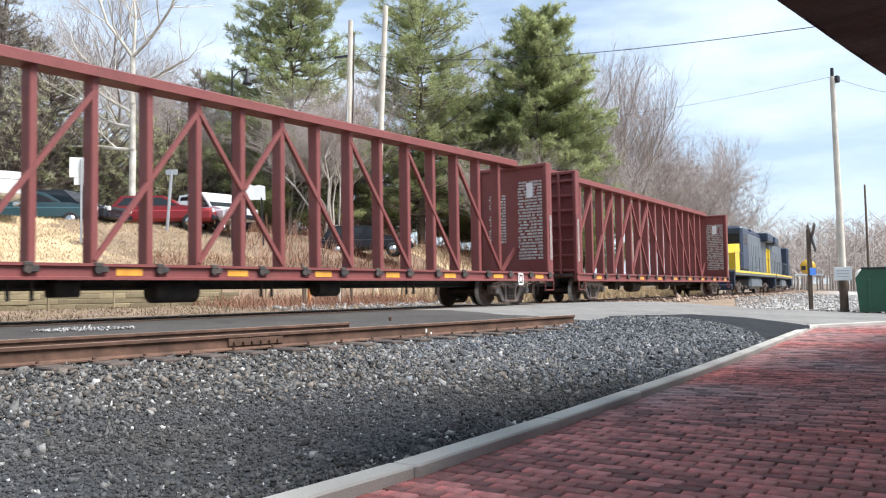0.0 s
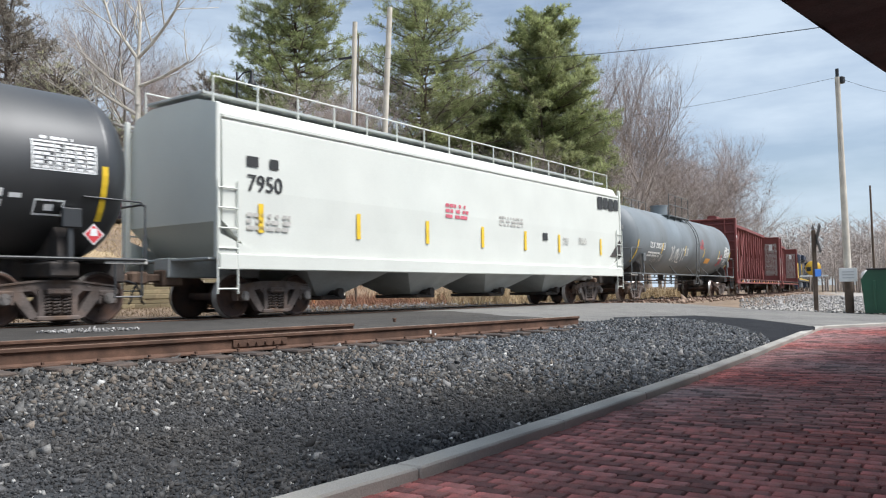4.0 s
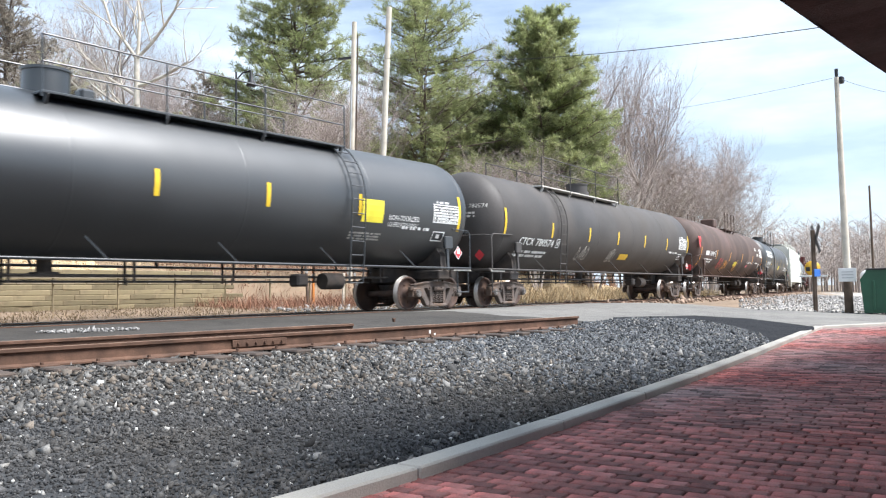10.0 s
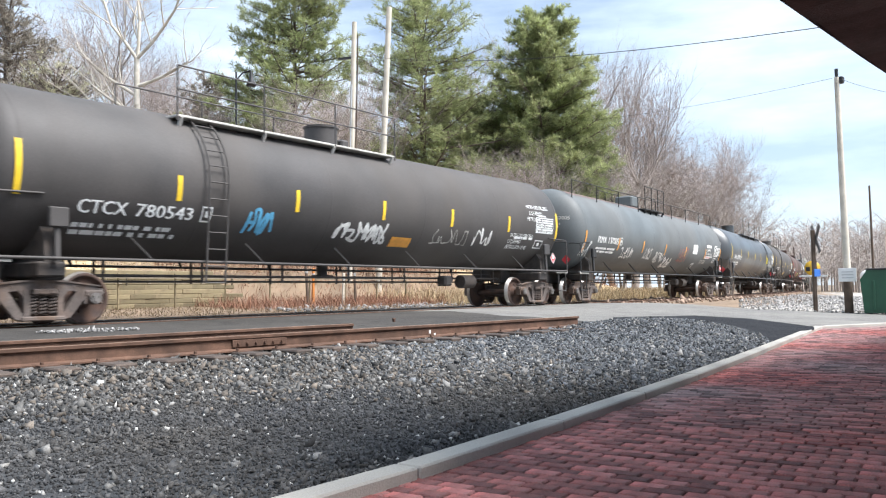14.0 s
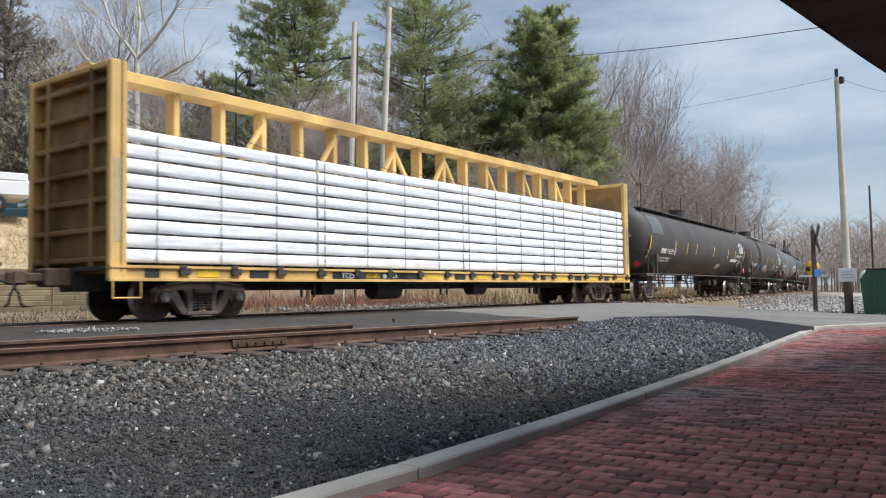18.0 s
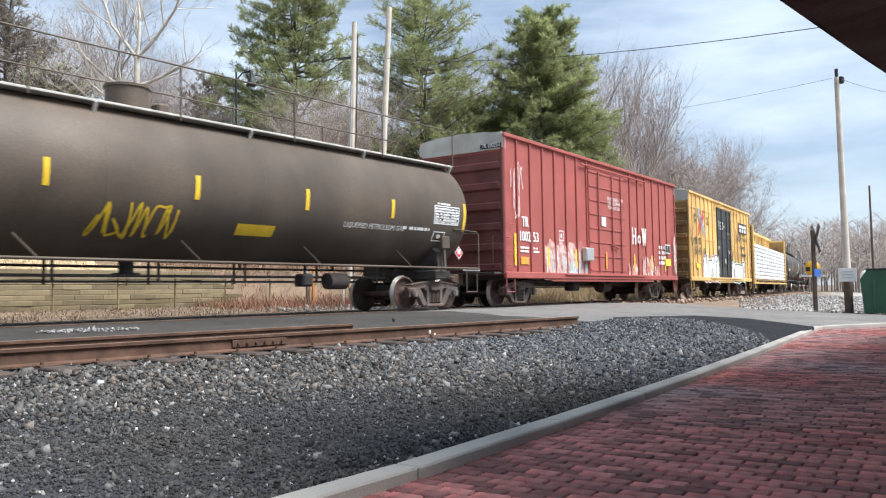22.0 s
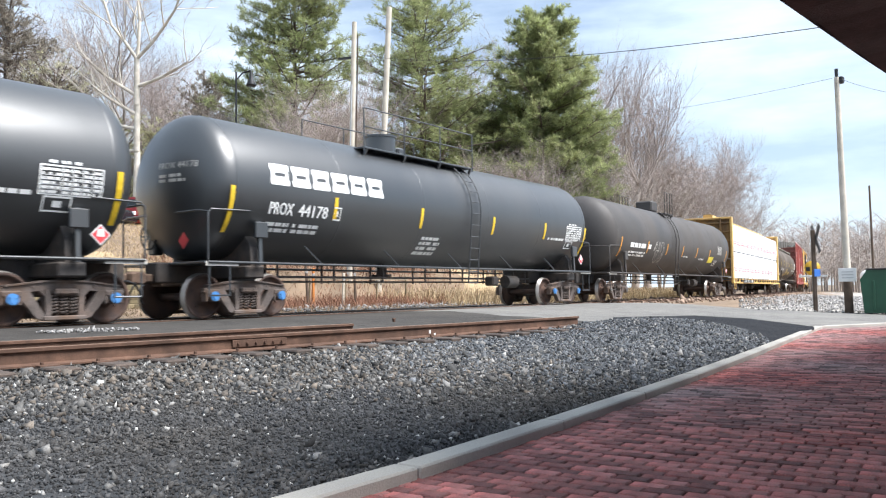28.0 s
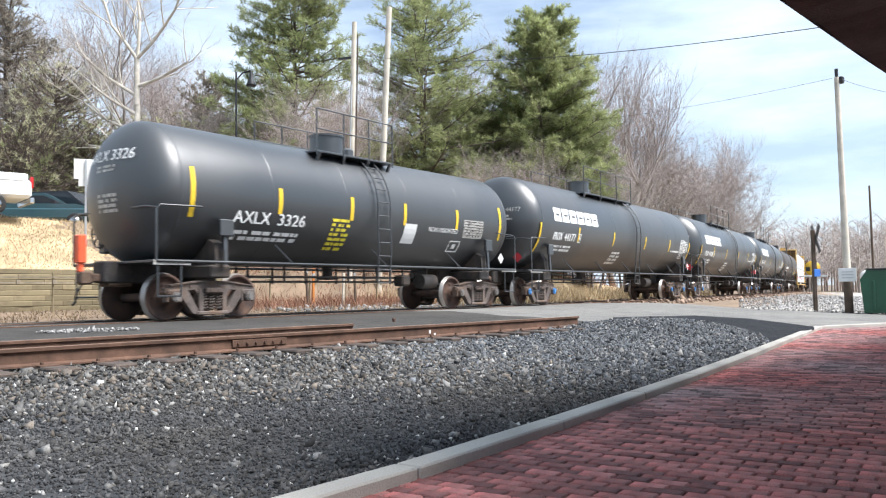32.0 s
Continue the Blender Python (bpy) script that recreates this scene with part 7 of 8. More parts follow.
mark_lines(c, 3.1, 1.95, 0.9, 0.12, on, M_WHITE, 1, 14)
scrawl(c, -4.4, 1.7, 1.6, 0.9, on, M_CREAM, 72, 6, 0.014)
placard(c, 8.2, 1.45, lambda u, w, e=0: (u, -1.5 - e, w))
for s0_, num in ((-140.88, "44178"), (-158.92, "44408"), (-176.86, "44177")):
    c, on = tank_car("clean black tank car with white emblem and blue bearing caps", s0_, 8.98, 14.2, 8.55, M_BLACKNEW, 1.56, 2.76,
                     stripes=strips(8.55, (-4.87, -1.63, 1.85, 4.97), 2.16, 2.68, 1.75, 2.68, 0.7), ladder_x=0.75, dome_x=-1.5, walk=(-3.4, 1.4), blue=True)
    brand_blocks(c, on, -6.88, 2.8, 3.73, 0.46)
    std_marks(c, on, 2.76, 8.55, "PROX", num, 15, -6.86, -5.12, 2.18, 0.26, R=1.56, tz=2.18)
    mark_lines(c, -1.4, 1.5, 0.9, 0.5, on, M_WHITE, 4, 16)
c, on = tank_car("short black tank car at the end of the train", -192.45, 6.85, 9.45, 6.45, M_BLACKNEW, 1.45, 2.56,
                 stripes=strips(6.45, (-3.22, -0.99, 0.98, 3.25), 2.2, 2.75, 2.0, 2.98, 1.0), ladder_x=0.05, dome_x=-0.4, walk=(-1.8, 0.9))
mark_fit(c, "AXLX", -4.42, -3.45, 1.96, 0.25, on)
mark_fit(c, "3326", -3.25, -2.45, 1.96, 0.25, on)
em = end_on(6.45, 2.56, 1.45)
mark_fit(c, "AXLX 3326", -0.75, 0.75, 3.12, 0.22, em)
mark_lines(c, -0.3, 2.9, 0.6, 0.16, em, M_CREAM, 2, 20)
mark_lines(c, -0.2, 2.1, 0.6, 0.4, em, M_CREAM, 4, 21)
mark_lines(c, -4.35, 1.62, 1.8, 0.24, on, M_WHITE, 2, 22)
mark_lines(c, -1.6, 1.5, 0.6, 0.75, on, M_SIGNYEL, 7, 23)
mark_block(c, 1.0, 1.5, 1.75, 2.25, on, M_SIGNW, "notice")
mark_text(c, "NON-ODORIZED", 2.0, 2.1, 0.12, on)
mark_table(c, 3.6, 2.0, 0.95, 0.5, on, 24)
mark_frame(c, 3.1, 1.6, 0.5, 0.3, on)
placard(c, 5.4, 1.45, lambda u, w, e=0: (u, -1.45 - e, w), 0.26, M_SIGNW)
eot = Shape().box((-6.95, -0.1, 1.5), (0.16, 0.24, 0.75), 0.03).box((-6.95, -0.1, 1.02), (0.1, 0.14, 0.25), 0.02)
EOT_AT = pose(0, 0, 0.3) @ Matrix.Diagonal((1, 0.72, 0.72, 1))
part("end_of_train_device", eot, M_EOT, c, "orange-red end-of-train device on the coupler", at=EOT_AT)

# ---- trees ----
def seg_mesh(name, segs, n, material):
    """Tapered bars for all branch pieces (p, q, r, s) at once."""
    P, Q = np.array([s[0] for s in segs]), np.array([s[1] for s in segs])
    r0, r1 = np.array([s[2] for s in segs]), np.array([s[3] for s in segs])
    d = Q - P
    d /= np.linalg.norm(d, axis=1)[:, None] + 1e-9
    a = np.cross(d, np.where(np.abs(d[:, 2:3]) < 0.9, [[0, 0, 1.0]], [[1.0, 0, 0]]))
    a /= np.linalg.norm(a, axis=1)[:, None]
    b = np.cross(d, a)
    t = np.arange(n) * 2 * pi / n
    ring = a[:, None, :] * np.cos(t)[None, :, None] + b[:, None, :] * np.sin(t)[None, :, None]
    v = np.concatenate([P[:, None] + ring * r0[:, None, None], Q[:, None] + ring * r1[:, None, None]], 1)
    f = np.array([[j, (j + 1) % n, n + (j + 1) % n, n + j] for j in range(n)])
    return np_mesh(name, v.reshape(-1, 3), (f[None] + np.arange(len(segs))[:, None, None] * 2 * n).reshape(-1, 4), material)


def grow(seed, height, spread=0.5, levels=5, droop=0.0, trunks=1, thick=None, fork=(2, 4), lean=0.0, first=0.3, leaders=()):
    """Branch pieces of a bare tree: stout ones and twigs."""
    r = random.Random(seed)
    stout, twigs = [], []

    def limb(p, d, L, rad, lev):
        n = 3 if lev > 1 else 4
        for i in range(n):
            d = (d + Vector((r.gauss(0, 0.13), r.gauss(0, 0.13), r.gauss(0.03, 0.08) - droop * lev * 0.02))).normalized()
            q = p + d * (L / n)
            r1 = rad * (0.86 if lev < levels else 0.6)
            (stout if lev <= 2 else twigs).append((tuple(p), tuple(q), rad, r1))
            p, rad = q, r1
            if lev < levels and (i > 1 or lev > 0):
                for _ in range(r.randint(*fork) if lev < levels - 1 else r.randint(2, 4)):
                    ax = Vector((r.gauss(0, 1), r.gauss(0, 1), r.gauss(0.15, 0.5))).normalized()
                    nd = (d * (1 - spread) + ax * spread * 1.1 + Vector((0, 0, 0.12))).normalized()
                    limb(p, nd, L * r.uniform(0.48, 0.72), max(0.006, rad * r.uniform(0.42, 0.62)), lev + 1)

    if leaders:
        z0 = height * 0.66
        stout += [((0, 0, z0 * k / 4), (0.06 * sin(k), 0.05, z0 * (k + 1) / 4), thick * (1 - 0.08 * k), thick * (0.92 - 0.08 * k)) for k in range(4)]
        for h, d, L in leaders:
            limb(Vector((0, 0.03, z0 * h)), Vector(d).normalized(), L, thick * 0.5, 1)
        return stout, twigs
    for k in range(trunks):
        a = r.uniform(0, 6.28)
        d = Vector((cos(a) * (0.25 if trunks > 1 else lean), sin(a) * (0.25 if trunks > 1 else lean), 1)).normalized()
        limb(Vector((cos(a), sin(a), 0)) * (0.15 if trunks > 1 else 0), d, height * (0.45 + first * 0.3), (thick or height * 0.017), 0)
    return stout, twigs


TREES = {}


def bare_tree(key, label, at, scale=1.0, turn=0.0, bark=None, twig=None, **how):
    if key not in TREES:
        st, tw = grow(**how)
        TREES[key] = (seg_mesh("trunk", st, 7, bark or M_BAREBARK), seg_mesh("twigs", tw, 3, twig or M_TWIG), float(np.percentile([s[1][2] for s in tw], 97)))
    a, b, high = TREES[key]
    scale = scale / high
    t = thing("bare_tree", label, "tree", "leafless trees", at=pose(*at, 0, 0, turn) @ Matrix.Scale(scale, 4))
    part("trunk", a, M_BAREBARK, t)
    part("crown", b, M_TWIG, t)
    return t


def conifer(label, at, seed, H, Rm, base=0.2, tufts=4200, blade=0.29, width=0.014, material=None, upsweep=0.25, ragged=0.35, name="pine_tree", turn=0.0, top=0.06, dense=1.6):
    """A conifer: trunk, limbs in whorls, and tufts of needles along the outer limbs."""
    r = random.Random(seed)
    g = np.random.default_rng(seed)
    t = thing(name, label, "tree", "conifers", at=pose(*at, 0, 0, turn))
    trunk = Shape()
    pts = [(0.15 * sin(k * 0.7 + seed), 0.15 * cos(k * 0.9), H * k / 10) for k in range(11)]
    trunk.tube(pts, H * 0.016, 9, 0.03)
    part("trunk", trunk, M_BARK, t)
    segs, cents, outs = [], [], []
    z = H * base
    while z < H * 0.985:
        f = (z / H - base) / (1 - base)
        reach = Rm * (1 - f) ** 0.48 * (0.5 + 0.5 * min(1, (f + 0.12) * 3)) + top * Rm
        for k in range(r.randint(4, 6)):
            a = r.uniform(0, 6.28)
            L = reach * r.uniform(1 - ragged, 1.12)
            d = Vector((cos(a), sin(a), upsweep * r.uniform(0.2, 1.4) - 0.25 * (1 - f)))
            p = Vector((0, 0, z))
            n = 4
            for i in range(n):
                q = p + Vector((d.x, d.y, d.z + 0.10 * i)) * (L / n)
                segs.append((tuple(p), tuple(q), 0.05 * (1 - i / n) * L / 3 + 0.012, 0.05 * (1 - (i + 1) / n) * L / 3 + 0.008))
                if i >= 1 or dense > 2:
                    for _ in range(max(2, int(L * dense))):
                        sd = Vector((-d.y, d.x, 0)) * r.choice((-1, 1)) * r.uniform(0.15, 0.45) * L * (0.5 if i == n - 1 else 0.7)
                        base_p = p.lerp(q, r.random())
                        tip = base_p + sd * 0.8 + Vector((d.x, d.y, 0.1)) * r.uniform(0.05, 0.3) * L * 0.5 + Vector((0, 0, r.uniform(0.0, 0.25)))
                        segs.append((tuple(base_p), tuple(tip), 0.014, 0.006))
                        for w in (0.35, 0.65, 0.85, 1.0):
                            cents.append(base_p.lerp(tip, w))
                            outs.append((tip - base_p).normalized())
                    cents.append(q)
                    outs.append(d)
                p = q
        z += H * r.uniform(0.014, 0.028)
    part("branch_frame", seg_mesh("branch_frame", segs, 4, M_BARK), M_BARK, t)
    C, O = np.array([tuple(c) for c in cents]), np.array([tuple(o) for o in outs])
    if len(C) > tufts:
        pick = g.choice(len(C), tufts, replace=False)
        C, O = C[pick], O[pick]
    C = C + g.normal(0, 0.06, C.shape)
    k = 12
    D = O[:, None, :] * 0.7 + g.normal(0, 0.65, (len(C), k, 3)) + np.array([0, 0, 0.25])
    D /= np.linalg.norm(D, axis=2)[:, :, None]
    S = np.cross(D, g.normal(size=D.shape))
    S /= np.linalg.norm(S, axis=2)[:, :, None]
    L = blade * g.uniform(0.6, 1.25, (len(C), k, 1))
    A = C[:, None, :] + D * L * 0.1
    B = C[:, None, :] + D * L
    v = np.stack([A - S * width * 0.6, A + S * width * 0.6, B + S * width, B - S * width * 0.4], 2)
    f = np.arange(len(C) * k * 4).reshape(-1, 4)
    part("crown", np_mesh("crown", v.reshape(-1, 3), f, material or M_NEEDLE), M_NEEDLE, t)
    return t


def sight(px, dist):
    """Ground point at a bearing across the view (-1 left edge, 1 right edge) and a distance."""
    a = radians(YAW) - math.atan(px * math.tan(radians(57.474 / 2)))
    x, y = dist * cos(a), dist * sin(a)
    return x, y, float(ground_z(x, y))


def nx(px):
    return (px - 784) / 784


def rise(px, row, d):
    """Height that a thing d metres off needs to reach a row of the picture."""
    horizon = 519 - (px - 784) * 0.0159
    return EYE[2] + (horizon - row) / 1430 * d * cos(math.atan(nx(px) * math.tan(radians(57.474 / 2))))


for px, d, row, R, sd, n, rag in ((522, 46, -75, 5.0, 3, 12000, 0.45), (752, 50, -20, 6.2, 8, 8500, 0.72), (966, 52, 12, 5.3, 14, 27000, 0.36), (846, 54, 170, 5.4, 19, 13000, 0.4), (1035, 58, 215, 3.8, 22, 7500, 0.4)):
    x, y, z = sight(nx(px), d)
    conifer("tall white pine with airy green needles", (x, y, z - 0.2), sd, rise(px, row, d) - z, R, 0.1, n, width=0.014 if px < 800 else 0.017, ragged=rag, upsweep=0.35, dense=1.6 if px < 800 else 2.8)
for px, d, row, R, sd, n in ((10, 52, -20, 4.2, 31, 2600), (365, 58, 135, 3.6, 33, 2200), (95, 44, 110, 3.8, 35, 900)):
    x, y, z = sight(nx(px), d)
    conifer("olive-brown cedar behind the car park", (x, y, z - 0.2), sd, rise(px, row, d) - z, R, 0.05, n, 0.26, 0.014 if px == 95 else 0.022, M_BRUSH if px == 95 else M_NEEDLEDK, 0.6, 0.3, "cedar_tree")
for i, (px, d, row) in enumerate(((20, 41, 235), (75, 42, 265), (130, 43, 240), (185, 44, 275), (300, 47, 250), (420, 50, 245), (470, 48, 260), (590, 52, 260), (680, 56, 270))):
    x, y, z = sight(nx(px), d)
    conifer("dark evergreen shrub at the lot's edge", (x, y, z - 0.1), 50 + i, rise(px, row, d) - z, 2.8, 0.02, 650 if px < 260 else 1800, 0.24, 0.015 if px < 260 else 0.024, (M_NEEDLE if px < 260 else M_NEEDLEDK) if i % 2 else M_BRUSH, 0.8, 0.3, "evergreen_shrub", top=0.3)

x, y, z = sight(nx(240), 40)
RIGHT, UP = Vector((sin(radians(YAW)), -cos(radians(YAW)), 0)), Vector((0, 0, 1))
bare_tree("sycamore", "pale-barked sycamore with bare spreading limbs", (x, y, z), 15.0, 0, M_PALEBARK, M_PALETWIG, seed=5, height=15.0, spread=0.45, levels=4, thick=0.2, fork=(1, 2), leaders=[(1.0, RIGHT * 1.0 + UP * 0.75, 4.6), (1.0, RIGHT * -0.75 + UP * 0.9, 4.2), (0.98, RIGHT * 0.15 + UP * 1.0, 4.6), (0.8, RIGHT * -1.0 + UP * 0.5, 3.6), (0.85, RIGHT * 0.8 + UP * 0.35, 3.2), (0.7, RIGHT * -0.6 + UP * 0.3, 2.6), (0.62, RIGHT * -1.0 + UP * 0.3, 3.6), (0.5, RIGHT * -1.0 + UP * 0.12, 3.2)])
kinds = {"oak": dict(seed=11, height=15, spread=0.5, levels=4, fork=(2, 3)), "ash": dict(seed=17, height=16, spread=0.42, levels=4, fork=(2, 3)),
         "round": dict(seed=23, height=13, spread=0.52, levels=4, fork=(2, 4)), "thicket": dict(seed=29, height=9, spread=0.5, levels=3, trunks=5, thick=0.08, fork=(2, 4)),
         "elm": dict(seed=41, height=15, spread=0.36, levels=4, fork=(2, 3), first=0.0, thick=0.26), "vine": dict(seed=37, height=11, spread=0.6, levels=4, droop=2.0, fork=(2, 3))}
rt = random.Random(3)
for key, px, d, top in (("oak", 150, 60, 20), ("ash", 95, 66, 0), ("ash", 330, 64, 60), ("round", 385, 68, 130), ("oak", 30, 70, 10), ("round", 470, 70, 150),
                        ("ash", 705, 60, 60), ("ash", 610, 48, 150), ("thicket", 575, 40, 150), ("thicket", 600, 42, 160), ("thicket", 520, 44, 190),
                        ("ash", 430, 64, 110), ("thicket", 345, 48, 190), ("thicket", 400, 48, 180),
                        ("elm", 1122, 66, 112), ("elm", 1146, 70, 130), ("ash", 1085, 68, 130), ("vine", 1140, 78, 255), ("elm", 1235, 90, 240), ("elm", 1195, 86, 235), ("thicket", 1290, 92, 320), ("thicket", 1170, 70, 265), ("thicket", 1225, 76, 290),
                        ("thicket", 1100, 60, 250), ("thicket", 1050, 56, 260), ("thicket", 950, 48, 270), ("thicket", 870, 46, 270), ("vine", 1200, 84, 285), ("vine", 1255, 92, 285)):
    x, y, z = sight(nx(px), d)
    H = rise(px, top, d) - z
    bare_tree(key, {"oak": "bare grey-brown oak before leafing", "ash": "bare upright ash tree behind the lot", "round": "bare round-crowned tree with fine twigs", "elm": "tall bare elm with a rounded vase-shaped crown", "thicket": "thicket of bare saplings", "vine": "bare tree hung with reddish vines"}[key], (x, y, z - 0.1), H, rt.uniform(0, 360), **kinds[key])

# far woods along the horizon
fw = []
rw = random.Random(9)
for i in range(420):
    px = rw.uniform(0.55, 1.5)
    d = rw.uniform(120, 230)
    x, y, z = sight(px, d)
    H = rw.uniform(7, 13.5) * (d / 170)
    p = Vector((x, y, z - 0.3))
    fw.append((tuple(p), tuple(p + Vector((rw.gauss(0, 0.3), rw.gauss(0, 0.3), H))), 0.16, 0.04))
    for k in range(26):
        h = rw.uniform(0.25, 1.0)
        q = p + Vector((0, 0, H * h))
        L = H * 0.3 * (1.15 - h * 0.6) * rw.uniform(0.5, 1.1)
        a = rw.uniform(0, 6.28)
        e = q + Vector((cos(a) * L, sin(a) * L, L * rw.uniform(0.2, 1.0)))
        fw.append((tuple(q), tuple(e), 0.05, 0.02))
        for j in range(3):
            a2 = a + rw.gauss(0, 0.9)
            w0 = q.lerp(e, rw.uniform(0.4, 1))
            fw.append((tuple(w0), tuple(w0 + Vector((cos(a2), sin(a2), rw.uniform(0.2, 1.2))) * L * 0.5), 0.03, 0.012))
tagged(new("far_woods", seg_mesh("far_woods", fw, 3, M_FARWOOD)), "leafless woods along the horizon", "trees", kind="stuff")

# brush and grass
def blades(name, label, n, seed, region, length, width, material, sprawl=0.5, category="grass"):
    g = np.random.default_rng(seed)
    xy = region(g, n)
    z = ground_z(xy[:, 0], xy[:, 1])
    B = np.concatenate([xy, z[:, None]], 1)
    D = g.normal(0, sprawl, (len(xy), 3))
    D[:, 2] = 1
    D /= np.linalg.norm(D, axis=1)[:, None]
    L = length * g.uniform(0.4, 1.3, (len(xy), 1))
    S = g.normal(size=(len(xy), 3))
    S[:, 2] = 0
    S /= np.linalg.norm(S, axis=1)[:, None]
    v = np.stack([B - S * width, B + S * width, B + D * L + S * width * 0.3, B + D * L - S * width * 0.3], 1)
    ob = new(name, np_mesh(name, v.reshape(-1, 3), np.arange(len(xy) * 4).reshape(-1, 4), material))
    return tagged(ob, label, category, kind="stuff")


def strip(s0, s1, d0, d1):
    def make(g, n):
        s, d = g.uniform(s0, s1, n), g.uniform(d0, d1, n)
        x, y, th = np.interp(s, _S, _X), np.interp(s, _S, _Y), np.interp(s, _S, _TH)
        return np.stack([x - np.sin(th) * d, y + np.cos(th) * d], 1)
    return make


blades("dry_grass", "straw-coloured grass on the bank", 46000, 1, strip(-6, 20, 9.2, 16.5), 0.09, 0.012, M_STRAWBL, 0.9)
blades("verge_grass", "trodden brown grass behind the track", 12000, 2, strip(-6, 34, 3.6, 8.0), 0.10, 0.012, M_VERGEBL, 0.9)
blades("brambles", "red-brown brambles by the wall", 9000, 3, strip(14, 30, 5.0, 11), 0.4, 0.01, M_BRAMBLE, 0.7, "brush")
blades("tall_weeds", "dry weeds beside the curve", 14000, 4, strip(24, 70, 3.2, 9), 0.6, 0.014, M_STRAWBL, 0.5, "brush")
blades("bank_brush", "brown brush below the pines", 7000, 5, strip(20, 60, 9, 22), 1.1, 0.014, M_BRAMBLE, 0.5, "brush")

# retaining wall of tan blocks, and the dark rail fence before it
wall = thing("retaining_wall", "low wall of tan concrete blocks under the grass bank", "wall", kind="structure")
BLK = [Shape().box((0, 0, 0), (0.885, 0.3, 0.146), 0.015).mesh("block") for _ in range(1)]
BLK[0].materials.append(M_BLOCK)
for r_i in range(8):
    for k in range(36):
        s = -6.5 + k * 0.9 + 0.37 * (r_i % 3)
        if s > 16.6 - 0.25 * r_i:
            continue
        p = beside(s, 8.25 + 0.012 * r_i + random.uniform(-0.02, 0.02))
        th = track_at(s)[2]
        part("block", BLK[0], M_BLOCK, wall, at=pose(p.x, p.y, 0.18 + 0.15 * r_i, rz=math.degrees(th)))
fence = thing("rail_fence", "dark post-and-rail fence before the retaining wall", "fence")
for k in range(17):
    s = -7.0 + k * 2.0
    p = beside(s, 7.5)
    gz = float(ground_z(p.x, p.y))
    part("post", Shape().box((0, 0, (1.10 + gz) / 2), (0.05, 0.05, 1.10 - gz + 0.2), 0.01), M_BLOCK, fence, at=pose(p.x, p.y, 0, rz=math.degrees(track_at(s)[2])))
    if k % 2:
        p2 = beside(s + 0.28, 7.5)
        part("post", Shape().box((0, 0, 1.0), (0.05, 0.06, 0.36), 0.01), M_FENCE, fence, at=pose(p2.x, p2.y, 0, rz=math.degrees(track_at(s)[2])))
    for q_ in (0.0, 1.0):
        p3 = beside(s + q_, 7.42)
        part("post_block", Shape().box((0, 0, 0.92), (0.11, 0.05, 0.12), 0.01), M_FENCE, fence, at=pose(p3.x, p3.y, 0, rz=math.degrees(track_at(s)[2])))
    if k < 16:
        for z in (0.90, 1.05):
            part("rail", Shape().beam(beside(s, 7.45, z + random.uniform(-0.01, 0.01)), beside(s + 2.0, 7.45, z + random.uniform(-0.01, 0.01)), 0.03, 0.035), M_FENCE, fence)

for s_, d_, h_, ma_, label_ in ((17.6, 6.2, 1.5, M_POLEDK, "dark timber stake on the bank"), (17.9, 6.25, 1.35, M_EXCAV, "orange-painted survey stake on the bank"), (20.6, 6.6, 1.4, M_POLEDK, "dark timber stake on the bank"), (19.2, 6.0, 1.2, M_POLE, "pale weathered marker post on the bank")):
    p = beside(s_, d_)
    gz = float(ground_z(p.x, p.y))
    st = thing("stake", label_, "stake", "stakes along the bank", at=pose(p.x, p.y, gz, rx=random.uniform(-3, 3), ry=random.uniform(-3, 3)))
    part("shaft", Shape().box((0, 0, h_ / 2 - 0.1), (0.09, 0.07, h_ + 0.2), 0.012), ma_, st)
    part("collar", Shape().box((0, 0, h_ * 0.82), (0.10, 0.08, 0.12), 0.01), M_SIGNGREY, st)

# ---- poles, signs and wires ----
def pole(label, foot, head, r0, r1, material, name="utility_pole"):
    t = thing(name, label, "pole", at=pose(*foot))
    d = Vector(head) - Vector(foot)
    part("shaft", Shape().tube([(0, 0, -0.3), *[tuple(d * (k / 5)) for k in range(1, 6)]], r0, 12, r1), material, t)
    return t, d


def at_height(px, py, d):
    """World point for a bearing and a rise seen at distance d; py: rise over the horizon as a slope."""
    x, y, _ = sight(px, d)
    return (x, y, EYE[2] + py * d * cos(math.atan(px * math.tan(radians(57.474 / 2)))))


x, y, z = sight(nx(617), 35.0)
u1, dd = pole("old leaning utility pole of weathered wood", (x, y, z), at_height(nx(631), 0.342, 35.1), 0.135, 0.105, M_POLE)
part("bracket", Shape().beam(dd * 0.86, dd * 0.86 + Vector((-0.55, 0.4, -0.1)), 0.06, 0.1).box(dd * 0.8 + Vector((0.1, 0, 0)), (0.08, 0.08, 0.6), 0.01), M_IRON, u1)
part("conduit", Shape().tube([Vector((0.14, -0.12, 0.1)), dd * 0.6 + Vector((0.14, -0.12, 0)), dd * 0.95 + Vector((0.13, -0.1, 0))], 0.03, 6), M_POLEDK, u1)
part("second_conduit", Shape().tube([Vector((-0.16, -0.1, 0.1)), dd * 0.75 + Vector((-0.15, -0.1, 0))], 0.025, 6), M_SIGNGREY, u1)
x, y, z = sight(nx(668), 36.0)
pole("weathered wooden utility pole with its top cut", (x, y, z), at_height(nx(694), 0.36, 36.1), 0.145, 0.12, M_POLE)
x, y, z = sight(nx(1499), 31)
pr, dd = pole("leaning timber pole beside the crossing", (x, y, z), at_height(nx(1494), 0.262, 31.2), 0.13, 0.08, M_POLE)
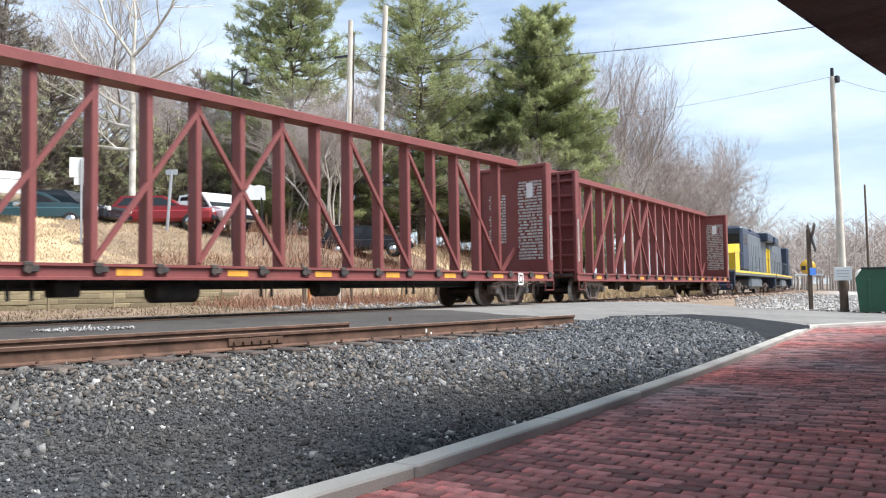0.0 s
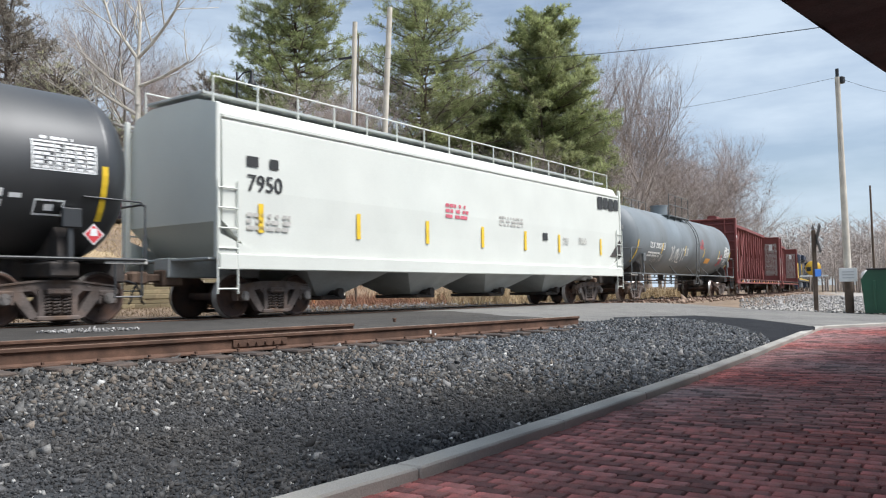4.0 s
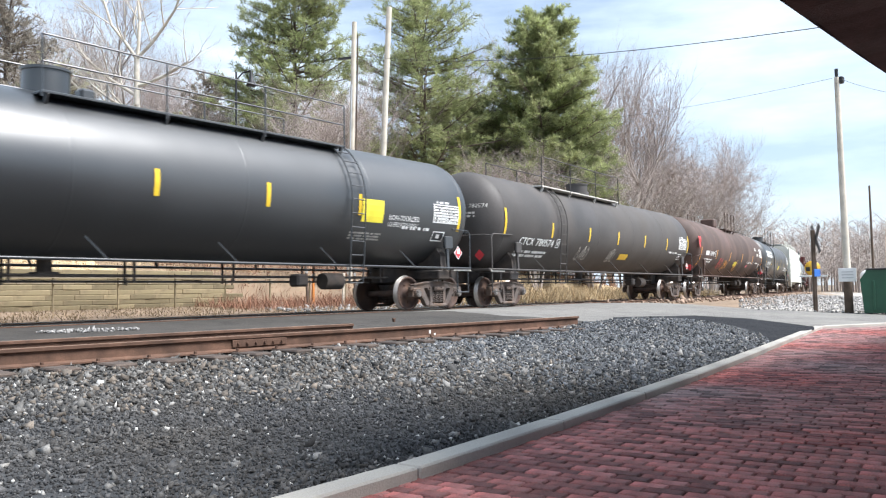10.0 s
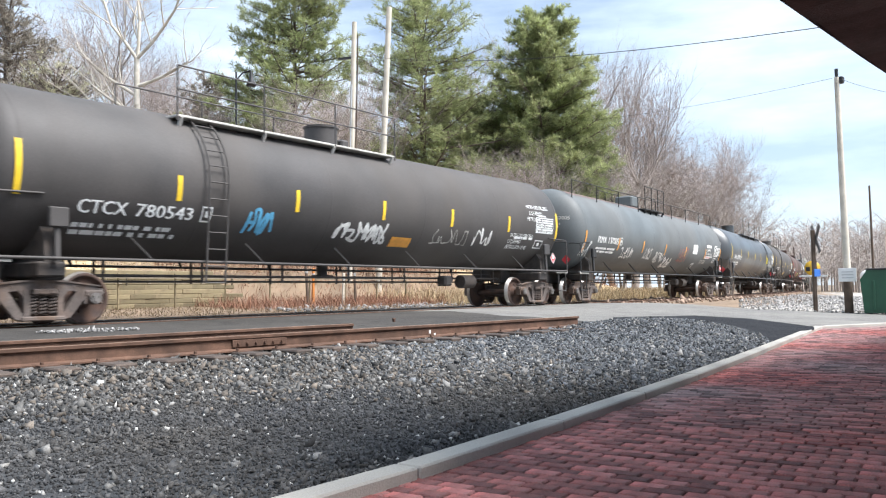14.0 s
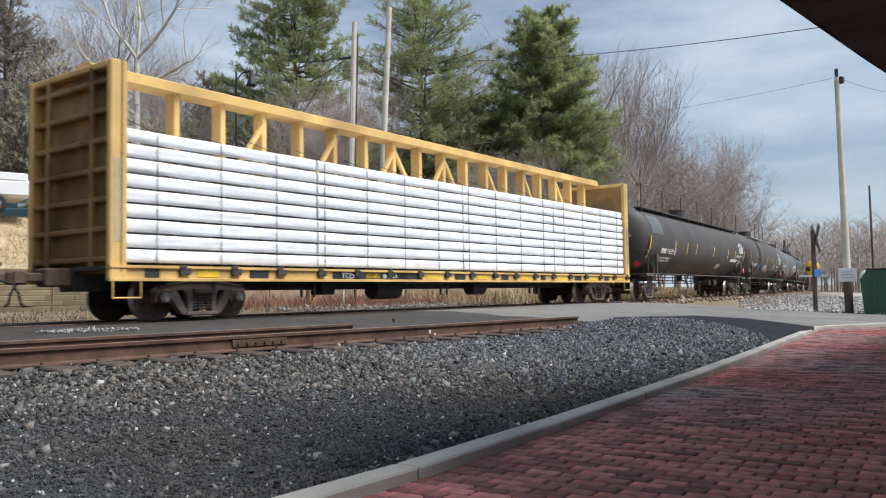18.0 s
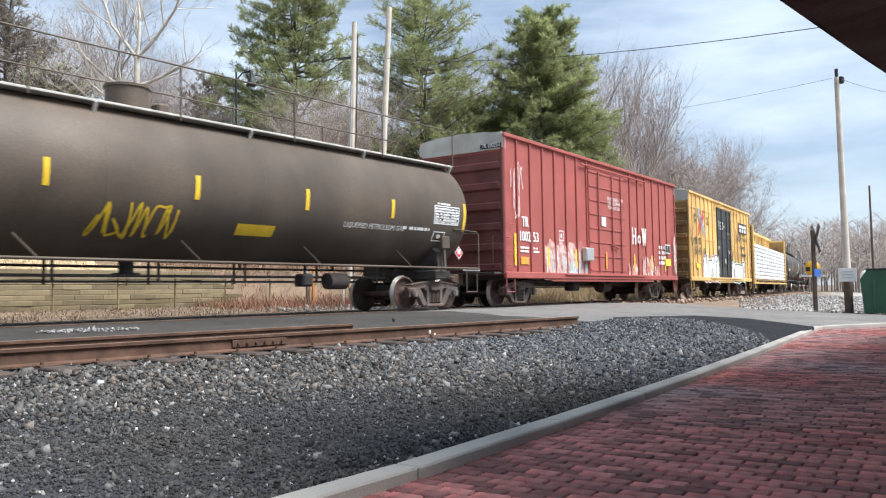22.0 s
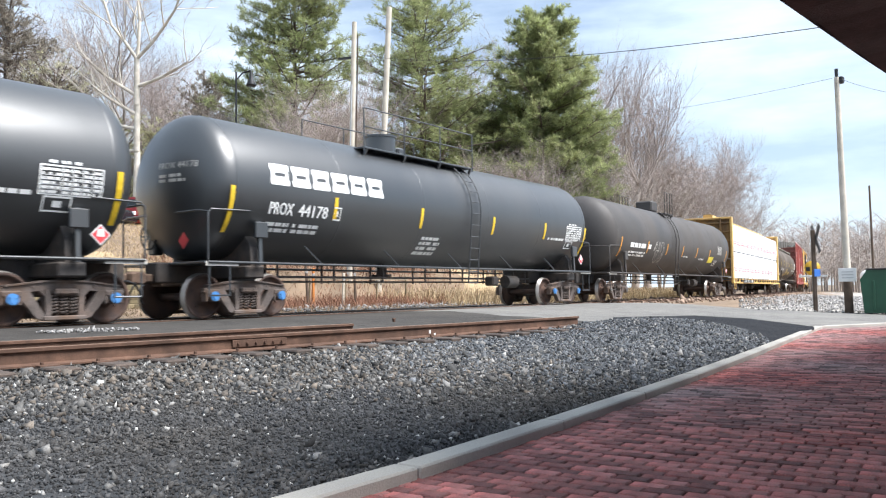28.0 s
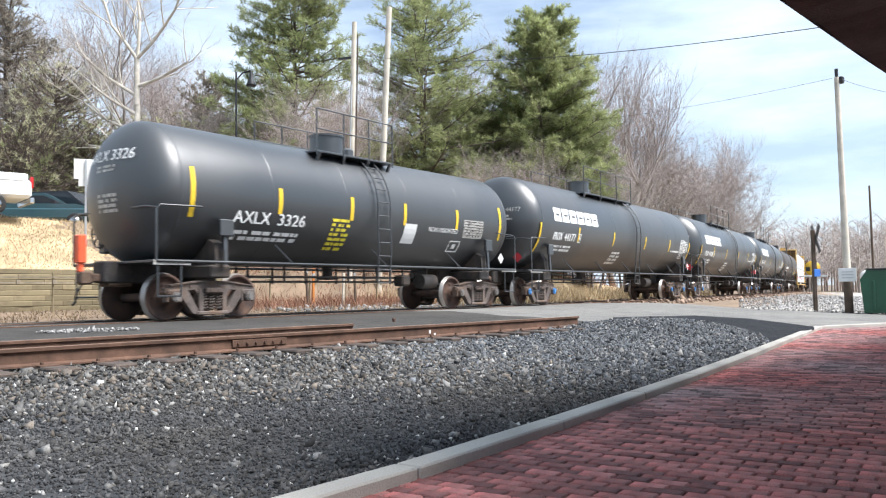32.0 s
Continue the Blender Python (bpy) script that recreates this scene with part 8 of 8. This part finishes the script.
PR_TOP = Vector((x, y, z)) + dd
part("tarred_foot", Shape().tube([(0, 0, -0.2), tuple(dd * 0.03), tuple(dd * 0.1), tuple(dd * 0.14)], 0.142, 12, 0.134), M_POLEDK, pr, "dark tarred foot of the pole")
part("pole_cap", Shape().box(dd + Vector((0.1, -0.1, -0.1)), (0.2, 0.2, 0.24), 0.03).tube([dd + Vector((0, 0, -0.2)), dd + Vector((0, 0, 0.3))], 0.06, 8), M_IRON, pr)
sgn_at = dd * ((0.45 + 0.40 - z) / dd.z)
face = Matrix.Rotation(radians(YAW - 26.0 - 90), 4, "Z")
sg = part("sign", Shape().box((0, 0, 0), (0.55, 0.03, 0.46), 0.01), M_SIGNW, pr, "white notice board on the pole", at=Matrix.Translation(sgn_at) @ face @ Matrix.Translation((0, -0.2, 0)))
for k in range(3):
    part("sign_line", Shape().box((0, -0.018, 0.1 - 0.1 * k), (0.36, 0.004, 0.03), 0), M_SIGNGREY, sg)
x, y, z = sight(nx(1440), 31)
cb_ = thing("crossbuck_sign", "railroad crossbuck on a wooden post, seen nearly edge-on", "sign", at=pose(x, y, z, rz=-47))
part("post", Shape().box((0, 0, 1.38), (0.12, 0.12, 2.95), 0.015), M_POLEDK, cb_)
for s in (-1, 1):
    part("blade", Shape().box((0, 0, 0), (0.03, 1.15, 0.17), 0.01), M_SIGNDK, cb_, at=pose(0.1, 0.0, 2.55, rx=s * 55) @ pose(0, 0, 0))
part("number_plate", Shape().box((0.0, -0.12, 1.36), (0.30, 0.03, 0.26), 0.01), M_SIGNBLUE, cb_, "small blue sign", at=pose(0, 0, 0, rz=30))
part("rail_arm", Shape().box((0, 0, 1.25), (0.95, 0.05, 0.06), 0.01), M_SIGNW, cb_, "white cross bar", at=pose(0, 0.12, 0, rz=-40))
x, y, z = sight(nx(1437), 44)
ys = thing("warning_sign", "round yellow warning sign on a thin post", "sign", at=pose(x, y, z, rz=YAW - 115))
part("post", Shape().tube([(0, 0, 0), (0, 0, 2.0)], 0.04, 8), M_SIGNGREY, ys)
part("disc", Shape().turned([(-0.02, 0.001), (-0.02, 0.36), (0.02, 0.36), (0.02, 0.001)], 24, Matrix.Translation((0, 0, 1.75)), "y"), M_SIGNAMBER, ys)
part("symbol", Shape().box((0.1, -0.03, 1.85), (0.2, 0.01, 0.5), 0).box((-0.2, -0.03, 1.7), (0.2, 0.01, 0.2), 0), M_IRON, ys)
x, y, z = sight(nx(1545), 62)
pole("thin dark pole far off", (x, y, z), at_height(nx(1544), 0.125, 62), 0.09, 0.06, M_POLEDK, "street_pole")
x, y, z = sight(nx(1532), 55)
rs = thing("round_sign", "small pale round sign on a post", "sign", at=pose(x, y, z, rz=YAW - 115))
part("post", Shape().tube([(0, 0, 0), (0, 0, 1.7)], 0.035, 8), M_SIGNGREY, rs)
part("disc", Shape().turned([(-0.02, 0.001), (-0.02, 0.36), (0.02, 0.36), (0.02, 0.001)], 20, Matrix.Translation((0, 0, 1.5)), "y"), M_SIGNW, rs)


def wire(a, b, sag, r=0.012):
    a, b = Vector(a), Vector(b)
    pts = [a.lerp(b, k / 16) - Vector((0, 0, sag * 4 * (k / 16) * (1 - k / 16))) for k in range(17)]
    t = tagged(part("overhead_wire", Shape().tube(pts, r, 5), M_WIRE), "thin black overhead wire", "wire")
    return t


wire(at_height(nx(640), 0.30, 27), at_height(nx(1600), 0.338, 11), 0.35, 0.006)
wire(at_height(nx(900), 0.21, 60), tuple(PR_TOP), 0.5, 0.006)
wire(tuple(PR_TOP), at_height(nx(1750), 0.235, 30), 0.3, 0.006)

# skip at the edge of the lot
x, y, z = sight(nx(1580), 31)
bn = thing("waste_container", "dark green steel waste container", "container", at=pose(x, y, z, rz=YAW - 122))
part("body", Shape().prism([(-0.85, 0.08), (0.85, 0.08), (0.95, 1.2), (0.7, 1.5), (-0.75, 1.5), (-0.95, 1.2)], -0.75, 0.75), M_GREENBIN, bn)
part("lid", Shape().box((0, 0, 1.53), (1.55, 1.55, 0.06), 0.02), M_IRON, bn)
for k in (-0.55, 0.0, 0.55):
    part("rib", Shape().box((k, -0.77, 0.65), (0.08, 0.06, 1.0), 0.015), M_GREENBIN, bn)

# street lantern by the lot
x, y, z = sight(nx(418), 34)
lp = thing("street_lamp", "black iron street lamp with a hanging bell lantern", "street lamp", at=pose(x, y, z, rz=YAW - 90))
top_z = EYE[2] + 0.272 * 34 - z
part("pole", Shape().tube([(0, 0, 0), (0, 0, 0.8), (0, 0, top_z)], 0.055, 10, 0.04), M_IRON, lp)
part("arm", Shape().tube([(0, 0, top_z - 0.35), (0.25, 0, top_z - 0.05), (0.6, 0, top_z + 0.05)], 0.03, 7), M_IRON, lp)
part("lantern", Shape().turned([(0.1, 0.02), (0.02, 0.04), (-0.1, 0.07), (-0.3, 0.11), (-0.48, 0.2), (-0.54, 0.2), (-0.54, 0.02)], 16, Matrix.Translation((0.62, 0, top_z - 0.05)), "z"), M_IRON, lp)


# ---- parked vehicles ----
def vehicle(name, label, px, d, turn, L, W, H, paint, style="car"):
    x, y, z = sight(nx(px), d)
    t = thing(name, label, "car" if style != "pickup" else "pickup truck", "parked vehicles", at=pose(x, y, z, rz=turn))
    g0 = 0.32
    if style == "pickup":
        body = Shape().box((0, 0, 0.88), (L, W, 0.62), 0.1)
        cab = Shape().prism([(0.1, 1.15), (1.9, 1.15), (1.35, H), (0.3, H)], -W / 2 + 0.1, W / 2 - 0.1)
        glass = Shape().prism([(0.06, 1.25), (1.86, 1.22), (1.36, H - 0.1), (0.26, H - 0.1)], -W / 2 + 0.14, W / 2 - 0.14)
        sides = Shape().prism([(0.25, 1.25), (1.65, 1.25), (1.28, H - 0.12), (0.35, H - 0.12)], -W / 2 + 0.085, W / 2 - 0.085)
        bed = Shape().box((-1.4, -W / 2 + 0.06, 1.28), (2.4, 0.1, 0.26), 0.03).box((-1.4, W / 2 - 0.06, 1.28), (2.4, 0.1, 0.26), 0.03).box((-2.62, 0, 1.05), (0.1, W - 0.1, 0.7), 0.03)
        part("cargo_bed", bed, paint, t)
    else:
        body = Shape().box((0, 0, 0.62), (L, W, 0.56), 0.14).prism([(-L / 2 + 0.05, 0.8), (L / 2 - 0.05, 0.8), (L * 0.3, 1.0), (-L * 0.4, 1.02)], -W / 2 + 0.05, W / 2 - 0.05)
        b0 = -L * 0.46 if style == "suv" else -L * 0.40
        cab = Shape().prism([(b0, 0.95), (L * 0.24, 0.95), (L * 0.06, H), (b0 + L * 0.1, H)], -W / 2 + 0.1, W / 2 - 0.1)
        glass = Shape().prism([(b0 - 0.01, 1.0), (L * 0.235, 1.0), (L * 0.07, H - 0.08), (b0 + L * 0.09, H - 0.08)], -W / 2 + 0.16, W / 2 - 0.16)
        sides = Shape().prism([(b0 + 0.25, 1.0), (L * 0.2, 1.0), (L * 0.05, H - 0.1), (b0 + L * 0.13, H - 0.1)], -W / 2 + 0.085, W / 2 - 0.085)
    part("body", body, paint, t)
    part("cabin", cab, paint, t)
    part("windscreen", glass, M_GLASSDK, t)
    part("side_window", sides, M_GLASSDK, t)
    for sx in (-1, 1):
        part("bumper", Shape().box((sx * (L / 2 + 0.02), 0, 0.5), (0.14, W - 0.1, 0.2), 0.04), M_CHROME if style == "pickup" else M_CARBLACK, t)
        for sy in (-1, 1):
            w = part("wheel", Shape().turned([(-0.1, 0.0), (-0.11, 0.26), (-0.1, g0), (0.1, g0), (0.11, 0.26), (0.1, 0.0)], 20, None, "y"), M_TYRE, t, at=pose(sx * L * 0.3, sy * (W / 2 - 0.1), g0))
            part("rim", Shape().turned([(-0.118, 0.001), (-0.118, 0.19), (0.118, 0.19), (0.118, 0.001)], 14, None, "y"), M_CHROME, w)
            part("tail_light" if sx < 0 else "headlight", Shape().box((sx * (L / 2 - 0.0), sy * (W / 2 - 0.16), 1.12 if style == "pickup" else 0.78), (0.1, 0.16, 0.4 if style == "pickup" and sx < 0 else 0.16), 0.02), M_TAIL if sx < 0 else M_SIGNW, t)
    return t


vehicle("pickup_truck", "white pickup truck parked on the bank", -123, 31.5, YAW + 130, 5.6, 2.0, 1.95, M_CARWHITE, "pickup")
vehicle("parked_car", "dark teal car parked on the lot", 76, 35.5, YAW - 80, 4.6, 1.8, 1.42, M_CARTEAL)
vehicle("parked_car", "black car parked on the lot", 128, 36, YAW - 100, 4.5, 1.8, 1.6, M_CARBLACK, "suv")
vehicle("parked_car", "white car parked behind the sign", 168, 38, YAW - 60, 4.4, 1.8, 1.4, M_CARWHITE)
vehicle("parked_car", "dark red car parked on the lot", 292, 37, YAW - 88, 4.8, 1.8, 1.45, M_CARRED)
vehicle("parked_car", "silver car parked on the lot", 348, 38.5, YAW - 20, 4.3, 1.75, 1.4, M_CARSILV)
vehicle("parked_car", "white off-road car parked on the lot", 385, 38, YAW - 130, 4.2, 1.8, 1.7, M_CARWHITE, "suv")
vehicle("parked_car", "black car parked beside a tree", 655, 40, YAW - 90, 4.5, 1.8, 1.5, M_CARBLACK, "suv")

# signs on the lot
x, y, z = sight(nx(150), 30.5)
ls = thing("sign_board", "two pale notice boards on one post, seen from behind", "sign", at=pose(x, y, z, rz=YAW - 68))
zt = EYE[2] + 0.158 * 30.5 - z
part("post", Shape().box((0, 0, zt / 2), (0.07, 0.07, zt), 0.01), M_SIGNGREY, ls)
part("board", Shape().box((0, 0.06, zt - 0.32), (0.78, 0.03, 0.7), 0.01), M_SIGNW, ls)
part("board", Shape().box((0, 0.06, zt - 0.8), (0.48, 0.03, 0.25), 0.01), M_SIGNW, ls)
x, y, z = sight(nx(456), 36)
wb = thing("notice_board", "white curved board on dark trestle legs", "sign", at=pose(x, y, z, rz=YAW - 77))
part("board", Shape().prism([(-0.5, 2.0), (0.5, 2.0), (0.47, 2.6), (0.2, 2.66), (0.0, 2.6), (-0.2, 2.68), (-0.47, 2.66)], -0.03, 0.03), M_SIGNW, wb)
for s in (-0.4, 0.4):
    part("leg", Shape().beam((s, 0, 0), (s * 0.8, 0, 2.1), 0.07, 0.07), M_IRON, wb)
x, y, z = sight(nx(306), 35)
bs = thing("street_sign", "grey-blue sign on a leaning post", "sign", at=pose(x, y, z, rz=YAW - 95))
part("post", Shape().tube([(-0.1, 0, 0), (0.1, 0, 2.5)], 0.07, 8), M_SIGNGREY, bs)
part("board", Shape().box((0.1, 0, 2.45), (0.5, 0.05, 0.22), 0.02), M_SIGNGREY, bs)
# house behind the lot
x, y, z = sight(nx(255), 62)
hs = thing("house", "pale house with a dark roof behind the trees", "house", at=pose(x, y, z, rz=YAW - 75))
part("wall", Shape().box((0, 0, 1.5), (9, 6, 3.0), 0.02), M_HOUSE, hs)
part("roof", Shape().prism([(-3.4, 2.95), (3.4, 2.95), (0, 5.2)], -4.8, 4.8, "x"), M_HOUSEROOF, hs)
for k in (-2.6, 0.2, 2.8):
    w = part("window", Shape().box((k, -3.02, 1.7), (1.0, 0.06, 1.2), 0.01), M_SIGNW, hs)
    part("pane", Shape().box((k, -3.06, 1.7), (0.84, 0.02, 1.04), 0), M_GLASSDK, w)

# ---- motion of the train ----
SPEED, GAIN = 12.041, 0.00137


def train_s(s0, t):
    return s0 + SPEED * (t - 15) + GAIN * (t - 15) ** 2


def car_pose(s, centres):
    a, b = beside(s - centres / 2, 0), beside(s + centres / 2, 0)
    m, d = (a + b) / 2, b - a
    return Matrix.Translation(m) @ Matrix.Rotation(atan2(d.y, d.x), 4, "Z")


def motions():
    for car, s0, centres, wheels in CARS:
        walk(car, [(float(t), car_pose(train_s(s0, t), centres)) for t in range(33)])
        # wheels turn while the car is in view of the platform
        n0 = max(0, math.ceil((15 + (-12 - s0) / SPEED) * FPS))
        n1 = min(32 * FPS, math.floor((15 + (75 - s0) / SPEED) * FPS))
        times = sorted({0.0, 32.0, *(n / FPS for n in range(n0, n1 + 1))})
        for w, a in wheels:
            rows = [(t, Matrix.Translation((a, 0, 0.455)) @ Matrix.Rotation(math.fmod(train_s(0, min(max(t, n0 / FPS), n1 / FPS)) / 0.455, 2 * pi), 4, "Y")) for t in times]
            walk(w, rows)


motions()
